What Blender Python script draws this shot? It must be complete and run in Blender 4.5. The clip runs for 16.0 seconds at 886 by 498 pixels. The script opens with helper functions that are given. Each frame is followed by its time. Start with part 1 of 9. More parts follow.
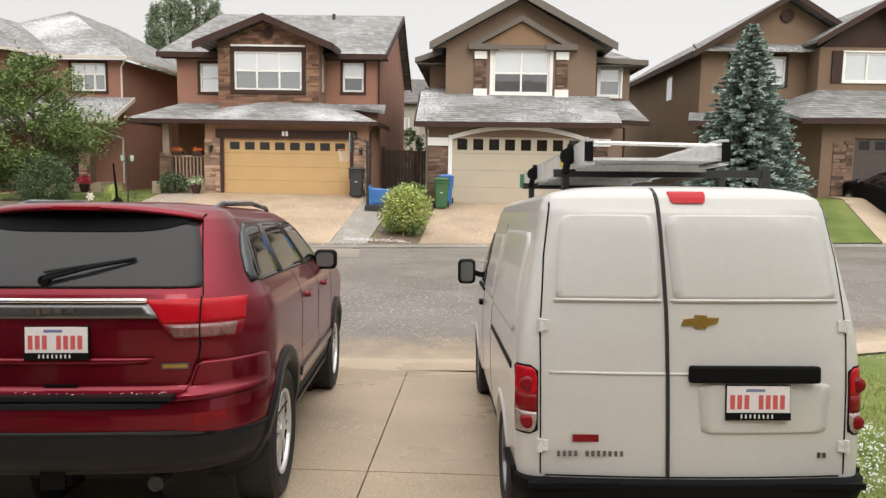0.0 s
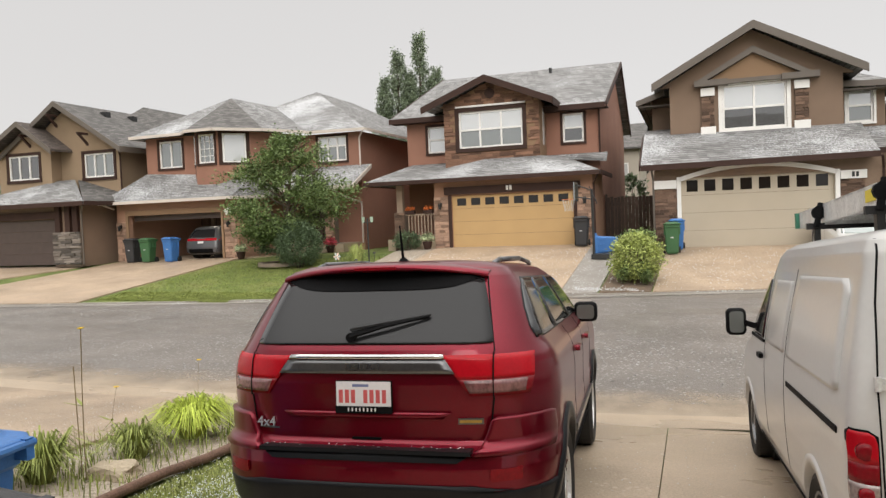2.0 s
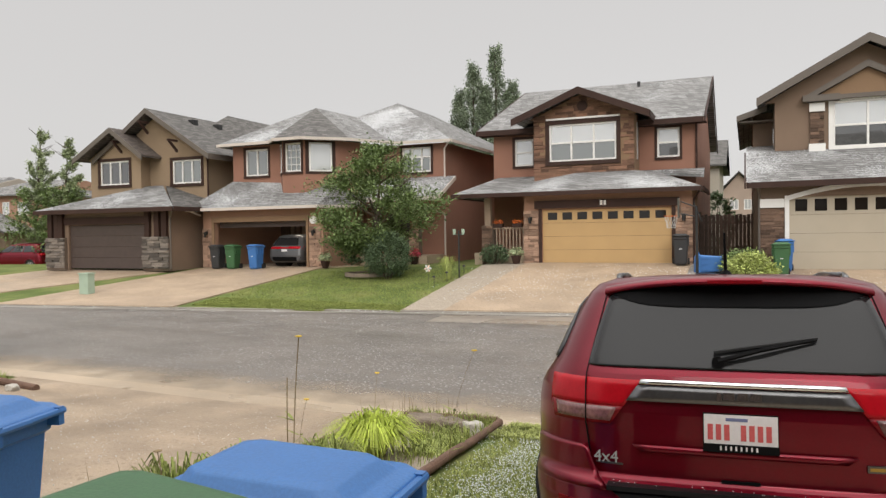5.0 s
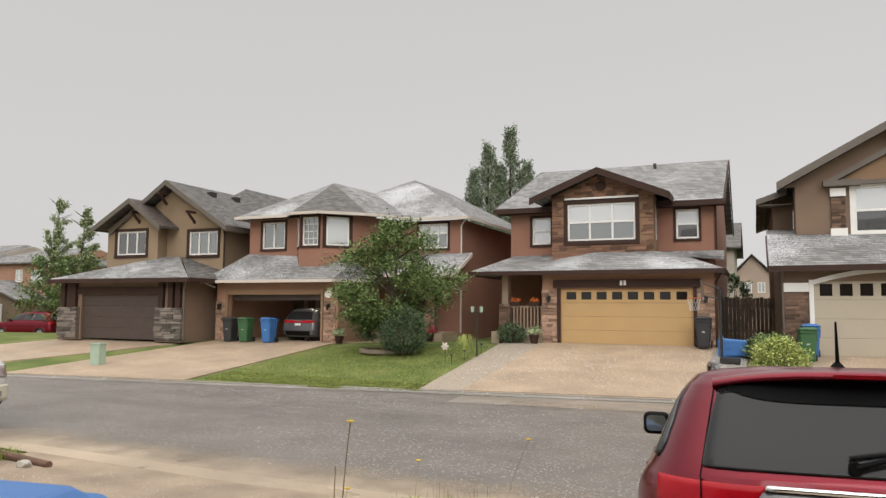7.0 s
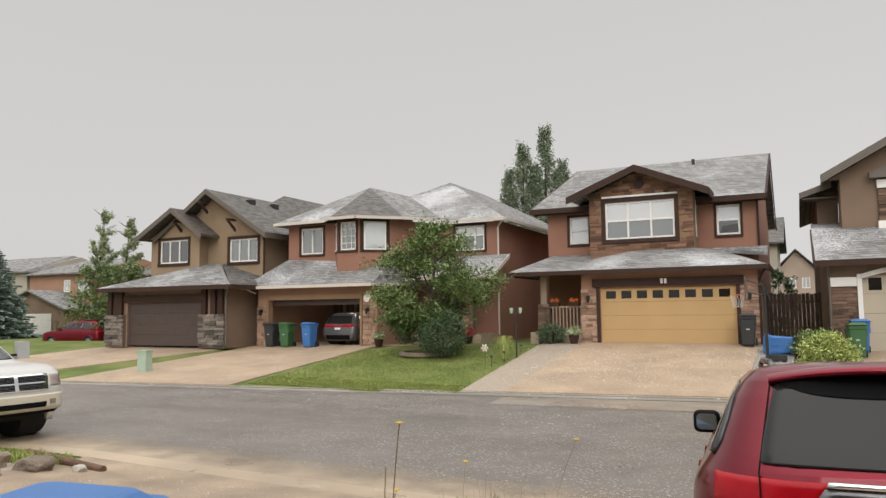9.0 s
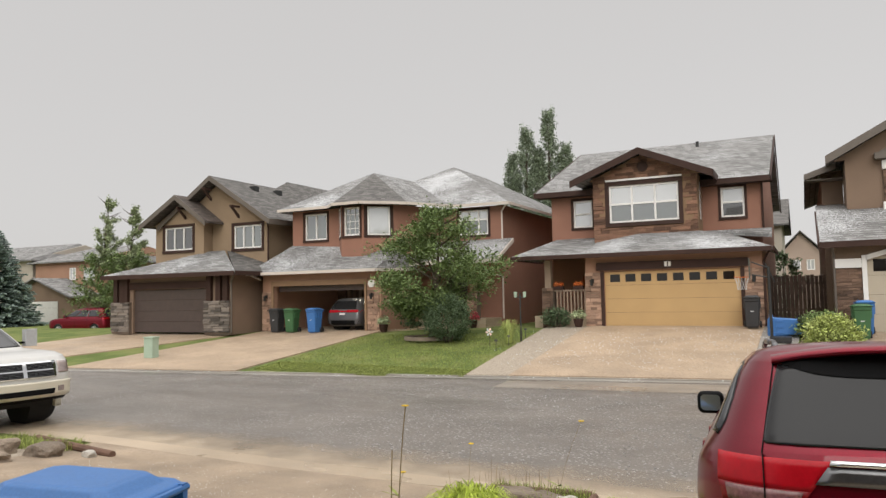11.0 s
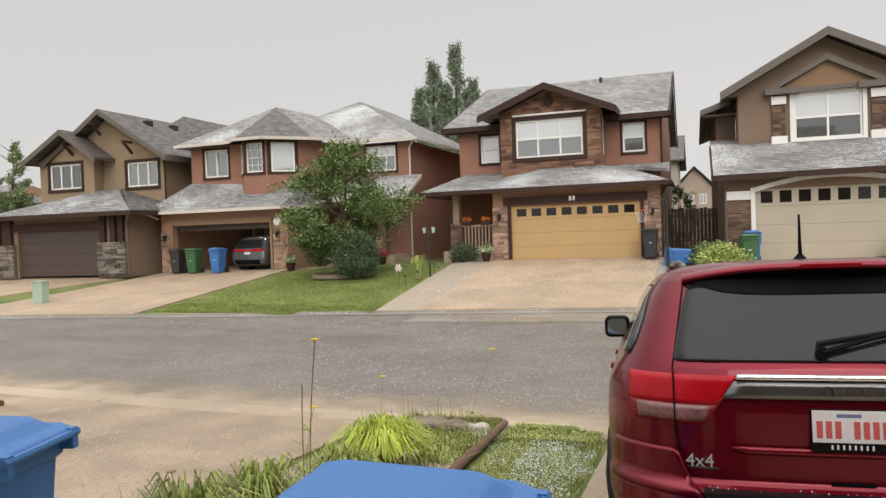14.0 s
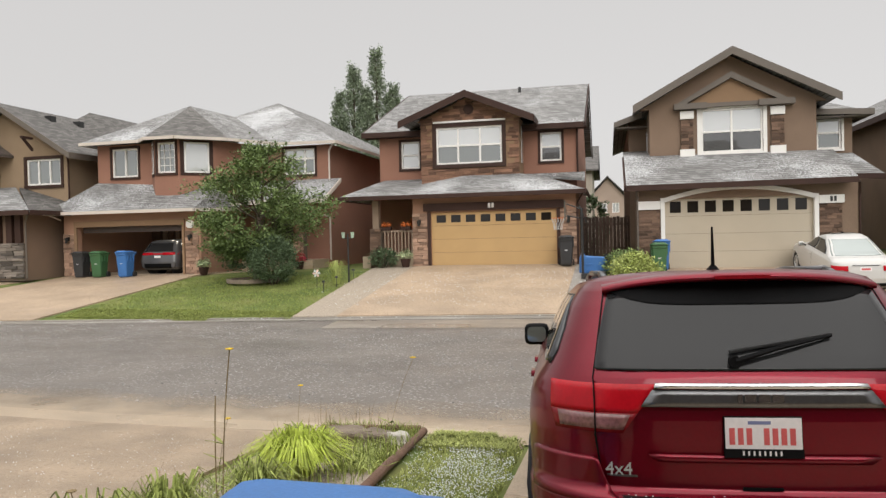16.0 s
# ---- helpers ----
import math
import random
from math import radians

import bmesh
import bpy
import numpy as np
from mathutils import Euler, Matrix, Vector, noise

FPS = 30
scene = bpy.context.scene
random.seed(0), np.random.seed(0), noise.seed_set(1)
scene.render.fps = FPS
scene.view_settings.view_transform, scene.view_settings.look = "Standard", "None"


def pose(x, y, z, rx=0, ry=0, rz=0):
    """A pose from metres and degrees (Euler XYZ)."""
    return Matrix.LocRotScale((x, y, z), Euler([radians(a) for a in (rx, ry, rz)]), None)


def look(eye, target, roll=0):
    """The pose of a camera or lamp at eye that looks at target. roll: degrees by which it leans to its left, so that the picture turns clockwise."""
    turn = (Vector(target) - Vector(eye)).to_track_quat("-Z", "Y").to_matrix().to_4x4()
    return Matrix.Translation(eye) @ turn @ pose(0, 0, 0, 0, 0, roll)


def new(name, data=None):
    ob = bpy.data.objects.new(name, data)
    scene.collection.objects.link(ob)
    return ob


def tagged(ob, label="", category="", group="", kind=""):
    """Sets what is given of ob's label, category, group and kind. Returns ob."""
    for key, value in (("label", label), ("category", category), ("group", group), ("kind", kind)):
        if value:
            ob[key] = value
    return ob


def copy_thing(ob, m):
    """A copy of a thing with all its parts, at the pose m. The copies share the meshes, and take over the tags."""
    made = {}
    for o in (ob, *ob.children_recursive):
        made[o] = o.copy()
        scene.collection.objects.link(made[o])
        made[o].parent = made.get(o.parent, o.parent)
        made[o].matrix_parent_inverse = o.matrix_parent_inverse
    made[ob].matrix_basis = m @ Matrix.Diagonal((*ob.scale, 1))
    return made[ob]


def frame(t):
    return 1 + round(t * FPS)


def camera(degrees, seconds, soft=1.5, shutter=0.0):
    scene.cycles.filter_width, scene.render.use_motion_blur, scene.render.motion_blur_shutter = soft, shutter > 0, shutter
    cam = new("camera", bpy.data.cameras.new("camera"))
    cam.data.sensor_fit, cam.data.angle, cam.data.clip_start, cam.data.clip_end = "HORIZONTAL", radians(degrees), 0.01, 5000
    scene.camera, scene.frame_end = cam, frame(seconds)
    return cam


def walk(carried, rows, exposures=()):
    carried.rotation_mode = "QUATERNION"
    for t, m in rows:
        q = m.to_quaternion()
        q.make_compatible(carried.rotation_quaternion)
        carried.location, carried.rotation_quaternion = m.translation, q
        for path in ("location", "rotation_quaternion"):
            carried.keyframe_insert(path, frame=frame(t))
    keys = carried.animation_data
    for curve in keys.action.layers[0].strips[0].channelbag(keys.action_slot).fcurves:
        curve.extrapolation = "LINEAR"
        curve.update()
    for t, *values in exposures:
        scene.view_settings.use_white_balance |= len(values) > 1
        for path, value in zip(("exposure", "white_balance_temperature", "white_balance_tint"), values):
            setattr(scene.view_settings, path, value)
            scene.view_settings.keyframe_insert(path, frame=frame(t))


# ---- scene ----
cam = camera(62.6, 16.0, soft=1.4)
PATH = [
    (0, (0.028, 0.378, 2.342), (-0.037, 2.364, 2.111), 1.0),
    (0.5, (0.023, 0.382, 2.338), (-0.178, 2.359, 2.114), -0.1),
    (1, (-0.007, 0.378, 2.349), (-0.354, 2.34, 2.175), -1.1),
    (1.5, (-0.132, 0.403, 2.354), (-0.61, 2.34, 2.222), -1.8),
    (2, (-0.344, 0.393, 2.357), (-0.986, 2.285, 2.269), -2.3),
    (2.5, (-0.554, 0.39, 2.352), (-1.347, 2.225, 2.279), -2.2),
    (3, (-0.821, 0.409, 2.345), (-1.661, 2.222, 2.259), -1.9),
    (5.5, (-2.135, 0.389, 2.335), (-2.896, 2.238, 2.333), -0.5),
    (6, (-2.27, 0.421, 2.349), (-3.039, 2.266, 2.414), 0.0),
    (6.5, (-2.357, 0.49, 2.356), (-3.133, 2.329, 2.48), 0.3),
    (7, (-2.416, 0.479, 2.362), (-3.201, 2.311, 2.527), 0.4),
    (7.5, (-2.446, 0.476, 2.356), (-3.246, 2.299, 2.54), 0.2),
    (8, (-2.462, 0.467, 2.345), (-3.289, 2.278, 2.533), -0.0),
    (8.5, (-2.463, 0.444, 2.356), (-3.325, 2.24, 2.538), -0.4),
    (11, (-2.457, 0.411, 2.349), (-3.342, 2.2, 2.479), -1.1),
    (11.5, (-2.457, 0.422, 2.348), (-3.314, 2.225, 2.476), -1.3),
    (12, (-2.454, 0.413, 2.351), (-3.285, 2.229, 2.469), -1.8),
    (12.5, (-2.459, 0.428, 2.334), (-3.263, 2.257, 2.427), -2.0),
    (13, (-2.46, 0.488, 2.306), (-3.229, 2.334, 2.358), -2.1),
    (13.5, (-2.467, 0.527, 2.294), (-3.185, 2.393, 2.301), -2.1),
    (14, (-2.538, 0.556, 2.288), (-3.197, 2.444, 2.241), -2.0),
    (14.5, (-2.589, 0.604, 2.292), (-3.134, 2.528, 2.237), -2.1),
    (15, (-2.588, 0.607, 2.303), (-3.075, 2.546, 2.248), -1.6),
    (15.5, (-2.592, 0.594, 2.3), (-3.063, 2.538, 2.25), -1.4),
    (16, (-2.574, 0.603, 2.303), (-3.019, 2.552, 2.264), -1.3),
]
walk(cam, [(t, look(eye, target, roll)) for t, eye, target, roll in PATH], ((0, 0.40), (1, 0.32), (2, 0.23), (3, 0.16), (5.5, 0.08), (7, 0.03), (11, 0.05), (14.5, 0.12), (16, 0.12)))

# ---- world and light ----
world = bpy.data.worlds.new("overcast")
scene.world = world
world.use_nodes = True
wn = world.node_tree.nodes
wl = world.node_tree.links
wn.clear()
sky = wn.new("ShaderNodeTexSky")
sky.sky_type = "NISHITA"
sky.sun_disc = False
sky.sun_elevation = radians(48)
sky.sun_rotation = radians(200)
grey = wn.new("ShaderNodeHueSaturation")
grey.inputs["Saturation"].default_value = 0.15
grey.inputs["Value"].default_value = 0.05
tc = wn.new("ShaderNodeTexCoord")
sep = wn.new("ShaderNodeSeparateXYZ")
ramp = wn.new("ShaderNodeValToRGB")
ramp.color_ramp.interpolation = "EASE"
ramp.color_ramp.elements[0].position = 0.0
ramp.color_ramp.elements[0].color = (0.505, 0.49, 0.478, 1)
ramp.color_ramp.elements[1].position = 1.0
ramp.color_ramp.elements[1].color = (2.05, 2.0, 1.93, 1)
mid = ramp.color_ramp.elements.new(0.42)
mid.color = (0.515, 0.50, 0.49, 1)
add = wn.new("ShaderNodeMixRGB")
add.blend_type = "ADD"
add.inputs[0].default_value = 0.5
bg = wn.new("ShaderNodeBackground")
bg.inputs[1].default_value = 1.0
wo = wn.new("ShaderNodeOutputWorld")
wl.new(sky.outputs[0], grey.inputs["Color"])
wl.new(tc.outputs["Generated"], sep.inputs[0])
wl.new(sep.outputs[2], ramp.inputs[0])
wl.new(ramp.outputs[0], add.inputs[1])
wl.new(grey.outputs[0], add.inputs[2])
wl.new(add.outputs[0], bg.inputs[0])
wl.new(bg.outputs[0], wo.inputs[0])

sun_data = bpy.data.lights.new("sun", "SUN")
sun_data.energy = 1.4
sun_data.angle = radians(40)
sun_data.color = (1.0, 0.97, 0.92)
sun_lamp = new("sun", sun_data)
sun_lamp.matrix_world = look((16, -32, 27), (0, 10, 0))
scene.view_settings.exposure = 0.0


# ---- materials ----
def mat(name, color, rough=0.7, metal=0.0, var=0.15, scale=3.0, fine=60.0, bump=0.0, island=0.0, tint=None, spec=0.5, coat=0.0, bdist=0.01):
    m = bpy.data.materials.new(name)
    m.use_nodes = True
    n, l = m.node_tree.nodes, m.node_tree.links
    p = n["Principled BSDF"]
    p.inputs["Roughness"].default_value = rough
    p.inputs["Metallic"].default_value = metal
    p.inputs["Specular IOR Level"].default_value = spec
    p.inputs["Coat Weight"].default_value = coat
    p.inputs["Coat Roughness"].default_value = 0.06
    p.inputs["Base Color"].default_value = (*color, 1)
    if var <= 0 and bump <= 0 and island <= 0:
        return m
    co = n.new("ShaderNodeTexCoord")
    big = n.new("ShaderNodeTexNoise")
    big.inputs["Scale"].default_value = scale
    big.inputs["Detail"].default_value = 5
    small = n.new("ShaderNodeTexNoise")
    small.inputs["Scale"].default_value = fine
    small.inputs["Detail"].default_value = 3
    l.new(co.outputs["Object"], big.inputs["Vector"])
    l.new(co.outputs["Object"], small.inputs["Vector"])
    mixn = n.new("ShaderNodeMath")
    mixn.operation = "ADD"
    l.new(big.outputs["Fac"], mixn.inputs[0])
    l.new(small.outputs["Fac"], mixn.inputs[1])
    r = n.new("ShaderNodeMapRange")
    r.inputs["From Min"].default_value = 0.7
    r.inputs["From Max"].default_value = 1.3
    r.inputs["To Min"].default_value = 1 - var
    r.inputs["To Max"].default_value = 1 + var
    l.new(mixn.outputs[0], r.inputs["Value"])
    val = r.outputs[0]
    if island > 0:
        g = n.new("ShaderNodeNewGeometry")
        oi = n.new("ShaderNodeObjectInfo")
        s2 = n.new("ShaderNodeMath")
        s2.operation = "ADD"
        l.new(g.outputs["Random Per Island"], s2.inputs[0])
        l.new(oi.outputs["Random"], s2.inputs[1])
        fr = n.new("ShaderNodeMath")
        fr.operation = "FRACT"
        l.new(s2.outputs[0], fr.inputs[0])
        r2 = n.new("ShaderNodeMapRange")
        r2.inputs["To Min"].default_value = 1 - island
        r2.inputs["To Max"].default_value = 1 + island
        l.new(fr.outputs[0], r2.inputs["Value"])
        mu = n.new("ShaderNodeMath")
        mu.operation = "MULTIPLY"
        l.new(val, mu.inputs[0])
        l.new(r2.outputs[0], mu.inputs[1])
        val = mu.outputs[0]
    hs = n.new("ShaderNodeHueSaturation")
    hs.inputs["Color"].default_value = (*color, 1)
    l.new(val, hs.inputs["Value"])
    out = hs.outputs[0]
    if tint:
        mx = n.new("ShaderNodeMixRGB")
        tr = n.new("ShaderNodeMapRange")
        tr.inputs["From Min"].default_value = 0.45
        tr.inputs["From Max"].default_value = 0.65
        l.new(big.outputs["Fac"], tr.inputs["Value"])
        l.new(tr.outputs[0], mx.inputs[0])
        l.new(out, mx.inputs[1])
        mx.inputs[2].default_value = (*tint, 1)
        out = mx.outputs[0]
    l.new(out, p.inputs["Base Color"])
    if bump > 0:
        b = n.new("ShaderNodeBump")
        b.inputs["Strength"].default_value = bump
        b.inputs["Distance"].default_value = bdist
        l.new(small.outputs["Fac"], b.inputs["Height"])
        l.new(b.outputs[0], p.inputs["Normal"])
    return m


def shingle_mat(name, color, hail):
    """Asphalt shingles: courses and tabs, with a patchy dusting of hail."""
    m = mat(name, color, 0.85, var=0.0, bump=0)
    n, l = m.node_tree.nodes, m.node_tree.links
    p = n["Principled BSDF"]
    co = n.new("ShaderNodeTexCoord")
    mp = n.new("ShaderNodeMapping")
    mp.inputs["Scale"].default_value = (1, 1, 1)
    l.new(co.outputs["Object"], mp.inputs[0])
    sepx = n.new("ShaderNodeSeparateXYZ")
    l.new(mp.outputs[0], sepx.inputs[0])
    ax = n.new("ShaderNodeMath")
    ax.operation = "ADD"
    l.new(sepx.outputs[0], ax.inputs[0])
    l.new(sepx.outputs[1], ax.inputs[1])
    comb = n.new("ShaderNodeCombineXYZ")
    l.new(ax.outputs[0], comb.inputs[0])
    l.new(sepx.outputs[2], comb.inputs[1])
    br = n.new("ShaderNodeTexBrick")
    br.inputs["Scale"].default_value = 1.0
    br.inputs["Brick Width"].default_value = 0.32
    br.inputs["Row Height"].default_value = 0.085
    br.inputs["Mortar Size"].default_value = 0.008
    br.inputs["Color1"].default_value = (*[c * 1.4 for c in color], 1)
    br.inputs["Color2"].default_value = (*[c * 0.7 for c in color], 1)
    br.inputs["Mortar"].default_value = (*[c * 0.4 for c in color], 1)
    l.new(comb.outputs[0], br.inputs["Vector"])
    big = n.new("ShaderNodeTexNoise")
    big.inputs["Scale"].default_value = 0.38
    big.inputs["Detail"].default_value = 3
    l.new(co.outputs["Object"], big.inputs["Vector"])
    small = n.new("ShaderNodeTexNoise")
    small.inputs["Scale"].default_value = 15.0
    small.inputs["Detail"].default_value = 7
    small.inputs["Roughness"].default_value = 0.75
    l.new(co.outputs["Object"], small.inputs["Vector"])
    ad = n.new("ShaderNodeMath")
    ad.operation = "MULTIPLY_ADD"
    ad.inputs[1].default_value = 0.55
    l.new(big.outputs["Fac"], ad.inputs[0])
    l.new(small.outputs["Fac"], ad.inputs[2])
    th = n.new("ShaderNodeMapRange")
    th.inputs["From Min"].default_value = 0.915 - hail
    th.inputs["From Max"].default_value = 1.045 - hail
    th.inputs["To Max"].default_value = 0.68
    l.new(ad.outputs[0], th.inputs["Value"])
    mx = n.new("ShaderNodeMixRGB")
    l.new(th.outputs[0], mx.inputs[0])
    l.new(br.outputs["Color"], mx.inputs[1])
    mx.inputs[2].default_value = (0.72, 0.73, 0.75, 1)
    l.new(mx.outputs[0], p.inputs["Base Color"])
    b = n.new("ShaderNodeBump")
    b.inputs["Strength"].default_value = 0.6
    b.inputs["Distance"].default_value = 0.02
    l.new(br.outputs["Fac"], b.inputs["Height"])
    b.invert = True
    l.new(b.outputs[0], p.inputs["Normal"])
    return m


def pane_mat(name, inner, gloss=0.45, spec=0.5):
    """Coated window glass; room tone, blinds and reflected sky are painted as its base colour."""
    m = bpy.data.materials.new(name)
    m.use_nodes = True
    n, l = m.node_tree.nodes, m.node_tree.links
    p = n["Principled BSDF"]
    p.inputs["Base Color"].default_value = (*inner, 1)
    p.inputs["Specular IOR Level"].default_value = spec
    p.inputs["Roughness"].default_value = 0.05
    g = n.new("ShaderNodeBsdfGlossy")
    g.inputs["Roughness"].default_value = 0.02
    g.inputs["Color"].default_value = (0.95, 0.97, 1, 1)
    co = n.new("ShaderNodeTexCoord")
    nz = n.new("ShaderNodeTexNoise")
    nz.inputs["Scale"].default_value = 1.3
    l.new(co.outputs["Object"], nz.inputs["Vector"])
    b = n.new("ShaderNodeBump")
    b.inputs["Strength"].default_value = 0.05
    b.inputs["Distance"].default_value = 0.05
    l.new(nz.outputs["Fac"], b.inputs["Height"])
    l.new(b.outputs[0], g.inputs["Normal"])
    mx = n.new("ShaderNodeMixShader")
    mx.inputs[0].default_value = gloss
    l.new(p.outputs[0], mx.inputs[1])
    l.new(g.outputs[0], mx.inputs[2])
    l.new(mx.outputs[0], n["Material Output"].inputs[0])
    return m


def wet_mat(name, color, dry_rough, wet_rough, scale, var, fine, bump, hail=0.0, speck=(0.75, 0.77, 0.78)):
    """Wet mineral surface: shallow films of water lie in patches, with specks of hail."""
    m = mat(name, color, dry_rough, var=var, scale=scale, fine=fine, bump=bump)
    n, l = m.node_tree.nodes, m.node_tree.links
    p = n["Principled BSDF"]
    co = n.new("ShaderNodeTexCoord")
    nz = n.new("ShaderNodeTexNoise")
    nz.inputs["Scale"].default_value = 0.45
    nz.inputs["Detail"].default_value = 6
    mpw = n.new("ShaderNodeMapping")
    mpw.inputs["Scale"].default_value = (0.45, 1.0, 1.0)
    l.new(co.outputs["Object"], mpw.inputs[0])
    l.new(mpw.outputs[0], nz.inputs["Vector"])
    r = n.new("ShaderNodeMapRange")
    r.inputs["From Min"].default_value = 0.42
    r.inputs["From Max"].default_value = 0.58
    r.inputs["To Min"].default_value = dry_rough
    r.inputs["To Max"].default_value = wet_rough
    l.new(nz.outputs["Fac"], r.inputs["Value"])
    l.new(r.outputs[0], p.inputs["Roughness"])
    if hail > 0:
        vo = n.new("ShaderNodeTexVoronoi")
        vo.inputs["Scale"].default_value = 14
        l.new(co.outputs["Object"], vo.inputs["Vector"])
        lt = n.new("ShaderNodeMapRange")
        lt.inputs["From Min"].default_value = 0.34
        lt.inputs["From Max"].default_value = 0.20
        l.new(vo.outputs["Distance"], lt.inputs["Value"])
        wn2 = n.new("ShaderNodeTexNoise")
        wn2.inputs["Scale"].default_value = 1.6
        wn2.inputs["Detail"].default_value = 4
        l.new(co.outputs["Object"], wn2.inputs["Vector"])
        gt = n.new("ShaderNodeMapRange")
        gt.inputs["From Min"].default_value = 0.62 - hail
        gt.inputs["From Max"].default_value = 0.68 - hail
        l.new(wn2.outputs["Fac"], gt.inputs["Value"])
        mu = n.new("ShaderNodeMath")
        mu.operation = "MULTIPLY"
        l.new(lt.outputs[0], mu.inputs[0])
        l.new(gt.outputs[0], mu.inputs[1])
        mx = n.new("ShaderNodeMixRGB")
        src = p.inputs["Base Color"].links[0].from_socket
        l.new(mu.outputs[0], mx.inputs[0])
        l.new(src, mx.inputs[1])
        mx.inputs[2].default_value = (*speck, 1)
        l.new(mx.outputs[0], p.inputs["Base Color"])
    return m


M = {}
M["asphalt"] = wet_mat("asphalt", (0.160, 0.140, 0.123), 0.62, 0.36, 0.6, 0.22, 40, 0.8, hail=0.22, speck=(0.33, 0.31, 0.29))
M["wash"] = wet_mat("wash", (0.26, 0.225, 0.19), 0.5, 0.25, 0.8, 0.25, 24, 0.5)
M["concrete"] = wet_mat("concrete", (0.43, 0.34, 0.245), 0.6, 0.2, 0.7, 0.26, 60, 0.3, hail=0.02, speck=(0.52, 0.44, 0.35))
M["aggregate"] = wet_mat("aggregate", (0.40, 0.30, 0.21), 0.75, 0.5, 0.9, 0.24, 30, 0.7, hail=0.35, speck=(0.27, 0.195, 0.135))
M["aggregate_near"] = wet_mat("aggregate_near", (0.345, 0.262, 0.185), 0.75, 0.45, 1.2, 0.4, 85, 0.7, hail=0.3, speck=(0.30, 0.22, 0.15))
M["gutter"] = wet_mat("gutter", (0.29, 0.265, 0.235), 0.6, 0.3, 0.6, 0.18, 50, 0.3, hail=0.1)
M["gravel"] = mat("gravel", (0.37, 0.31, 0.245), 0.9, var=0.45, scale=25, fine=70, bump=0.9)
M["lawn"] = mat("lawn", (0.125, 0.165, 0.045), 0.9, var=0.3, scale=0.9, fine=45, bump=0.8, tint=(0.19, 0.20, 0.07), spec=0.2)
M["soil"] = mat("soil", (0.16, 0.115, 0.08), 0.95, var=0.4, scale=3, fine=40, bump=0.9)
M["earth"] = mat("earth", (0.10, 0.12, 0.05), 0.95, var=0.3, scale=0.2, fine=4)
M["red_stucco"] = mat("red_stucco", (0.305, 0.153, 0.106), 0.9, var=0.14, scale=0.7, fine=40, bump=0.35)
M["rose_stucco"] = mat("rose_stucco", (0.375, 0.215, 0.145), 0.9, var=0.12, scale=0.7, fine=40, bump=0.35)
M["tan_stucco"] = mat("tan_stucco", (0.295, 0.21, 0.135), 0.9, var=0.12, scale=0.7, fine=40, bump=0.35)
M["brown_stucco"] = mat("brown_stucco", (0.215, 0.147, 0.104), 0.9, var=0.14, scale=0.7, fine=40, bump=0.35)
M["ochre_stucco"] = mat("ochre_stucco", (0.27, 0.17, 0.10), 0.9, var=0.14, scale=0.7, fine=40, bump=0.35)
M["grey_stucco"] = mat("grey_stucco", (0.42, 0.37, 0.31), 0.9, var=0.1, scale=0.7, fine=40, bump=0.3)
M["umber_stucco"] = mat("umber_stucco", (0.20, 0.133, 0.088), 0.9, var=0.14, scale=0.7, fine=40, bump=0.35)
M["far_pink"] = mat("far_pink", (0.42, 0.32, 0.26), 0.85, var=0.1, scale=0.6)
M["brown_trim"] = mat("brown_trim", (0.048, 0.025, 0.019), 0.65, var=0.2, scale=2, spec=0.25)
M["grey_trim"] = mat("grey_trim", (0.13, 0.108, 0.09), 0.6, var=0.12, scale=2)
M["cream_trim"] = mat("cream_trim", (0.60, 0.53, 0.47), 0.6, var=0.08, scale=2)
M["white_trim"] = mat("white_trim", (0.80, 0.78, 0.75), 0.5, var=0.05, scale=2)
# near-black that paints the shade of interiors, recesses and undersides as colour
M["shade_black"] = mat("shade_black", (0.02, 0.018, 0.016), 0.9, var=0.2)
M["stone_red"] = mat("stone_red", (0.20, 0.108, 0.07), 0.9, var=0.25, scale=4, island=0.5, bump=0.5)
M["stone_pale"] = mat("stone_pale", (0.35, 0.225, 0.16), 0.9, var=0.25, scale=4, island=0.45, bump=0.5)
M["stone_grey"] = mat("stone_grey", (0.175, 0.148, 0.127), 0.9, var=0.25, scale=4, island=0.6, bump=0.5)
M["stone_brown"] = mat("stone_brown", (0.16, 0.10, 0.07), 0.9, var=0.25, scale=4, island=0.5, bump=0.5)
M["mortar"] = mat("mortar", (0.16, 0.12, 0.09), 0.95, var=0.2)
M["door_yellow"] = mat("door_yellow", (0.51, 0.333, 0.15), 0.5, var=0.06, scale=1.5, fine=120, bump=0.1)
M["door_beige"] = mat("door_beige", (0.46, 0.40, 0.31), 0.5, var=0.05, scale=1.5, fine=120, bump=0.1)
M["door_brown"] = mat("door_brown", (0.070, 0.049, 0.042), 0.55, var=0.15, scale=4, fine=80, bump=0.1)
M["door_white"] = mat("door_white", (0.68, 0.66, 0.63), 0.5, var=0.05)
M["roof_grey"] = shingle_mat("roof_grey", (0.22, 0.215, 0.21), 0.055)
M["roof_dusted"] = shingle_mat("roof_dusted", (0.21, 0.205, 0.20), 0.13)
M["roof_clear"] = shingle_mat("roof_clear", (0.13, 0.122, 0.115), -0.05)
M["roof_brown"] = shingle_mat("roof_brown", (0.10, 0.08, 0.07), -0.2)
# pale base colour paints white blinds and the sky's reflection into the glass
M["pane_sky"] = pane_mat("pane_sky", (0.60, 0.61, 0.61), 0.28)
M["pane_dim"] = pane_mat("pane_dim", (0.12, 0.132, 0.12), 0.22)
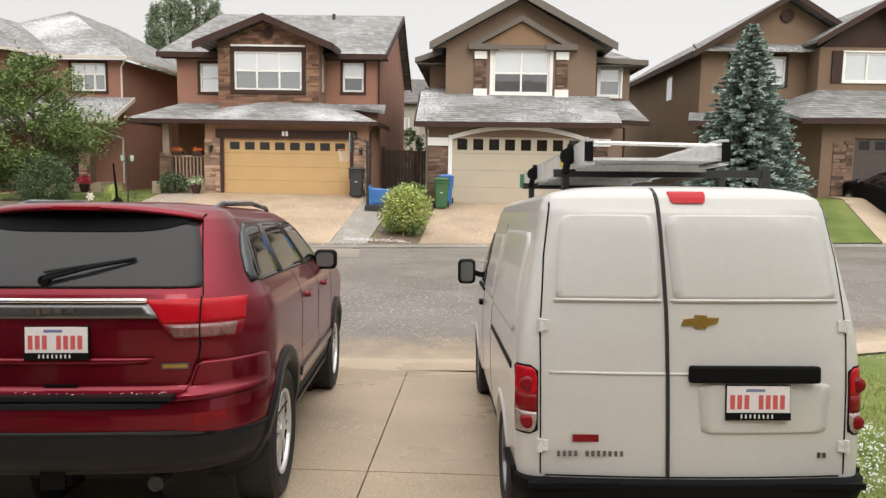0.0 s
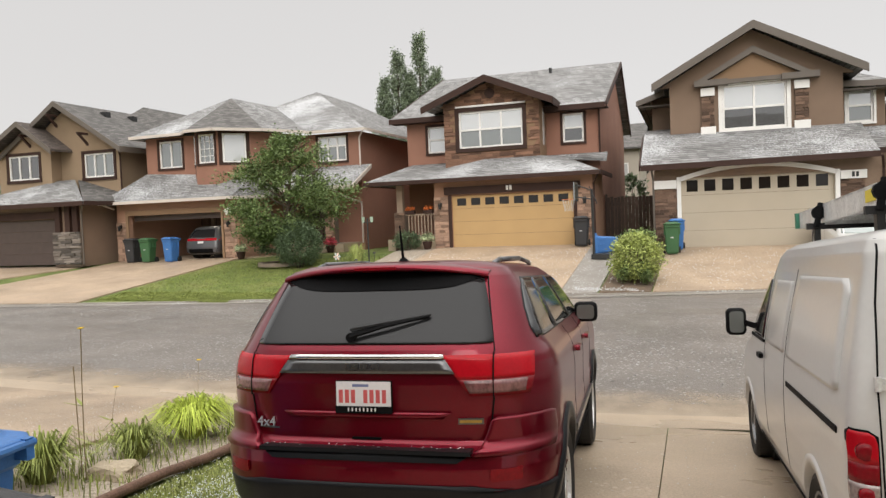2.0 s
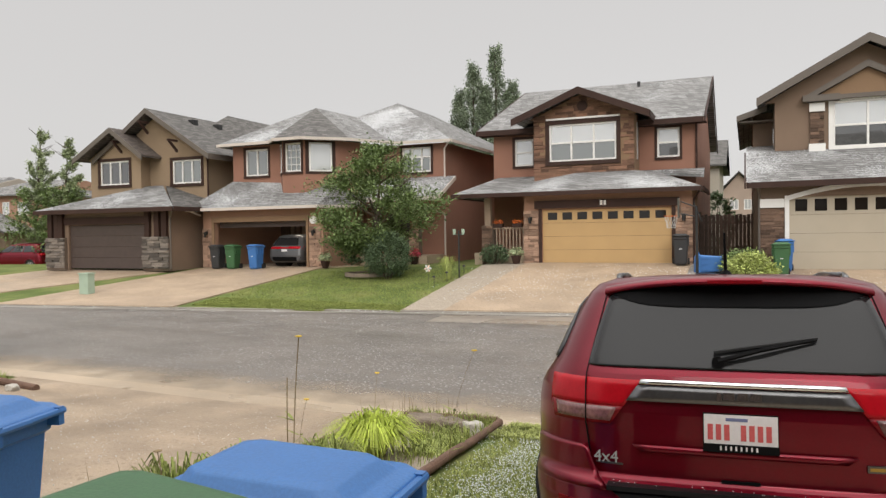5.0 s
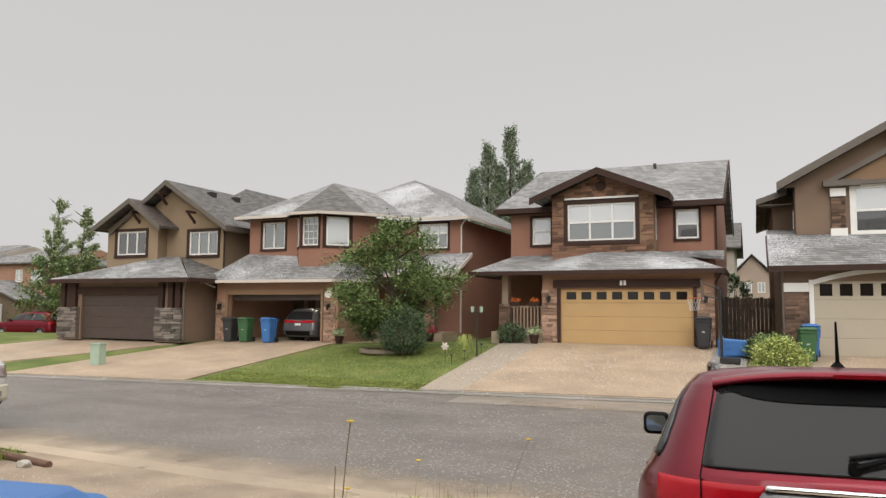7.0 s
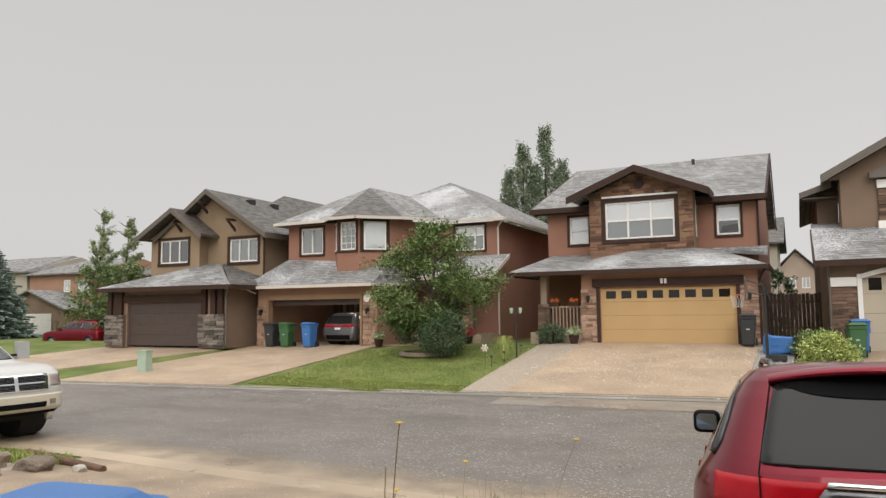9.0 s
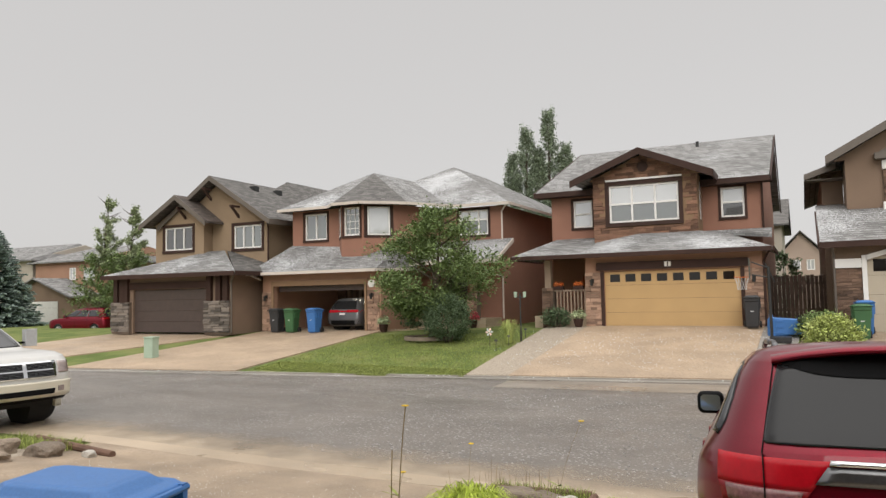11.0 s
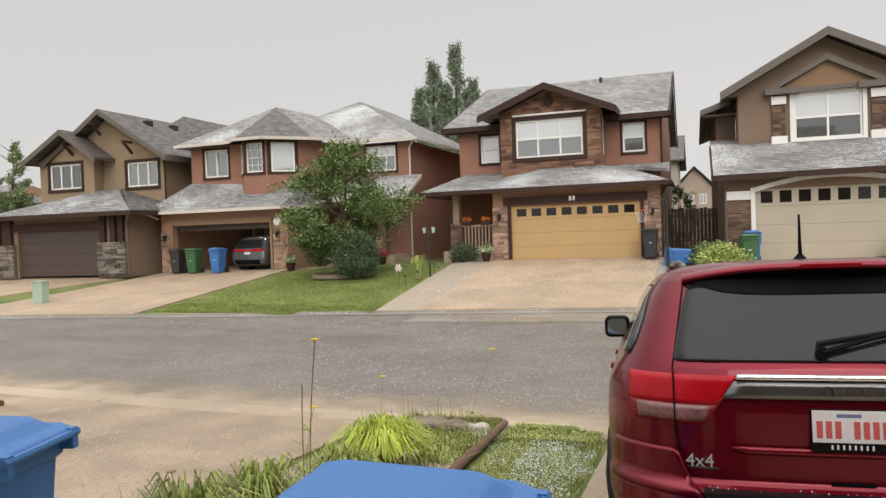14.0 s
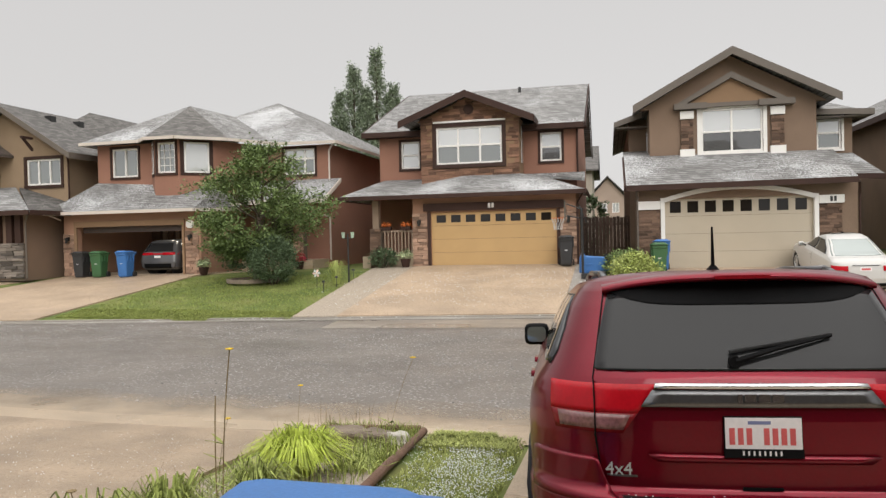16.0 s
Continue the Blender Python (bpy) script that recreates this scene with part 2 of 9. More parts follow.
M["pane_dark"] = pane_mat("pane_dark", (0.016, 0.013, 0.011), 0.02, 0.2)
M["pane_deep"] = pane_mat("pane_deep", (0.05, 0.048, 0.045), 0.14)
M["curtain"] = mat("curtain", (0.45, 0.47, 0.44), 0.8, var=0.12, scale=6)
M["fence_wood"] = mat("fence_wood", (0.085, 0.055, 0.042), 0.85, var=0.35, scale=3, fine=30, bump=0.4, island=0.35)
M["rail_wood"] = mat("rail_wood", (0.30, 0.22, 0.16), 0.8, var=0.2)
M["metal_dark"] = mat("metal_dark", (0.05, 0.05, 0.05), 0.45, metal=0.6, var=0.15)

glow = mat("bulb_glow", (1, 0.95, 0.85), 0.5, var=0)
glow.node_tree.nodes["Principled BSDF"].inputs["Emission Color"].default_value = (1, 0.9, 0.72, 1)
glow.node_tree.nodes["Principled BSDF"].inputs["Emission Strength"].default_value = 60.0
M["bulb_glow"] = glow

# ---- mesh helpers ----
def part(name, bm, material, parent=None, label="", smooth=False):
    me = bpy.data.meshes.new(name)
    if "wall" in name or name == "door_panel":
        bmesh.ops.remove_doubles(bm, verts=bm.verts[:], dist=0.0005)
    bmesh.ops.recalc_face_normals(bm, faces=bm.faces[:])
    bm.to_mesh(me)
    bm.free()
    me.materials.append(material if not isinstance(material, str) else M[material])
    if smooth:
        me.polygons.foreach_set("use_smooth", [True] * len(me.polygons))
    ob = new(name, me)
    if parent is not None:
        ob.parent = parent
    if label:
        ob["label"] = label
    return ob


def thing(name, label, category, at=(0, 0, 0), group="", turn=0.0, kind=""):
    ob = new(name)
    ob.empty_display_size = 0.2
    ob.matrix_world = pose(*at, 0, 0, turn)
    return tagged(ob, label, category, group, kind)


def box(bm, x0, x1, y0, y1, z0, z1):
    v = [bm.verts.new(c) for c in ((x0, y0, z0), (x1, y0, z0), (x1, y1, z0), (x0, y1, z0), (x0, y0, z1), (x1, y0, z1), (x1, y1, z1), (x0, y1, z1))]
    for f in ((0, 3, 2, 1), (4, 5, 6, 7), (0, 1, 5, 4), (1, 2, 6, 5), (2, 3, 7, 6), (3, 0, 4, 7)):
        bm.faces.new([v[i] for i in f])
    return v


def boxes(*bs):
    bm = bmesh.new()
    for b in bs:
        box(bm, *b)
    return bm


def slab(bm, pts, thick):
    """A flat or sloping polygon with its underside thick metres below."""
    top = [bm.verts.new(p) for p in pts]
    low = [bm.verts.new((p[0], p[1], p[2] - thick)) for p in pts]
    bm.faces.new(top)
    bm.faces.new(low[::-1])
    for i in range(len(pts)):
        j = (i + 1) % len(pts)
        bm.faces.new((top[i], low[i], low[j], top[j]))


def prism(bm, pts, shift):
    """A polygon pushed along a vector."""
    a = [bm.verts.new(p) for p in pts]
    b = [bm.verts.new(Vector(p) + Vector(shift)) for p in pts]
    bm.faces.new(a)
    bm.faces.new(b[::-1])
    for i in range(len(pts)):
        j = (i + 1) % len(pts)
        bm.faces.new((a[i], b[i], b[j], a[j]))


def bar(bm, a, b, r, n=6):
    """A round bar from a to b."""
    a, b = Vector(a), Vector(b)
    q = (b - a).to_track_quat("Z", "Y")
    ra, rb = (r, r) if not isinstance(r, tuple) else r
    va, vb = [], []
    for i in range(n):
        d = q @ Vector((math.cos(6.28318 * i / n), math.sin(6.28318 * i / n), 0))
        va.append(bm.verts.new(a + d * ra))
        vb.append(bm.verts.new(b + d * rb))
    for i in range(n):
        j = (i + 1) % n
        bm.faces.new((va[i], va[j], vb[j], vb[i]))
    bm.faces.new(va[::-1])
    bm.faces.new(vb)


def wall_y(bm, x0, x1, z0, z1, y, th, holes=()):
    """A wall whose outer face is at y, with rectangular holes (x0, x1, z0, z1)."""
    xs = sorted({x0, x1, *[h[0] for h in holes], *[h[1] for h in holes]})
    for a, b in zip(xs, xs[1:]):
        cut = sorted((h[2], h[3]) for h in holes if h[0] <= a + 1e-6 and h[1] >= b - 1e-6)
        z = z0
        for c, d in cut:
            if c > z + 1e-6:
                box(bm, a, b, y, y + th, z, c)
            z = d
        if z < z1 - 1e-6:
            box(bm, a, b, y, y + th, z, z1)


STONE_MESHES = []
for k in range(6):
    rng = random.Random(50 + k)
    sbm = bmesh.new()
    box(sbm, -0.5, 0.5, -1.0, 0.0, -0.5, 0.5)
    for v in sbm.verts:
        v.co += Vector((rng.uniform(-0.03, 0.03), rng.uniform(-0.25, 0.25) if v.co.y < -0.5 else 0.0, rng.uniform(-0.08, 0.08)))
    bmesh.ops.recalc_face_normals(sbm, faces=sbm.faces[:])
    sme = bpy.data.meshes.new("stone")
    sbm.to_mesh(sme)
    sbm.free()
    STONE_MESHES.append(sme)
SHARED = {}


def stones(name, parent, material, x0, x1, z0, z1, y, row, length, seed, holes=(), depth=0.05, label="", keep=None):
    """Courses of ledge stone on a wall that faces -y, every stone a piece of its own."""
    if name:
        root = thing(name, label, "")
        root.parent = parent
    else:
        root = parent
    if material not in SHARED:
        SHARED[material] = []
        for sme in STONE_MESHES:
            me = sme.copy()
            me.materials.append(M[material])
            SHARED[material].append(me)
    rng = random.Random(seed)
    z = z0
    while z < z1 - 0.02:
        h = min(row * rng.uniform(0.7, 1.35), z1 - z)
        x = x0
        while x < x1 - 0.02:
            w = min(length * rng.uniform(0.5, 1.6), x1 - x)
            cx, cz = x + w / 2, z + h / 2
            if not any(a - w * 0.3 < cx < b + w * 0.3 and c < cz < d for a, b, c, d in holes) and (keep is None or keep(cx, cz)):
                ob = new("stone", rng.choice(SHARED[material]))
                ob.matrix_world = Matrix.Translation((cx, y + 0.01, cz)) @ Matrix.Diagonal((w - 0.012, depth * rng.uniform(0.5, 1.2) + 0.01, h - 0.012, 1))
                ob.parent = root
            x += w
        z += h
    return root


def window(parent, x0, x1, z0, z1, y, cols, rows, frame="white_trim", pane="pane_sky", casing=None, rowz=None, name="window", cwid=0.1):
    """A window in a wall facing -y: frame and mullions, single panes, an outer casing."""
    f = 0.075
    w = thing(name, "", "")
    w.parent = parent
    bm = bmesh.new()
    zs = [z0, *(rowz or [z0 + (z1 - z0) * i / rows for i in range(1, rows)]), z1]
    for i in range(cols + 1):
        x = x0 + (x1 - x0) * i / cols
        box(bm, max(x0, x - f / 2), min(x1, x + f / 2), y - 0.03, y + 0.06, z0, z1) if 0 < i < cols else box(bm, x if i == 0 else x - f, x + f if i == 0 else x, y - 0.03, y + 0.06, z0, z1)
    for i, z in enumerate(zs):
        a, b = (z, z + f) if i == 0 else (z - f, z) if i == len(zs) - 1 else (z - f / 2, z + f / 2)
        for c in range(cols):
            xa = x0 + (x1 - x0) * c / cols + (f if c == 0 else f / 2)
            xb = x0 + (x1 - x0) * (c + 1) / cols - (f if c == cols - 1 else f / 2)
            box(bm, xa, xb, y - 0.028, y + 0.06, a, b)
    part("window_frame", bm, frame, w)
    for i in range(len(zs) - 1):
        for c in range(cols):
            xa, xb = x0 + (x1 - x0) * c / cols, x0 + (x1 - x0) * (c + 1) / cols
            pm = pane[i] if isinstance(pane, (list, tuple)) else pane
            bm = boxes((xa + 0.02, xb - 0.02, y + 0.02, y + 0.035, zs[i] + 0.02, zs[i + 1] - 0.02))
            part("pane", bm, pm, w)
    if casing:
        c = cwid
        part("casing", boxes((x0 - c, x1 + c, y - 0.10, y + 0.01, z1 + 0.003, z1 + c), (x0 - c, x1 + c, y - 0.13, y + 0.01, z0 - c, z0 - 0.003), (x0 - c, x0 - 0.003, y - 0.10, y + 0.01, z0, z1), (x1 + 0.003, x1 + c, y - 0.10, y + 0.01, z0, z1)), casing, w)
    return w


def garage_door(parent, x0, x1, z0, z1, y, material, lights=0, pane="pane_dark", rows=4):
    d = thing("garage_door", "", "")
    d.parent = parent
    h = (z1 - z0) / rows
    for i in range(rows):
        za, zb = z0 + i * h, z0 + (i + 1) * h - 0.007
        bm = bmesh.new()
        if lights and i == rows - 1:
            lw = 0.38
            step = (x1 - x0 - 0.2) / lights
            holes = [(x0 + 0.1 + step * (k + 0.5) - lw / 2, x0 + 0.1 + step * (k + 0.5) + lw / 2, za + 0.12, zb - 0.10) for k in range(lights)]
            wall_y(bm, x0, x1, za, zb, y, 0.05, holes)
            for a, b, c, e in holes:
                part("pane", boxes((a, b, y + 0.02, y + 0.03, c, e)), pane, d)
        else:
            box(bm, x0, x1, y, y + 0.05, za, zb)
        part("door_panel", bm, material, d)
    return d


# ---- ground ----
CURB = [(-90, 9.6), (-60, 13.0), (-42, 15.7), (-25, 18.2), (-19, 18.85), (-15, 19.35), (-11.2, 19.95), (-7.3, 20.4), (-4.3, 20.75), (-1.4, 21.25), (0.5, 21.7), (13, 24.0), (30, 27.0), (60, 35.0)]
NEAR = [(-90, 1.5), (-60, 4.5), (-40, 7.2), (-25, 8.7), (-14, 9.0), (-8.8, 8.6), (-1.3, 8.4), (2.3, 8.7), (5.5, 9.9), (11, 12.0), (30, 17.5), (60, 26.0)]
PAD = [(-90, 0.85), (-30, 0.87), (-22, 0.87), (-15, 1.0), (-9, 1.11), (-4, 1.1), (-1.5, 0.9), (5, 0.9), (9, 1.1), (14, 1.36), (60, 1.5)]


def line(points, x):
    return float(np.interp(x, [p[0] for p in points], [p[1] for p in points]))


def far_z(x, y):
    """Height of the front yards across the road: level pads that fall to the kerb."""
    yc = line(CURB, x)
    t = min(1.0, max(0.0, (y - yc) / (27.6 - yc)))
    return 0.04 + (line(PAD, x) - 0.04) * t


def near_z(x, y):
    return 0.078 * (8.4 - min(8.4, max(-1.5, y))) + 0.0


def sheet(name, edge_a, edge_b, zf, material, nx, ny, label="", lift=0.0, kind="structure", thick=0.0):
    """A ground sheet between two edges, each a function of u in 0..1 that gives (x, y)."""
    bm = bmesh.new()
    rows = []
    for j in range(ny + 1):
        row = []
        for i in range(nx + 1):
            a, b = edge_a(i / nx), edge_b(i / nx)
            x = a[0] + (b[0] - a[0]) * j / ny
            y = a[1] + (b[1] - a[1]) * j / ny
            row.append(bm.verts.new((x, y, zf(x, y) + lift)))
        rows.append(row)
    for j in range(ny):
        for i in range(nx):
            bm.faces.new((rows[j][i], rows[j][i + 1], rows[j + 1][i + 1], rows[j + 1][i]))
    if thick:
        g = bmesh.ops.extrude_face_region(bm, geom=bm.faces[:])
        for e in g["geom"]:
            if isinstance(e, bmesh.types.BMVert):
                e.co.z -= thick
    ob = part(name, bm, material)
    return tagged(ob, label, "", "", kind)


def span(xa, ya, xb, yb):
    return lambda u: (xa + (xb - xa) * u, ya + (yb - ya) * u)


def along(points, xa, xb, dy=0.0):
    return lambda u: (xa + (xb - xa) * u, line(points, xa + (xb - xa) * u) + dy)


bm = bmesh.new()
R = 2500
vs = [bm.verts.new(p) for p in ((-R, -R, -0.35), (R, -R, -0.35), (R, R, -0.35), (-R, R, -0.35))]
bm.faces.new(vs)
tagged(part("ground", bm, "earth"), "dull green open ground out to the horizon", "ground", "", "structure")


def road_z(x, y):
    a, b = line(NEAR, x), line(CURB, x)
    t = min(1, max(0, (y - a) / (b - a)))
    return 0.10 * math.sin(math.pi * t) - 0.02


tagged(sheet("road", along(NEAR, -90, 60, 0.45), along(CURB, -90, 60, -0.45), road_z, M["asphalt"], 150, 14), "wet grey asphalt street speckled with hail", "road")
tagged(sheet("gutter_far", along(CURB, -90, 60, -0.46), along(CURB, -90, 60, 0.02), lambda x, y: 0.0, M["gutter"], 150, 2), "grey wet concrete gutter along the street", "gutter")
tagged(sheet("gutter_near", along(NEAR, -90, 60, 0.0), along(NEAR, -90, 60, 0.5), lambda x, y: 0.0, M["concrete"], 150, 2), "tan wet concrete gutter at the near side", "gutter")
tagged(sheet("kerb_far", along(CURB, -90, 60, 0.0), along(CURB, -90, 60, 0.2), lambda x, y: 0.035, M["gutter"], 150, 1, thick=0.15), "low pale concrete kerb beside the street", "kerb")



def runoff_mat():
    """Thin sandy water that thins out over the asphalt, ragged at its edge."""
    m = M["concrete"].copy()
    m.name = "runoff"
    n, l = m.node_tree.nodes, m.node_tree.links
    at = n.new("ShaderNodeAttribute")
    at.attribute_name = "reach"
    co = n.new("ShaderNodeTexCoord")
    nz = n.new("ShaderNodeTexNoise")
    nz.inputs["Scale"].default_value = 1.6
    nz.inputs["Detail"].default_value = 8
    l.new(co.outputs["Object"], nz.inputs["Vector"])
    su = n.new("ShaderNodeMath")
    su.operation = "SUBTRACT"
    l.new(nz.outputs["Fac"], su.inputs[0])
    l.new(at.outputs["Fac"], su.inputs[1])
    mr = n.new("ShaderNodeMapRange")
    mr.inputs["From Min"].default_value = -0.45
    mr.inputs["From Max"].default_value = 0.45
    mr.inputs["To Max"].default_value = 0.85
    l.new(su.outputs[0], mr.inputs["Value"])
    tr = n.new("ShaderNodeBsdfTransparent")
    mx = n.new("ShaderNodeMixShader")
    l.new(mr.outputs[0], mx.inputs[0])
    l.new(tr.outputs[0], mx.inputs[1])
    l.new(n["Principled BSDF"].outputs[0], mx.inputs[2])
    l.new(mx.outputs[0], n["Material Output"].inputs[0])
    return m


M["runoff"] = runoff_mat()
ro = tagged(sheet("runoff", along(NEAR, -30, 20, 0.42), along(NEAR, -30, 20, 1.75), road_z, M["runoff"], 60, 8, lift=0.006), "thin tan sandy water spreading over the street edge", "water")
reach = ro.data.attributes.new("reach", "FLOAT", "POINT")
reach.data.foreach_set("value", [j / 8 for j in range(9) for i in range(61)])

# yards across the road
tagged(sheet("front_yard", along(CURB, -90, 60, 0.18), span(-90, 46, 60, 46), lambda x, y: far_z(x, y) - 0.03, M["lawn"], 150, 40), "mown green lawn rising from the street to the houses", "lawn")


def driveway(name, p0, p1, q0, q1, material, label, lift=0.012):
    """A paved ramp: p0 to p1 along the kerb, q0 to q1 along the garage."""
    return tagged(sheet(name, span(*p0, *p1), span(*q0, *q1), far_z, M[material], 16, 20, lift=lift, thick=0.08), label, "driveway")


driveway("driveway_a", (-26.6, line(CURB, -26.6) + 0.1), (-19.3, line(CURB, -19.3) + 0.1), (-25.3, 28.2), (-18.9, 28.2), "aggregate", "wet tan exposed aggregate driveway before the open garage")
driveway("driveway_z", (-37.0, line(CURB, -37) + 0.1), (-30.2, line(CURB, -30.2) + 0.1), (-34.0, 26.6), (-26.2, 26.6), "aggregate", "wet pale aggregate driveway before the brown garage door")
driveway("driveway_b", (-10.2, line(CURB, -10.2) + 0.1), (-3.9, line(CURB, -3.9) + 0.1), (-9.9, 28.3), (-3.75, 28.3), "aggregate", "wet tan exposed aggregate driveway before the yellow garage door")
driveway("side_path", (-3.88, line(CURB, -3.9) + 0.1), (-2.85, line(CURB, -2.9) + 0.1), (-3.73, 29.5), (-2.6, 29.5), "gutter", "wet grey concrete path beside the driveway")
driveway("gravel_strip", (-11.5, line(CURB, -11.5) + 0.1), (-10.22, line(CURB, -10.2) + 0.1), (-11.6, 28.3), (-9.92, 28.3), "gravel", "grey gravel strip along the driveway edge", lift=0.0)
driveway("driveway_c", (-1.35, line(CURB, -1.35) + 0.1), (5.6, line(CURB, 5.6) + 0.1), (-1.1, 28.2), (5.4, 28.2), "aggregate", "wet tan exposed aggregate driveway beside a shrub bed")
driveway("driveway_d", (13.4, line(CURB, 13.4) + 0.1), (20.5, line(CURB, 20.5) + 0.1), (13.9, 29.2), (20.5, 29.2), "concrete", "pale wet concrete driveway before a brown garage")
driveway("front_walk", (-18.9, 27.3), (-18.9, 28.2), (-14.8, 30.2), (-15.6, 31.2), "concrete", "narrow concrete walk to the porch")
driveway("shrub_bed", (-2.8, line(CURB, -2.8) + 0.12), (-1.4, line(CURB, -1.4) + 0.12), (-2.6, 27.4), (-1.15, 27.4), "soil", "bare soil planting bed between two driveways", lift=0.0)

# near side
tagged(sheet("near_yard", span(-60, -30, 60, -30), along(NEAR, -60, 60, 0.15), lambda x, y: near_z(x, y) - 0.03, M["lawn"], 100, 30), "rough grass of the near front yards", "lawn")
own = thing("driveway_own", "wet tan concrete driveway cast in large slabs", "driveway", kind="structure")
XS = [-3.45, -0.61, 2.35]
YS = [-1.2, 1.9, 5.08, 8.42]
for xa, xb in zip(XS, XS[1:]):
    for ya, yb in zip(YS, YS[1:]):
        sl = bmesh.new()
        g = 0.005
        slab(sl, [(xa + g, ya + g, near_z(0, ya) + 0.012), (xb - g, ya + g, near_z(0, ya) + 0.012), (xb - g, yb - g, near_z(0, yb) + 0.012), (xa + g, yb - g, near_z(0, yb) + 0.012)], 0.1)
        part("slab", sl, "concrete", own)
tagged(sheet("driveway_next", span(-12.2, -1.2, -6.15, -1.2), along(NEAR, -13.3, -6.3, 0.02), near_z, M["aggregate_near"], 12, 20, lift=0.012, thick=0.1), "wet tan aggregate driveway of the next house", "driveway")


# ---- houses ----
def roof_part(parent, polys, material, thick=0.12, name="roof", label=""):
    for p in polys:
        bm = bmesh.new()
        slab(bm, p, thick)
        part(name, bm, material, parent, label)


def fascia(parent, segs, material, h=0.2, t=0.05, name="fascia"):
    """Boards hung below roof edges: each from point a to point b."""
    for a, b in segs:
        bm = bmesh.new()
        a, b = Vector(a), Vector(b)
        d = (b - a)
        s = Vector((d.y, -d.x, 0))
        s = s.normalized() * t if s.length > 1e-6 else Vector((0, -t, 0))
        prism(bm, [a, b, b - Vector((0, 0, h)), a - Vector((0, 0, h))], s)
        part(name, bm, material, parent)


def number_bars(parent, x, z, y, n, w, h, material="metal_dark"):
    bm = bmesh.new()
    for i in range(n):
        box(bm, x + i * w * 1.5, x + i * w * 1.5 + w, y - 0.02, y, z, z + h)
    part("house_number", bm, material, parent)


def wall_lamp(parent, x, y, z):
    lamp = thing("wall_lamp", "", "")
    lamp.parent = parent
    bm = boxes((x - 0.05, x + 0.05, y - 0.03, y, z, z + 0.16), (x - 0.02, x + 0.02, y - 0.15, y - 0.03, z + 0.12, z + 0.15))
    part("bracket", bm, "metal_dark", lamp)
    bm = bmesh.new()
    bar(bm, (x, y - 0.15, z - 0.1), (x, y - 0.15, z + 0.12), (0.05, 0.08), 6)
    part("lantern", bm, "metal_dark", lamp)


def downpipe(parent, pts, material, r=0.04):
    bm = bmesh.new()
    for a, b in zip(pts, pts[1:]):
        bar(bm, a, b, r, 6)
    part("downpipe", bm, material, parent)


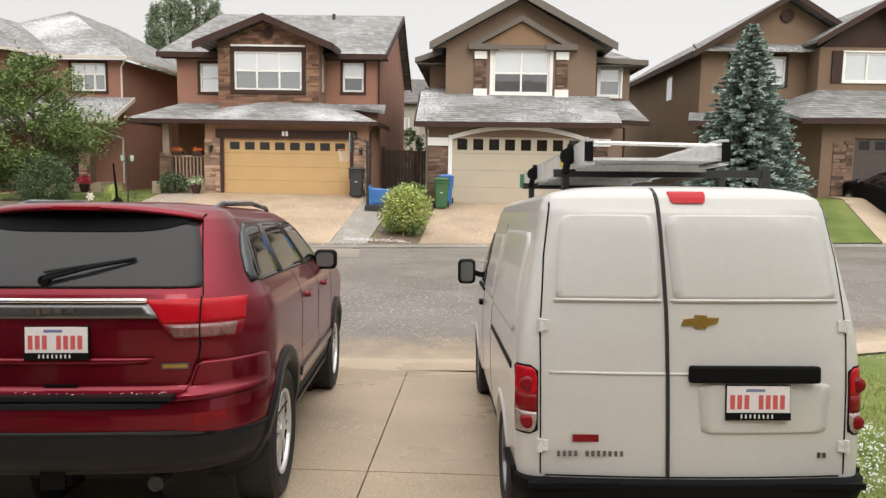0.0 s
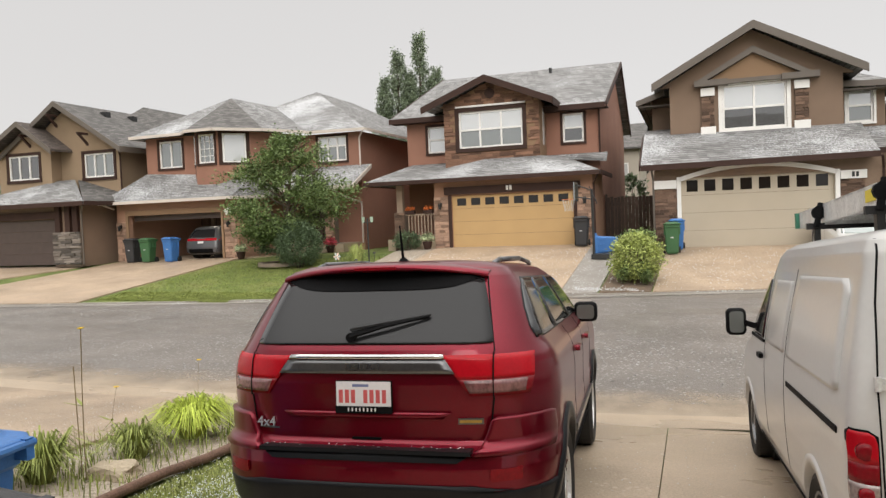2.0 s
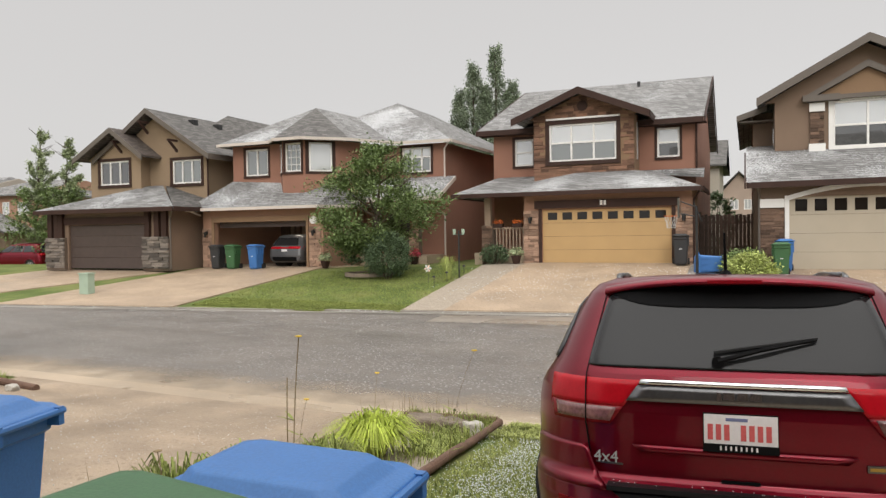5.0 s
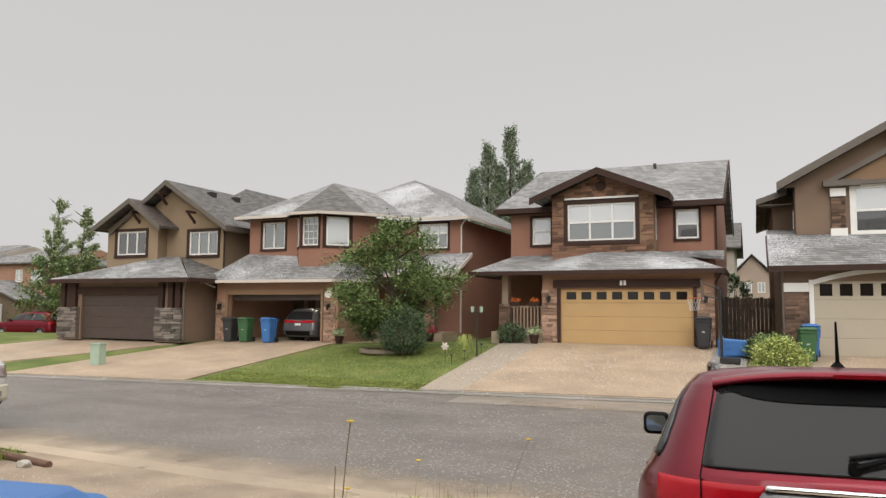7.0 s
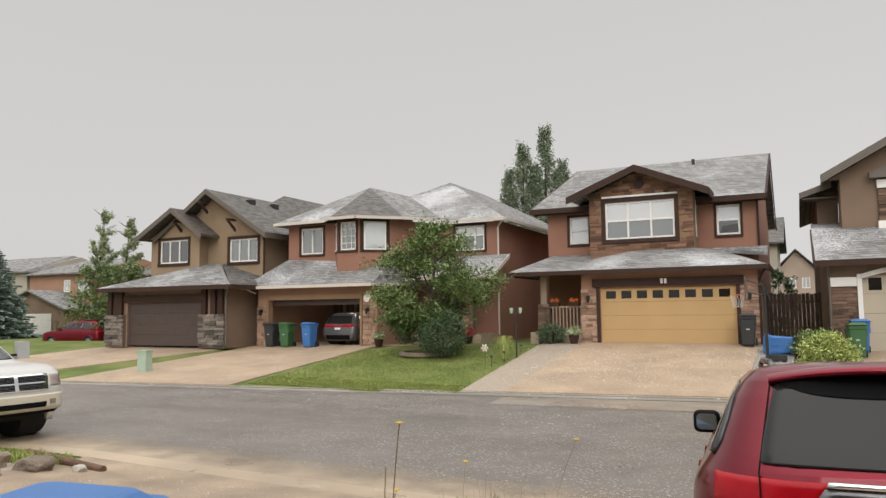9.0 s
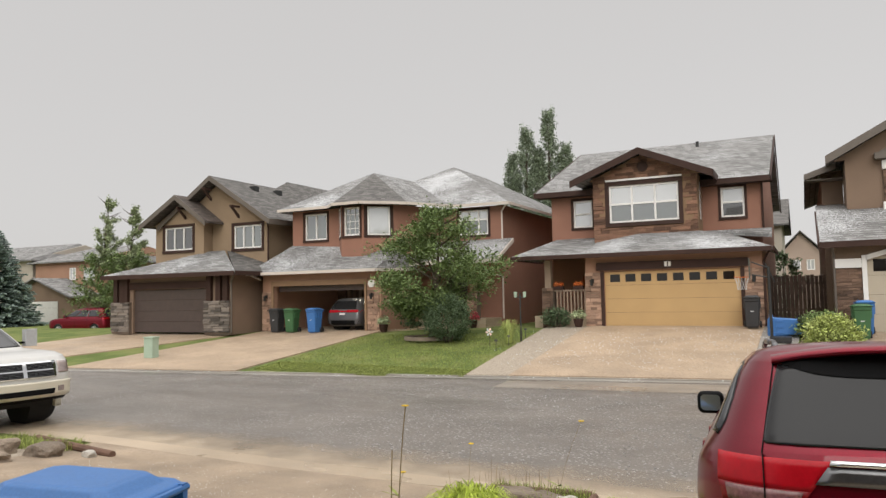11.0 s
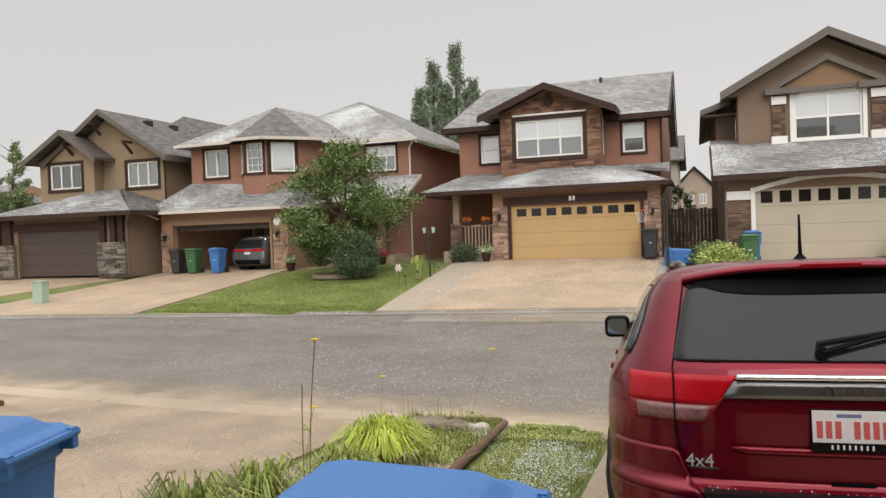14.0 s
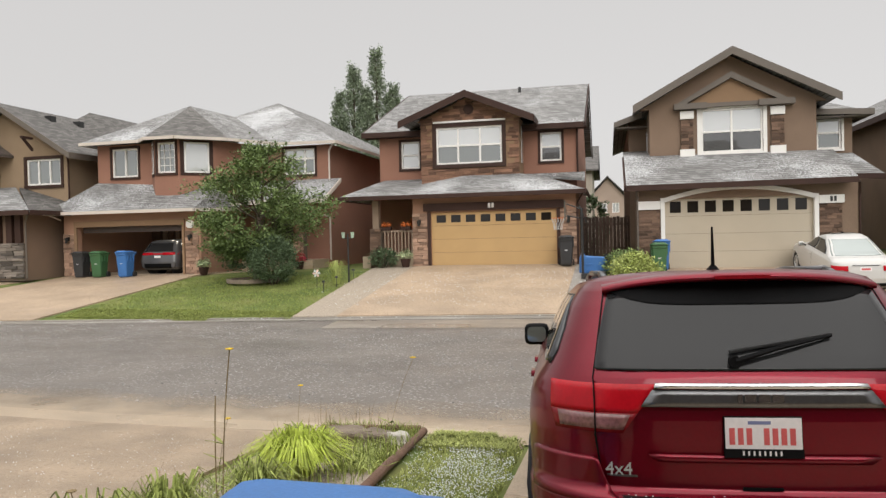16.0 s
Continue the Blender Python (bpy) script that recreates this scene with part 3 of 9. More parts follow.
def house_b():
    h = thing("house", "two-storey brown stucco house with stone bay and yellow garage door", "house", (-8, 30, 1.1))
    h.matrix_world = Matrix()
    g = 1.05
    # upper main block
    bm = bmesh.new()
    wall_y(bm, -12.4, -3.84, g, 6.85, 31.5, 0.25, [(-11.41, -10.57, 5.22, 6.4), (-5.33, -4.45, 5.3, 6.5)])
    box(bm, -12.4, -12.15, 31.75, 44, g, 6.85)
    box(bm, -4.09, -3.84, 31.75, 44, g, 6.85)
    box(bm, -12.15, -4.09, 43.75, 44, g, 6.85)
    prism(bm, [(-3.84, 31.5, 6.85), (-3.84, 44, 6.85), (-3.84, 39, 9.55)], (-0.2, 0, 0))
    prism(bm, [(-12.4, 31.5, 6.85), (-12.4, 44, 6.85), (-12.4, 39, 9.55)], (0.2, 0, 0))
    part("wall", bm, "red_stucco", h)
    window(h, -11.41, -10.57, 5.22, 6.4, 31.56, 1, 2, pane="pane_sky", casing="brown_trim")
    window(h, -5.33, -4.45, 5.3, 6.5, 31.56, 1, 2, pane=["pane_deep", "pane_sky"], casing="brown_trim")
    # bay with stone front
    bm = bmesh.new()
    big = (-9.49, -6.75, 5.2, 6.72)
    wall_y(bm, -10.15, -6.05, 3.9, 7.0, 30.1, 0.2, [big])
    box(bm, -6.25, -6.05, 30.3, 31.5, 3.9, 7.0)
    box(bm, -10.15, -9.95, 30.3, 31.5, 3.9, 7.0)
    prism(bm, [(-10.3, 30.1, 7.0), (-5.9, 30.1, 7.0), (-8.1, 30.1, 7.95)], (0, 0.2, 0))
    part("bay_wall", bm, "ochre_stucco", h)
    stones("stone_facing", h, "stone_red", -10.15, -6.05, 4.3, 7.95, 30.1, 0.12, 0.36, 3, [(-9.7, -6.55, 5.02, 6.95)], 0.05, "dark reddish brown ledge stone", lambda x, z: z < 6.98 or abs(x + 8.1) < (7.9 - z) * 2.2)
    window(h, *big[:2], *big[2:], 30.14, 3, 2, pane=["pane_dim", "pane_sky"], casing="brown_trim", cwid=0.16)
    bm = boxes((-9.6, -6.6, 29.98, 30.09, 6.9, 6.97))
    part("lintel", bm, "white_trim", h)
    bm = bmesh.new()
    bar(bm, (-8.1, 30.02, 7.42), (-8.1, 30.1, 7.42), 0.22, 8)
    part("gable_vent", bm, "brown_trim", h)
    bm = boxes((-6.06, -6.02, 30.75, 31.05, 5.2, 6.7))
    part("side_window", bm, "pane_sky", h)
    # garage and porch
    d = (-9.32, -4.48, 1.1, 3.17)
    bm = bmesh.new()
    wall_y(bm, -10.05, -3.75, g, 3.85, 28.17, 0.25, [d])
    box(bm, -10.05, -9.8, 28.42, 31.5, g, 3.85)
    box(bm, -4.0, -3.75, 28.42, 31.5, g, 3.85)
    part("garage_wall", bm, "rose_stucco", h)
    # near-black sheet behind the door: the dim inside is painted, not shaded
    part("garage_interior", boxes((-9.8, -4.0, 28.8, 28.85, g, 3.8)), "shade_black", h)
    garage_door(h, -9.32, -4.48, 1.1, 3.17, 28.25, "door_yellow", 8)
    for xa in (-9.45, -4.47):
        part("door_casing", boxes((xa, xa + 0.12, 28.1, 28.2, g, 3.2)), "brown_trim", h)
    part("header_beam", boxes((-9.6, -4.2, 28.05, 28.16, 3.22, 3.52)), "brown_trim", h)
    number_bars(h, -7.05, 3.3, 28.05, 2, 0.09, 0.18, "white_trim")
    stones("stone_pier", h, "stone_pale", -10.07, -9.46, g, 3.15, 28.17, 0.11, 0.28, 5)
    stones("stone_pier", h, "stone_pale", -4.34, -3.73, g, 3.15, 28.17, 0.11, 0.28, 6)
    wall_lamp(h, -9.76, 28.1, 2.75)
    wall_lamp(h, -4.04, 28.1, 2.75)
    # porch
    part("porch_floor", boxes((-12.2, -10.05, 28.3, 31.5, 0.9, 1.5)), "concrete", h)
    part("porch_back", boxes((-10.9, -10.06, 31.38, 31.49, 1.5, 3.6)), "door_brown", h)
    part("porch_post", boxes((-11.75, -11.5, 28.3, 28.55, 2.6, 3.7)), "rail_wood", h)
    sp = stones("stone_pier", h, "stone_brown", -11.85, -11.4, 1.0, 2.6, 28.25, 0.11, 0.25, 7)
    part("core", boxes((-11.85, -11.4, 28.26, 28.65, 1.0, 2.6)), "mortar", sp)
    part("top_rail", boxes((-11.4, -10.06, 28.36, 28.42, 2.45, 2.52)), "rail_wood", h)
    part("bottom_rail", boxes((-11.4, -10.06, 28.36, 28.42, 1.6, 1.66)), "rail_wood", h)
    for i in range(9):
        x = -11.3 + i * 0.14
        part("baluster", boxes((x, x + 0.05, 28.37, 28.41, 1.66, 2.45)), "rail_wood", h)
    # roofs
    e, t = 3.86, 4.72
    roof_part(h, [[(-10.1, 27.55, e), (-3.4, 27.55, e), (-6.05, 30.1, t), (-8.4, 30.1, t)],
                  [(-3.4, 27.55, e), (-3.4, 31.5, e + 0.02), (-5.3, 31.5, t), (-6.05, 30.1, t)],
                  [(-10.1, 27.55, e), (-8.4, 30.1, t), (-9.95, 30.1, t - 0.25), (-10.4, 29.3, e + 0.4)]], M["roof_dusted"], label="grey shingles dusted white with hail", name="garage_roof")
    roof_part(h, [[(-12.85, 27.6, e), (-10.1, 27.6, e), (-10.15, 31.5, 4.75), (-12.2, 31.5, 4.75)], [(-12.85, 27.6, e), (-12.2, 31.5, 4.75), (-12.85, 31.5, e)]], M["roof_dusted"], name="porch_roof")
    roof_part(h, [[(-6.0, 31.0, 4.76), (-3.5, 31.0, 4.5), (-3.5, 31.5, 4.8), (-6.0, 31.5, 4.8)]], M["roof_dusted"], name="side_roof")
    fascia(h, [((-12.85, 27.58, e), (-3.4, 27.53, e)), ((-3.38, 27.53, e), (-3.38, 31.5, e)), ((-12.87, 31.5, e), (-12.87, 27.58, e))], "brown_trim", 0.16)
    roof_part(h, [[(-13.0, 31.0, 6.8), (-3.5, 31.0, 6.8), (-3.5, 39, 9.9), (-13.0, 39, 9.9)], [(-13.0, 39, 9.9), (-3.5, 39, 9.9), (-3.5, 44.5, 6.8), (-13.0, 44.5, 6.8)]], M["roof_grey"], label="grey shingles with a thin dusting of hail")
    fascia(h, [((-13.0, 30.98, 6.8), (-3.5, 30.98, 6.8)), ((-3.48, 31.0, 6.8), (-3.48, 39, 9.9)), ((-3.48, 39, 9.9), (-3.48, 44.5, 6.8)), ((-13.02, 39, 9.9), (-13.02, 31, 6.8))], "brown_trim", 0.22)
    part("soffit", boxes((-12.95, -3.4, 31.0, 31.5, 6.58, 6.62)), "brown_trim", h)
    ax, az = -8.15, 8.1
    roof_part(h, [[(ax, 29.5, az), (-5.45, 29.5, 7.0), (-5.45, 33.5, 7.0), (ax, 34.6, az)], [(-10.9, 29.5, 7.0), (ax, 29.5, az), (ax, 34.6, az), (-10.9, 33.5, 7.0)]], M["roof_grey"], name="gable_roof")
    fascia(h, [((-10.95, 29.48, 6.98), (ax, 29.48, az)), ((ax, 29.48, az), (-5.4, 29.48, 6.98)), ((-5.43, 29.5, 6.98), (-5.43, 31.5, 6.98))], "brown_trim", 0.28, 0.06)
    bm = boxes((-6.97, -6.83, 37.9, 38.04, 9.4, 9.75))
    part("roof_vent", bm, "metal_dark", h)
    downpipe(h, [(-3.5, 27.7, 3.7), (-3.7, 28.1, 3.4), (-3.7, 28.1, 1.1)], "brown_trim")
    downpipe(h, [(-3.8, 31.4, 6.7), (-3.8, 31.4, 4.8)], "brown_trim")
    return h


def house_c():
    h = thing("house", "two-storey brown stucco house with gable and pale arched garage door", "house")
    g = 0.85
    bm = bmesh.new()
    win = (0.95, 3.18, 5.22, 6.9)
    wall_y(bm, -0.96, 5.04, g, 7.0, 30.3, 0.25, [win])
    prism(bm, [(-1.3, 30.3, 7.0), (5.4, 30.3, 7.0), (2.03, 30.3, 8.88)], (0, 0.25, 0))
    wall_y(bm, -1.7, -0.97, g, 6.9, 32.2, 0.25)
    wall_y(bm, 5.05, 6.75, g, 6.75, 32.0, 0.25, [(5.47, 6.36, 5.33, 6.6)])
    box(bm, -1.7, -1.45, 32.45, 44, g, 6.9)
    box(bm, 6.5, 6.75, 32.25, 44, g, 6.75)
    box(bm, -0.96, -0.72, 30.55, 32.2, g, 7.0)
    box(bm, 4.8, 5.04, 30.55, 32.0, g, 7.0)
    box(bm, -1.45, 6.5, 43.75, 44, g, 6.8)
    part("wall", bm, "brown_stucco", h)
    window(h, *win, 30.36, 2, 2, pane=["pane_deep", "pane_sky"], casing="white_trim", cwid=0.14, rowz=[6.02])
    window(h, 5.47, 6.36, 5.33, 6.6, 32.06, 1, 2, pane=["pane_dim", "pane_sky"], casing="white_trim", cwid=0.09)
    for xa in (0.2, 3.45):
        p = thing("pilaster", "", "")
        p.parent = h
        stones("", p, "stone_brown", xa, xa + 0.46, 5.38, 6.55, 30.22, 0.1, 0.25, 11)
        part("shaft", boxes((xa, xa + 0.46, 30.22, 30.3, 5.38, 6.55)), "mortar", p)
        part("base", boxes((xa - 0.04, xa + 0.5, 30.12, 30.3, 5.06, 5.38)), "white_trim", p)
        part("cap", boxes((xa - 0.02, xa + 0.48, 30.14, 30.3, 6.55, 6.85)), "white_trim", p)
    # pediment
    bm = boxes((-0.05, 1.15, 29.95, 30.3, 6.9, 7.12), (3.0, 4.25, 29.95, 30.3, 6.9, 7.12), (1.15, 3.0, 30.1, 30.3, 6.95, 7.1))
    part("cornice", bm, "grey_trim", h)
    bm = bmesh.new()
    for s in (-1, 1):
        x = 2.03
        prism(bm, [(x, 30.0, 8.24), (x + s * 2.05, 30.0, 7.08), (x + s * 1.7, 30.0, 7.08), (x, 30.0, 8.0)], (0, 0.3, 0))
    part("pediment", bm, "grey_trim", h)
    bm = bmesh.new()
    prism(bm, [(2.03, 30.2, 8.0), (0.4, 30.2, 7.08), (3.7, 30.2, 7.08)], (0, 0.1, 0))
    part("tympanum", bm, "ochre_stucco", h)
    # garage
    bm = bmesh.new()
    wall_y(bm, -1.5, 5.75, g, 3.9, 28.09, 0.25, [(-0.62, 4.38, 0.8, 3.4)])
    box(bm, -1.5, -1.25, 28.34, 32, g, 3.9)
    box(bm, 5.5, 5.75, 28.34, 32, g, 3.9)
    part("garage_wall", bm, "brown_stucco", h)
    # garage dimness painted as a near-black sheet behind the door
    part("garage_interior", boxes((-1.2, 5.5, 28.75, 28.8, g, 3.8)), "shade_black", h)
    garage_door(h, -0.62, 4.38, 0.86, 3.42, 28.2, "door_beige", 8, rows=4)
    # arched casing
    bm = bmesh.new()
    n = 20
    arch = [(-0.62 + 5.0 * i / n, 3.28 + 0.4 * (1 - (2 * i / n - 1) ** 2)) for i in range(n + 1)]
    for (xa, za), (xb, zb) in zip(arch, arch[1:]):
        prism(bm, [(xa, 28.0, za), (xb, 28.0, zb), (xb, 28.0, zb + 0.16), (xa, 28.0, za + 0.16)], (0, 0.09, 0))
    box(bm, -0.74, -0.6, 28.0, 28.2, g, 3.44)
    box(bm, 4.36, 4.5, 28.0, 28.2, g, 3.44)
    part("arched_casing", bm, "white_trim", h)
    part("band_course", boxes((-1.56, -0.75, 27.98, 28.09, 3.04, 3.34)), "white_trim", h)
    part("band_course", boxes((4.51, 5.3, 27.98, 28.09, 3.1, 3.38)), "white_trim", h)
    number_bars(h, 4.85, 3.16, 27.98, 2, 0.08, 0.17)
    for i, (xa, xb) in enumerate(((-1.52, -0.75), (4.51, 5.25))):
        stones("stone_pier", h, "stone_brown", xa, xb, g, 3.04 + 0.06 * i, 28.09, 0.1, 0.3, 12 + i)
    # roofs
    roof_part(h, [[(-1.95, 27.5, 3.9), (5.6, 27.5, 3.95), (5.6, 30.3, 5.15), (-1.95, 30.3, 5.2)], [(-1.95, 30.3, 5.2), (-0.9, 30.3, 5.2), (-0.9, 32.2, 5.6), (-1.95, 32.2, 5.6)]], M["roof_dusted"], label="grey shingles dusted white with hail", name="garage_roof")
    roof_part(h, [[(5.55, 29.6, 4.2), (7.1, 29.6, 4.15), (6.75, 32, 5.15), (5.0, 32, 5.15)]], M["roof_dusted"], name="side_roof")
    fascia(h, [((-1.95, 27.48, 3.9), (5.6, 27.48, 3.95)), ((5.55, 29.58, 4.2), (7.1, 29.58, 4.15)), ((-1.97, 30.3, 5.2), (-1.97, 27.5, 3.9))], "brown_trim", 0.2)
    ax, az = 2.03, 9.1
    roof_part(h, [[(-1.55, 29.7, 7.1), (ax, 29.7, az), (ax, 42, az), (-1.55, 42, 7.1)], [(ax, 29.7, az), (5.7, 29.7, 7.15), (5.7, 42, 7.15), (ax, 42, az)]], M["roof_grey"])
    roof_part(h, [[(-2.3, 31.5, 6.75), (-1.2, 31.5, 7.15), (-1.2, 44, 7.15), (-2.3, 44, 6.75)], [(5.0, 31.4, 6.85), (7.3, 31.4, 6.75), (7.3, 44, 6.75), (2.5, 38, 9.6)], ], M["roof_grey"], name="side_roof")
    fascia(h, [((-1.6, 29.68, 7.1), (ax, 29.68, az)), ((ax, 29.68, az), (5.75, 29.68, 7.15))], "grey_trim", 0.3, 0.06)
    fascia(h, [((-2.3, 31.48, 6.75), (-1.2, 31.48, 7.1)), ((5.0, 31.38, 6.85), (7.3, 31.38, 6.75)), ((7.32, 31.4, 6.75), (7.32, 44, 6.75))], "grey_trim", 0.22)
    for q in ((5.04, 7.2, 31.4, 32.0, 6.5, 6.54), (-2.2, -0.97, 31.5, 32.2, 6.5, 6.54)):
        part("soffit", boxes(q), "grey_trim", h)
    downpipe(h, [(5.7, 27.7, 3.8), (5.8, 28.05, 3.4), (5.8, 28.05, 0.9)], "brown_trim")
    downpipe(h, [(-1.6, 27.6, 3.8), (-1.55, 28.0, 3.4), (-1.55, 28.0, 0.9)], "grey_trim")
    return h


def house_a():
    h = thing("house", "two-storey red-brown stucco house with open garage and hipped roof", "house")
    g = 0.8
    bm = bmesh.new()
    wall_y(bm, -25.55, -19.0, g, 3.6, 27.7, 0.25, [(-24.87, -19.82, 0.7, 2.97)])
    box(bm, -25.55, -25.3, 27.95, 34, g, 3.6)
    box(bm, -19.3, -19.05, 27.95, 33.6, g, 3.6)
    wall_y(bm, -25.3, -19.3, g, 3.6, 33.7, 0.2)
    part("garage_wall", bm, "rose_stucco", h)
    part("garage_floor", boxes((-25.3, -19.3, 27.7, 33.7, 0.6, 0.9)), "concrete", h)
    # ceiling coloured near-black to paint in the shade of the open garage
    part("garage_ceiling", boxes((-25.3, -19.3, 27.95, 33.7, 3.3, 3.4)), "shade_black", h)
    part("garage_back_wall", boxes((-25.28, -19.32, 33.5, 33.68, 0.9, 3.3)), "stone_brown", h)
    for q in ((-25.0, -24.87, 27.62, 27.7, g, 2.97), (-19.82, -19.72, 27.62, 27.7, g, 2.97), (-25.0, -19.7, 27.62, 27.7, 2.97, 3.2)):
        part("door_casing", boxes(q), "ochre_stucco", h)
    bm = bmesh.new()
    box(bm, -24.8, -19.9, 27.97, 28.02, 2.72, 2.98)
    part("raised_garage_door", bm, "door_brown", h)
    for i in range(9):
        x = -24.9 + i * 0.36
        part("hanging_board", boxes((x, x + 0.2, 33.35, 33.48, 1.4 + 0.2 * (i % 3), 3.0)), "rail_wood" if i % 2 else "stone_brown", h)
    for x in (-21.2, -20.5):
        lb = thing("ceiling_bulb", "", "")
        lb.parent = h
        bm = bmesh.new()
        bmesh.ops.create_icosphere(bm, subdivisions=2, radius=0.08, matrix=Matrix.Translation((x, 29.0, 2.92)))
        part("bulb", bm, "bulb_glow", lb)
        part("socket", boxes((x - 0.03, x + 0.03, 28.97, 29.03, 2.99, 3.3)), "white_trim", lb)
    for xa, sd in ((-25.57, 21), (-19.7, 22)):
        stones("stone_pier", h, "stone_pale", xa, xa + 0.62, g, 2.7, 27.7, 0.13, 0.25, sd)
        wall_lamp(h, xa + 0.3, 27.63, 2.4)
    bm = bmesh.new()
    bar(bm, (-19.45, 27.6, 2.98), (-19.45, 27.7, 2.98), 0.17, 12)
    part("house_number_plate", bm, "white_trim", h)
    # upper floor
    bm = bmesh.new()
    wall_y(bm, -24.78, -22.05, 3.6, 6.6, 29.0, 0.25, [(-24.03, -22.74, 5.16, 6.42)])
    wall_y(bm, -21.45, -20.3, 3.6, 6.6, 28.3, 0.25, [(-21.3, -20.45, 5.2, 6.5)])
    box(bm, -24.78, -24.53, 29.25, 42, 3.6, 6.6)
    for (xa, ya), (xb, yb) in (((-22.05, 29.0), (-21.45, 28.3)), ((-20.3, 28.3), (-19.2, 29.3)), ((-19.2, 29.3), (-18.2, 31.5))):
        prism(bm, [(xa, ya, 3.6), (xb, yb, 3.6), (xb, yb, 6.6), (xa, ya, 6.6)], (0.05, 0.25, 0))
    wall_y(bm, -18.2, -14.75, g, 6.5, 31.5, 0.25, [(-16.95, -15.47, 5.19, 6.35)])
    box(bm, -15.0, -14.75, 31.75, 44, g, 6.5)
    wall_y(bm, -19.04, -18.2, g, 3.6, 31.5, 0.25)
    part("wall", bm, "red_stucco", h)
    window(h, -24.03, -22.74, 5.16, 6.42, 29.06, 2, 1, pane="pane_dim", casing="brown_trim")
    w2 = window(h, -21.3, -20.45, 5.2, 6.5, 28.36, 1, 1, pane="pane_dim", casing="brown_trim")
    for k in range(1, 3):
        x = -21.3 + 0.85 * k / 3
        part("muntin", boxes((x - 0.012, x + 0.012, 28.355, 28.375, 5.28, 6.42)), "white_trim", w2)
    for k in range(1, 4):
        z = 5.2 + 1.3 * k / 4
        part("muntin", boxes((-21.22, -20.53, 28.352, 28.37, z - 0.012, z + 0.012)), "white_trim", w2)
    window(h, -16.95, -15.47, 5.19, 6.35, 31.56, 3, 2, pane=["pane_dim", "pane_sky"], casing="brown_trim", rowz=[5.9])
    # slanted bay panes
    for (xa, ya), (xb, yb) in (((-22.05, 29.0), (-21.45, 28.3)), ((-20.3, 28.3), (-19.2, 29.3))):
        a, b = Vector((xa, ya, 0)), Vector((xb, yb, 0))
        d = (b - a)
        nrm = Vector((d.y, -d.x, 0)).normalized()
        pa, pb = a + d * 0.15, a + d * 0.85
        w = thing("window", "", "")
        w.parent = h
        up = Vector((0, 0, 1))
        ca, cb = a + d * 0.04, a + d * 0.96
        bm = bmesh.new()
        prism(bm, [ca + up * 5.08, cb + up * 5.08, cb + up * 6.58, ca + up * 6.58], nrm * 0.022)
        part("casing", bm, "brown_trim", w)
        bm = bmesh.new()
        prism(bm, [pa + up * 5.2, pb + up * 5.2, pb + up * 6.5, pa + up * 6.5], nrm * 0.03)
        part("window_frame", bm, "white_trim", w)
        bm = bmesh.new()
        pa, pb = a + d * 0.2, a + d * 0.8
        prism(bm, [pa + up * 5.27 + nrm * 0.03, pb + up * 5.27 + nrm * 0.03, pb + up * 6.43 + nrm * 0.03, pa + up * 6.43 + nrm * 0.03], nrm * 0.01)
        part("pane", bm, "pane_sky", w)
    # roofs
    hi = 3.62
    roof_part(h, [[(-26.0, 27.1, hi), (-18.9, 27.1, hi), (-18.9, 29.0, 4.6), (-24.8, 29.0, 4.95)], [(-26.0, 27.1, hi), (-24.8, 29.0, 4.95), (-24.8, 33, 4.95), (-26.0, 33, hi)], [(-18.9, 27.1, hi), (-18.6, 31.4, hi + 0.1), (-19.2, 29.3, 4.7), (-18.9, 29.0, 4.6)]], M["roof_dusted"], label="grey shingles white with hail", name="garage_roof")
    fascia(h, [((-26.0, 27.08, hi), (-18.9, 27.08, hi)), ((-26.02, 33, hi), (-26.02, 27.1, hi)), ((-18.88, 27.1, hi), (-18.6, 31.4, hi + 0.1))], "cream_trim", 0.13)
    ez = 6.68
    eave = [(-25.2, 28.4, ez), (-22.2, 28.35, ez), (-21.5, 27.7, ez), (-20.1, 27.7, ez), (-18.5, 29.2, ez), (-17.3, 31.0, ez - 0.03)]
    a1, a2, join = (-21.9, 31.9, 8.70), (-19.45, 36.3, 9.43), (-21.1, 34.65, 8.56)
    low_r, back1, back2 = (-14.28, 31.0, 6.58), (-21.9, 38, 8.70), (-19.45, 41, 9.43)
    roof_part(h, [[eave[0], eave[1], a1], [eave[1], eave[2], a1], [(-25.2, 40, ez), eave[0], a1, back1]], M["roof_dusted"], label="hipped grey shingles with hail")
    roof_part(h, [[eave[2], eave[3], a1], [eave[3], eave[4], a1]], M["roof_clear"], name="bay_roof")
    roof_part(h, [[eave[4], eave[5], join, a1], [a1, join, back1], [join, a2, back2], [join, back2, back1], [low_r, (-14.28, 46, 6.58), back2, a2]], M["roof_grey"], name="roof")
    roof_part(h, [[eave[5], low_r, a2, join]], shingle_mat("roof_white", (0.21, 0.205, 0.20), 0.21), name="roof", label="grey shingles thickly covered with white hail")
    fs = list(zip([(x, y - 0.02, z) for x, y, z in eave], [(x, y - 0.02, z) for x, y, z in eave[1:]]))
    fascia(h, fs + [((-17.3, 30.98, 6.62), (-14.26, 30.98, 6.58)), ((-14.26, 31.0, 6.58), (-14.26, 46, 6.58)), ((-25.22, 40, ez), (-25.22, 28.4, ez))], "cream_trim", 0.13)
    # porch
    roof_part(h, [[(-18.5, 29.4, 3.95), (-14.3, 29.4, 3.95), (-14.3, 31.5, 4.95), (-18.5, 31.5, 4.95)]], M["roof_dusted"], name="porch_roof")
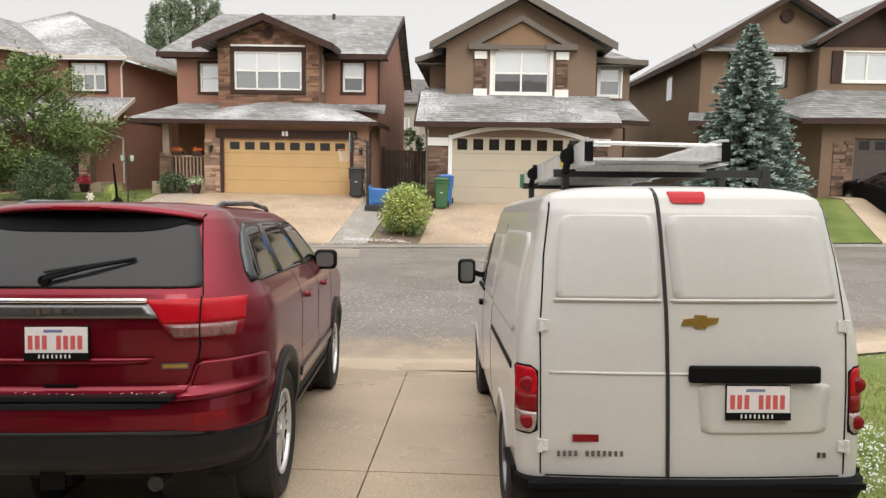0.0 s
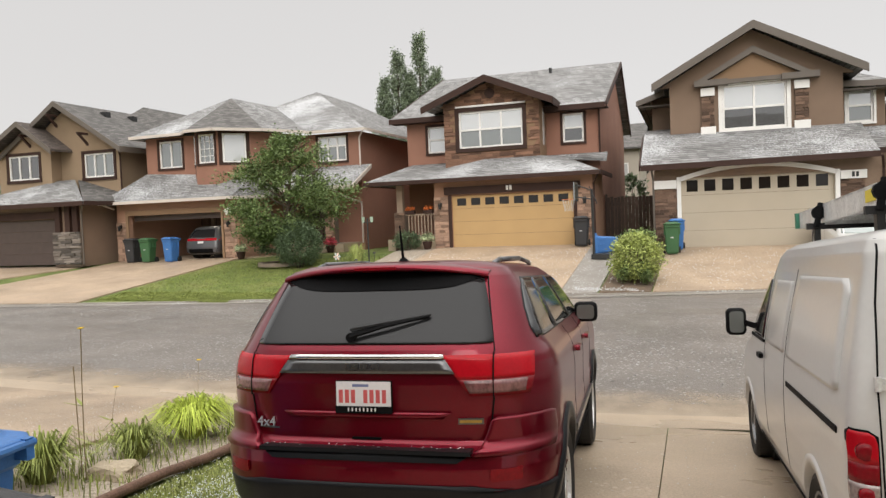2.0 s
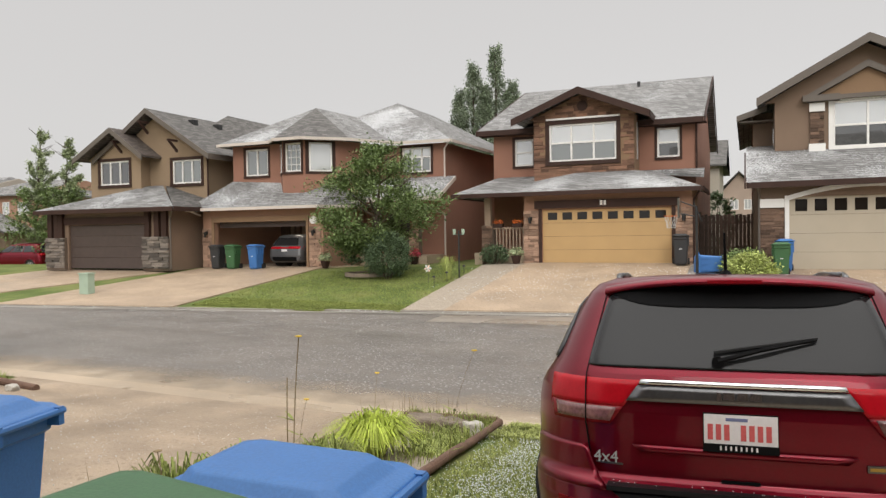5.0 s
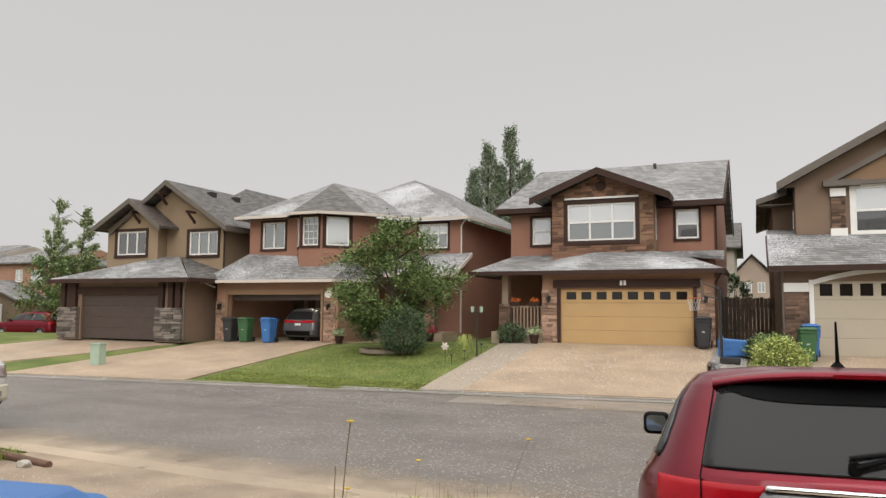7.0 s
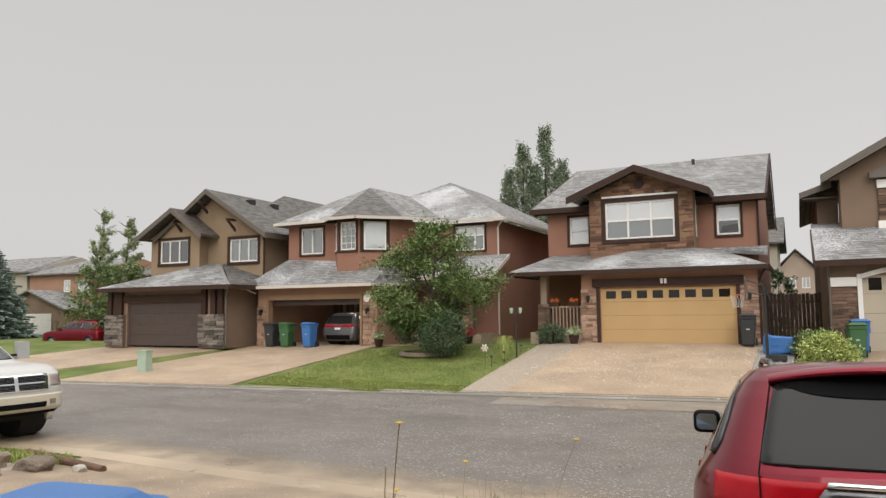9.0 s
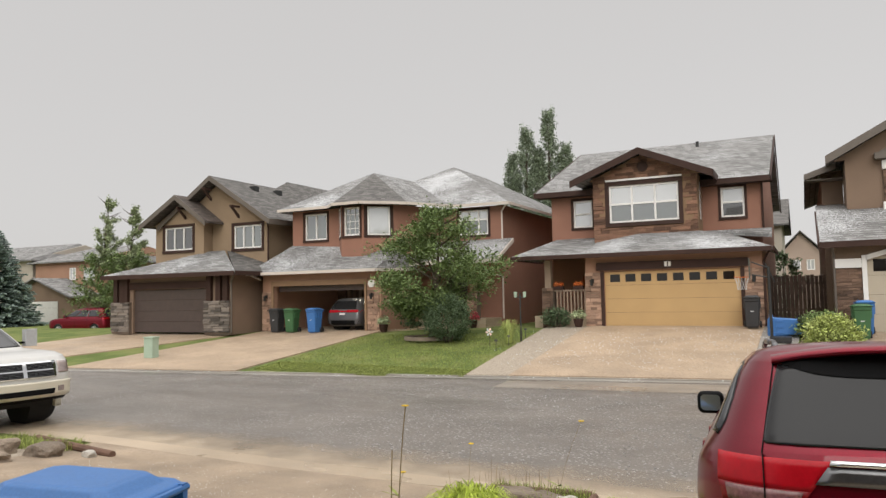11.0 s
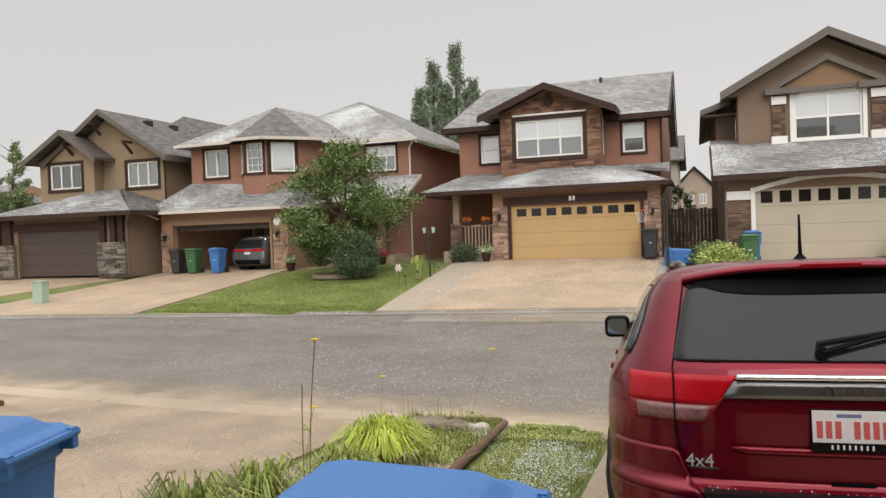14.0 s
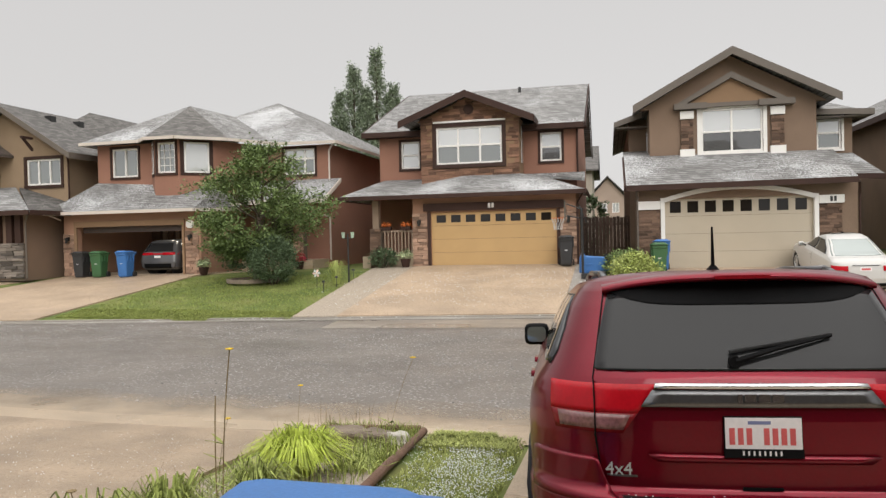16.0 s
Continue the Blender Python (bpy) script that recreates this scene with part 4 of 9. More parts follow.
    fascia(h, [((-18.5, 29.38, 3.95), (-14.3, 29.38, 3.95)), ((-14.28, 29.4, 3.95), (-14.28, 31.5, 4.95))], "cream_trim", 0.18)
    part("porch_floor", boxes((-18.2, -14.9, 29.6, 31.5, 0.8, 1.35)), "concrete", h)
    sp = stones("stone_pier", h, "stone_pale", -15.75, -15.3, 1.0, 2.5, 29.6, 0.13, 0.25, 24)
    part("core", boxes((-15.75, -15.3, 29.61, 30.0, 1.0, 2.5)), "mortar", sp)
    part("porch_post", boxes((-15.65, -15.4, 29.68, 29.92, 2.5, 3.8)), "ochre_stucco", h)
    for i in range(10):
        x = -17.4 + i * 0.16
        part("baluster", boxes((x, x + 0.05, 29.7, 29.74, 1.35, 2.2)), "brown_trim", h)
    part("top_rail", boxes((-17.5, -15.75, 29.68, 29.76, 2.2, 2.26)), "brown_trim", h)
    part("front_door", boxes((-17.6, -16.6, 31.4, 31.49, 1.35, 3.4)), "door_brown", h)
    downpipe(h, [(-14.4, 31.1, 6.5), (-14.75, 31.4, 6.2), (-14.75, 31.4, 4.9)], "cream_trim")
    downpipe(h, [(-15.3, 29.5, 3.8), (-14.8, 29.9, 3.4), (-14.75, 31.35, 3.2), (-14.75, 31.35, 1.3)], "cream_trim")
    downpipe(h, [(-25.85, 27.2, 3.5), (-25.6, 27.6, 3.3)], "cream_trim")
    return h


def house_z():
    h = thing("house", "tan stucco house with dark brown garage door and grey stone piers", "house")
    g = 0.8
    bm = bmesh.new()
    wall_y(bm, -33.7, -26.0, g, 3.7, 26.1, 0.25, [(-32.4, -27.6, 0.7, 2.95)])
    box(bm, -26.25, -26.0, 26.35, 42, g, 3.7)
    box(bm, -33.7, -33.45, 26.35, 42, g, 3.7)
    part("garage_wall", bm, "brown_stucco", h)
    bm = bmesh.new()
    wall_y(bm, -32.95, -29.6, 3.7, 6.3, 28.0, 0.25, [(-32.3, -30.36, 4.98, 6.18)])
    wall_y(bm, -29.59, -25.96, 3.7, 6.3, 28.6, 0.25, [(-28.15, -26.37, 4.94, 6.10)])
    box(bm, -26.21, -25.96, 28.85, 44, 3.7, 6.4)
    box(bm, -29.85, -29.6, 28.25, 28.85, 3.7, 6.3)
    box(bm, -32.95, -32.7, 28.25, 44, 3.7, 6.3)
    prism(bm, [(-33.1, 28.0, 6.3), (-29.2, 28.0, 6.3), (-30.95, 28.0, 7.5)], (0, 0.25, 0))
    prism(bm, [(-32.3, 28.6, 6.3), (-25.7, 28.6, 6.3), (-29.1, 28.6, 8.42)], (0, 0.25, 0))
    part("wall", bm, "tan_stucco", h)
    window(h, -32.3, -30.36, 4.98, 6.18, 28.06, 3, 1, pane="pane_deep", casing="brown_trim", cwid=0.14)
    window(h, -28.15, -26.37, 4.94, 6.10, 28.66, 3, 1, pane="pane_dim", casing="brown_trim", cwid=0.14)
    garage_door(h, -32.4, -27.6, 0.88, 2.95, 26.2, "door_brown", 0)
    part("header_beam", boxes((-32.6, -27.3, 26.0, 26.09, 2.97, 3.3)), "brown_trim", h)
    for xa, xb, sd in ((-33.75, -32.5, 31), (-27.55, -26.0, 32)):
        p = thing("stone_pier", "", "")
        p.parent = h
        stones("", p, "stone_grey", xa, xb, 0.9, 2.35, 25.95, 0.1, 0.45, sd, depth=0.09)
        part("core", boxes((xa, xb, 25.95, 26.1, 0.8, 2.35)), "mortar", p)
        for xp in (xa + 0.12, (xa + xb) / 2 - 0.08, xb - 0.42):
            part("post", boxes((xp, xp + 0.28, 25.93, 26.09, 2.35, 3.5)), "brown_trim", p)
    hi = 3.68
    roof_part(h, [[(-33.85, 25.4, hi), (-25.2, 25.4, hi), (-28.5, 28.3, 4.87)], [(-33.85, 25.4, hi), (-28.5, 28.3, 4.87), (-29.5, 28.3, 4.87), (-33.0, 28.0, 4.3)]], M["roof_dusted"], name="garage_roof", label="hipped shingles with hail")
    roof_part(h, [[(-25.2, 25.4, hi), (-25.2, 30.5, hi), (-25.96, 30, 4.2), (-28.5, 28.5, 4.87)]], M["roof_clear"], name="garage_roof")
    fascia(h, [((-33.85, 25.38, hi), (-25.2, 25.38, hi)), ((-25.18, 25.4, hi), (-25.18, 30.5, hi))], "brown_trim", 0.2)
    roof_part(h, [[(-33.35, 27.3, 6.33), (-30.85, 27.3, 7.75), (-30.85, 32, 7.75), (-33.35, 32, 6.33)], [(-30.85, 27.3, 7.75), (-28.85, 27.3, 6.33), (-28.85, 31, 6.33), (-30.85, 32, 7.75)]], M["roof_brown"], name="gable_roof")
    roof_part(h, [[(-32.7, 27.9, 6.3), (-29.12, 27.9, 8.66), (-29.12, 44, 8.66), (-32.7, 44, 6.3)], [(-29.12, 27.9, 8.66), (-25.35, 27.9, 6.25), (-25.35, 44, 6.25), (-29.12, 44, 8.66)], [(-29.0, 33.9, 9.12), (-25.35, 34.6, 6.32), (-25.35, 44, 6.32), (-29.0, 44, 9.12)], [(-29.0, 33.9, 9.12), (-31.4, 31.8, 7.2), (-27.2, 32.2, 7.45), (-25.35, 34.6, 6.32)]], M["roof_clear"], label="dark grey shingles")
    fascia(h, [((-33.4, 27.28, 6.31), (-30.85, 27.28, 7.75)), ((-30.85, 27.28, 7.75), (-28.8, 27.28, 6.31)), ((-32.7, 27.88, 6.3), (-29.12, 27.88, 8.66)), ((-29.12, 27.88, 8.66), (-25.3, 27.88, 6.23)), ((-25.33, 27.9, 6.25), (-25.33, 44, 6.25))], "grey_trim", 0.26)
    for x, z in ((-30.85, 7.05), (-29.12, 7.9), (-27.3, 6.9)):
        bm = bmesh.new()
        prism(bm, [(x - 0.06, 28.0, z - 0.5), (x - 0.06, 27.45, z), (x - 0.06, 27.55, z), (x - 0.06, 28.0, z - 0.38)], (0.12, 0, 0))
        box(bm, x - 0.06, x + 0.06, 27.4, 28.0, z, z + 0.1)
        part("roof_bracket", bm, "brown_trim", h)
    for i in range(4):
        y = 30.2 + i * 1.9
        part("roof_vent", boxes((-28.55, -28.2, y, y + 0.35, 8.0, 8.36)), "metal_dark", h)
    downpipe(h, [(-25.5, 27.95, 6.2), (-25.9, 28.5, 5.9), (-25.9, 28.5, 3.9)], "brown_trim")
    downpipe(h, [(-25.45, 25.6, 3.5), (-25.95, 26.0, 3.2), (-25.95, 26.0, 0.9)], "grey_trim")
    return h


def house_d():
    h = thing("house", "brown stucco house with dark shutters behind a spruce", "house")
    g = 1.2
    bm = bmesh.new()
    wall_y(bm, 9.7, 14.1, g, 7.3, 32, 0.25, [(10.9, 13.2, 5.9, 7.05)])
    box(bm, 9.7, 9.95, 32.25, 52, g, 7.3)
    wall_y(bm, 14.1, 20.5, g, 7.3, 31, 0.25, [(15.1, 16.95, 5.95, 7.1)])
    box(bm, 14.1, 14.35, 31.25, 32, g, 7.3)
    box(bm, 20.25, 20.5, 31.25, 44, g, 7.3)
    prism(bm, [(9.7, 32, 7.3), (16.5, 32, 7.3), (13.1, 32, 9.3)], (0, 0.25, 0))
    wall_y(bm, 13.5, 20.5, g, 4.3, 29, 0.25, [(14.75, 19.8, 1.2, 3.6)])
    box(bm, 13.5, 13.75, 29.25, 32, g, 4.3)
    part("wall", bm, "umber_stucco", h)
    part("side_window", boxes((9.66, 9.72, 36.2, 37.1, 5.6, 6.8)), "pane_sky", h)
    window(h, 10.9, 13.2, 5.9, 7.05, 32.06, 3, 1, pane="pane_sky", casing="brown_trim")
    window(h, 15.1, 16.95, 5.95, 7.1, 31.06, 2, 1, pane="pane_sky", casing="white_trim", cwid=0.07)
    part("shutter", boxes((14.6, 14.98, 30.92, 30.99, 5.9, 7.15)), "brown_trim", h)
    garage_door(h, 14.75, 19.8, 1.38, 3.6, 29.1, "door_brown", 8)
    stones("stone_pier", h, "stone_brown", 13.95, 14.7, g, 3.5, 29, 0.13, 0.3, 41)
    roof_part(h, [[(9.2, 31.4, 7.15), (13.1, 31.4, 9.55), (13.1, 52, 9.55), (9.2, 52, 7.15)], [(13.1, 31.4, 9.55), (17.0, 31.4, 7.2), (17.0, 44, 7.2), (13.1, 44, 9.55)]], M["roof_grey"])
    roof_part(h, [[(13.7, 30.3, 7.5), (16.3, 30.3, 9.1), (16.3, 36, 9.1), (13.7, 36, 7.5)], [(16.3, 30.3, 9.1), (19.2, 30.3, 7.4), (19.2, 36, 7.4), (16.3, 36, 9.1)]], M["roof_grey"], name="gable_roof")
    bm = bmesh.new()
    prism(bm, [(14.1, 31, 7.3), (18.7, 31, 7.3), (16.3, 31, 8.9)], (0, 0.2, 0))
    part("gable", bm, "brown_trim", h)
    fascia(h, [((9.15, 31.38, 7.12), (13.1, 31.38, 9.55)), ((13.1, 31.38, 9.55), (17.0, 31.38, 7.2)), ((13.65, 30.28, 7.48), (16.3, 30.28, 9.1)), ((16.3, 30.28, 9.1), (19.2, 30.28, 7.4)), ((9.18, 44, 7.15), (9.18, 31.4, 7.15))], "brown_trim", 0.26)
    roof_part(h, [[(12.4, 28.4, 4.3), (21, 28.4, 4.4), (21, 31, 5.6), (14.1, 31, 5.6)], [(12.4, 28.4, 4.3), (14.1, 31, 5.6), (12.6, 32, 5.0)], [(9.0, 31.0, 4.3), (12.0, 31.0, 4.3), (12.0, 32, 4.7), (9.3, 32, 4.7)]], M["roof_grey"], name="garage_roof")
    fascia(h, [((12.4, 28.38, 4.3), (21, 28.38, 4.4)), ((9.0, 30.98, 4.3), (12.0, 30.98, 4.3))], "brown_trim", 0.22)
    roof_part(h, [[(9.3, 31.35, 7.25), (14.4, 31.35, 7.25), (14.4, 32.0, 7.55), (9.3, 32.0, 7.55)]], M["roof_dusted"], 0.1, "pent_roof")
    bm = bmesh.new()
    bar(bm, (13.1, 31.9, 8.7), (13.1, 32, 8.7), 0.28, 8)
    part("gable_vent", bm, "brown_trim", h)
    return h


house_b()
house_c()
house_a()
house_z()
house_d()


# ---- vehicles ----
M["red_paint"] = mat("red_paint", (0.185, 0.0028, 0.015), 0.32, metal=0.7, var=0.08, scale=1.5, fine=90, coat=0.55, spec=0.3)
M["white_paint"] = mat("white_paint", (0.56, 0.55, 0.53), 0.36, var=0.03, scale=1.2, fine=30, coat=0.6)
M["cream_paint"] = mat("cream_paint", (0.62, 0.57, 0.46), 0.35, var=0.03, scale=1.2, fine=30, coat=0.8)
M["silver_paint"] = mat("silver_paint", (0.35, 0.36, 0.37), 0.35, metal=0.5, var=0.05, coat=0.6)
M["black_plastic"] = mat("black_plastic", (0.0055, 0.0055, 0.006), 0.6, var=0.2, scale=5, fine=150, bump=0.15, spec=0.09)
M["cladding"] = mat("cladding", (0.010, 0.0105, 0.012), 0.42, var=0.2, scale=5, fine=150, bump=0.12, spec=0.22)
M["rubber"] = mat("rubber", (0.016, 0.016, 0.016), 0.7, var=0.25, scale=6, fine=80, bump=0.2)
M["chrome"] = mat("chrome", (0.72, 0.73, 0.74), 0.14, metal=1.0, var=0.06, scale=4)
M["dull_chrome"] = mat("dull_chrome", (0.17, 0.17, 0.175), 0.3, metal=0.9, var=0.12, scale=8)
M["alloy"] = mat("alloy", (0.66, 0.66, 0.66), 0.4, metal=0.6, var=0.12, scale=8)
M["aluminium"] = mat("aluminium", (0.74, 0.74, 0.73), 0.42, metal=0.3, var=0.2, scale=10)
M["car_glass"] = pane_mat("car_glass", (0.014, 0.014, 0.015), 0.05)
M["tint_glass"] = pane_mat("tint_glass", (0.024, 0.024, 0.025), 0.0, 0.36)
M["van_window"] = pane_mat("van_window", (0.35, 0.35, 0.33), 0.12)
M["red_lens"] = mat("red_lens", (0.43, 0.005, 0.013), 0.25, var=0.10, scale=14, fine=60, spec=0.25)
M["dark_red_lens"] = mat("dark_red_lens", (0.20, 0.005, 0.010), 0.25, var=0.2, scale=14, spec=0.25)
M["clear_lens"] = mat("clear_lens", (0.36, 0.29, 0.27), 0.15, metal=0.3, var=0.35, scale=16, coat=0.8)
M["smoke_lens"] = mat("smoke_lens", (0.20, 0.085, 0.085), 0.2, var=0.4, scale=18, coat=0.6)
M["plate_white"] = mat("plate_white", (0.74, 0.71, 0.71), 0.5, var=0.06)
M["plate_blue"] = mat("plate_blue", (0.16, 0.18, 0.32), 0.5, var=0.1)
M["plate_red"] = mat("plate_red", (0.55, 0.10, 0.10), 0.5, var=0.1)
M["gold"] = mat("gold", (0.52, 0.35, 0.09), 0.3, metal=0.8, var=0.15, scale=20)
M["orange_lens"] = mat("orange_lens", (0.7, 0.2, 0.02), 0.2, var=0.1)
M["yellow_label"] = mat("yellow_label", (0.7, 0.55, 0.05), 0.6, var=0.05)
M["rust"] = mat("rust", (0.14, 0.05, 0.025), 0.9, var=0.3)
M["hail"] = mat("hail", (0.78, 0.80, 0.82), 0.35, var=0.08)
M["slush"] = mat("slush", (0.36, 0.35, 0.34), 0.4, var=0.3, island=0.4)


class Body:
    """A car body from level outlines: rows of (height, half width, rear y, front y, rear corner radius, front corner radius)."""

    def __init__(self, rows):
        self.rows = rows
        self.z = [r[0] for r in rows]

    def at(self, z):
        return [float(np.interp(z, self.z, [r[k] for r in self.rows])) for k in range(1, 6)]

    def rear(self, x, z):
        w, yr, yf, r, _ = self.at(z)
        d = max(0.0, abs(x) - (w - r))
        bow = 0.05 * (x / w) ** 2
        return yr + r - math.sqrt(max(0.0, r * r - min(d, r * 0.999) ** 2)) + bow

    def front(self, x, z):
        w, yr, yf, _, r = self.at(z)
        d = max(0.0, abs(x) - (w - r))
        bow = 0.10 * (x / w) ** 2
        return yf - r + math.sqrt(max(0.0, r * r - min(d, r * 0.999) ** 2)) - bow

    def side(self, y, z):
        w, yr, yf, rr, rf = self.at(z)
        a, b = yr + rr + 0.05, yf - rf - 0.10
        if y < a:
            return w - rr + math.sqrt(max(0.0, rr * rr - min(a - y, rr) ** 2))
        if y > b:
            return w - rf + math.sqrt(max(0.0, rf * rf - min(y - b, rf) ** 2))
        return w

    def outline(self, z, n=14, m=46):
        w, yr, yf, rr, rf = self.at(z)
        pts = []
        nr = 7
        for i in range(n + 1):
            x = -(w - rr) + 2 * (w - rr) * i / n
            pts.append((x, self.rear(x, z)))
        ya, yb = yr + rr + 0.05, yf - rf - 0.10
        for i in range(1, nr):
            a = math.pi / 2 * i / nr
            x = w - rr + rr * math.sin(a)
            pts.append((x, self.rear(x, z)))
        for i in range(m + 1):
            pts.append((w, ya + (yb - ya) * i / m))
        for i in range(1, nr):
            a = math.pi / 2 * i / nr
            x = w - rf + rf * math.cos(a)
            pts.append((x, self.front(x, z)))
        for i in range(n + 1):
            x = (w - rf) - 2 * (w - rf) * i / n
            pts.append((x, self.front(x, z)))
        for i in range(1, nr):
            a = math.pi / 2 * i / nr
            x = -(w - rf + rf * math.sin(a))
            pts.append((x, self.front(x, z)))
        for i in range(m + 1):
            pts.append((-w, yb + (ya - yb) * i / m))
        for i in range(1, nr):
            a = math.pi / 2 * i / nr
            x = -(w - rr + rr * math.cos(a))
            pts.append((x, self.rear(x, z)))
        return pts

    def shell(self, z0, z1, wheels=(), radius=0.4, step=0.03, cap=True, extra=()):
        bm = bmesh.new()
        n = max(2, int(round((z1 - z0) / step)))
        zs = sorted({round(z0 + (z1 - z0) * i / n, 4) for i in range(n + 1)} | {round(e, 4) for e in extra if z0 < e < z1})
        loops = []
        for z in zs:
            loops.append([bm.verts.new((x, y, z)) for x, y in self.outline(z)])
        for la, lb in zip(loops, loops[1:]):
            k = len(la)
            for i in range(k):
                j = (i + 1) % k
                c = (la[i].co + la[j].co + lb[i].co + lb[j].co) / 4
                w = self.at(c.z)[0]
                if abs(c.x) > w - 0.2 and any((c.y - wy) ** 2 + (c.z - wz) ** 2 < radius ** 2 for wy, wz in wheels):
                    continue
                bm.faces.new((la[i], la[j], lb[j], lb[i]))
        if cap:
            bm.faces.new(loops[-1])
            bm.faces.new(loops[0][::-1])
        return bm

    @staticmethod
    def dense(rows, step=0.03):
        """More rows between the given ones, so that a panel hugs the body."""
        out = [rows[0]]
        for p, q in zip(rows, rows[1:]):
            k = max(1, int(math.ceil(abs(q[0] - p[0]) / step)))
            out += [tuple(p[c] + (q[c] - p[c]) * i / k for c in range(3)) for i in range(1, k + 1)]
        return out

    def rear_patch(self, rows, off=0.006, thick=0.012, n=12):
        """A panel that follows the rear: rows of (z, x left, x right)."""
        bm = bmesh.new()
        g = []
        for z, a, b in self.dense(rows):
            g.append([(a + (b - a) * i / n, z) for i in range(n + 1)])
        return self._skin(bm, g, lambda p: Vector((p[0], self.rear(p[0], p[1]) - off, p[1])), lambda p: Vector((p[0], self.rear(p[0], p[1]) - off + thick, p[1])))

    def front_patch(self, rows, off=0.006, thick=0.012, n=12):
        bm = bmesh.new()
        g = [[(a + (b - a) * i / n, z) for i in range(n + 1)] for z, a, b in self.dense(rows)]
        return self._skin(bm, g, lambda p: Vector((p[0], self.front(p[0], p[1]) + off, p[1])), lambda p: Vector((p[0], self.front(p[0], p[1]) + off - thick, p[1])))

    def side_patch(self, rows, sgn, off=0.006, thick=0.012, n=12):
        """A panel that follows a side: rows of (z, y from, y to)."""
        bm = bmesh.new()
        g = [[(a + (b - a) * i / n, z) for i in range(n + 1)] for z, a, b in self.dense(rows)]
        return self._skin(bm, g, lambda p: Vector((sgn * (self.side(*p) + off), p[0], p[1])), lambda p: Vector((sgn * (self.side(*p) + off - thick), p[0], p[1])))

    def _skin(self, bm, g, outer, inner):
        o = [[bm.verts.new(outer(p)) for p in r] for r in g]
        q = [[bm.verts.new(inner(p)) for p in r] for r in g]
        nr, nc = len(g), len(g[0])
        for j in range(nr - 1):
            for i in range(nc - 1):
                bm.faces.new((o[j][i], o[j][i + 1], o[j + 1][i + 1], o[j + 1][i]))
        ring = [(0, i) for i in range(nc)] + [(j, nc - 1) for j in range(1, nr)] + [(nr - 1, i) for i in range(nc - 2, -1, -1)] + [(j, 0) for j in range(nr - 2, 0, -1)]
        for (a, b), (c, d) in zip(ring, ring[1:] + ring[:1]):
            bm.faces.new((o[a][b], o[c][d], q[c][d], q[a][b]))
        return bm


def lathe(bm, prof, n, centre, axis="x", caps=True):
    """Turn a profile of (along, radius) about an axis through centre."""
    loops = []
    for a, r in prof:
        row = []
        for i in range(n):
            t = 2 * math.pi * i / n
            if axis == "x":
                p = (centre[0] + a, centre[1] + r * math.cos(t), centre[2] + r * math.sin(t))
            elif axis == "y":
                p = (centre[0] + r * math.cos(t), centre[1] + a, centre[2] + r * math.sin(t))
            else:
                p = (centre[0] + r * math.cos(t), centre[1] + r * math.sin(t), centre[2] + a)
            row.append(bm.verts.new(p))
        loops.append(row)
    for la, lb in zip(loops, loops[1:]):
        for i in range(n):
            j = (i + 1) % n
            bm.faces.new((la[i], la[j], lb[j], lb[i]))
    if caps:
        bm.faces.new(loops[0][::-1])
        bm.faces.new(loops[-1])


def wheel(parent, x, y, z, r, width, sgn, spokes=7, rim_mat="alloy"):
    w = thing("wheel", "", "")
    w.parent = parent
    w.matrix_basis = Matrix()
    rr = r * 0.66
    o = x
    i = x - sgn * width
    bm = bmesh.new()
    t = sgn * width
    lathe(bm, [(-t, rr), (-t, r * 0.93), (-t * 0.9, r), (-t * 0.1, r), (0, r * 0.93), (0.008 * sgn, r * 0.85), (-0.03 * sgn, rr * 0.97)], 40, (o, y, z), caps=False)
    part("tyre", bm, "rubber", w, smooth=False)
    # barrel coloured near-black, so the shade between the spokes is painted in
    bm = bmesh.new()
    lathe(bm, [(-0.02 * sgn, rr), (-0.012 * sgn, rr * 0.98), (-0.018 * sgn, rr * 0.92), (-0.09 * sgn, rr * 0.88), (-0.10 * sgn, 0.02)], 36, (o, y, z), caps=False)
    part("rim_barrel", bm, "shade_black", w)
    bm = bmesh.new()
    lathe(bm, [(-0.022 * sgn, rr * 0.99), (-0.006 * sgn, rr * 0.98), (-0.010 * sgn, rr * 0.90), (-0.03 * sgn, rr * 0.88)], 36, (o, y, z), caps=False)
    part("rim_lip", bm, rim_mat, w)
    bm = bmesh.new()
    for k in range(spokes):
        a = 2 * math.pi * k / spokes
        for s in (-1, 1):
            d = Vector((0, math.cos(a), math.sin(a)))
            e = Vector((0, -math.sin(a), math.cos(a)))
            c = Vector((o, y, z))
            p0 = c + d * rr * 0.15 + e * s * rr * 0.03
            p1 = c + d * rr * 0.95 + e * s * rr * 0.14
            q = e * rr * 0.06
            prism(bm, [p0 - q + Vector((-0.02 * sgn, 0, 0)), p0 + q + Vector((-0.02 * sgn, 0, 0)), p1 + q + Vector((-0.03 * sgn, 0, 0)), p1 - q + Vector((-0.03 * sgn, 0, 0))], (-0.03 * sgn, 0, 0))
    lathe(bm, [(-0.05 * sgn, rr * 0.24), (-0.015 * sgn, rr * 0.22), (-0.010 * sgn, rr * 0.15)], 16, (o, y, z))
    part("rim", bm, rim_mat, w)
    return w


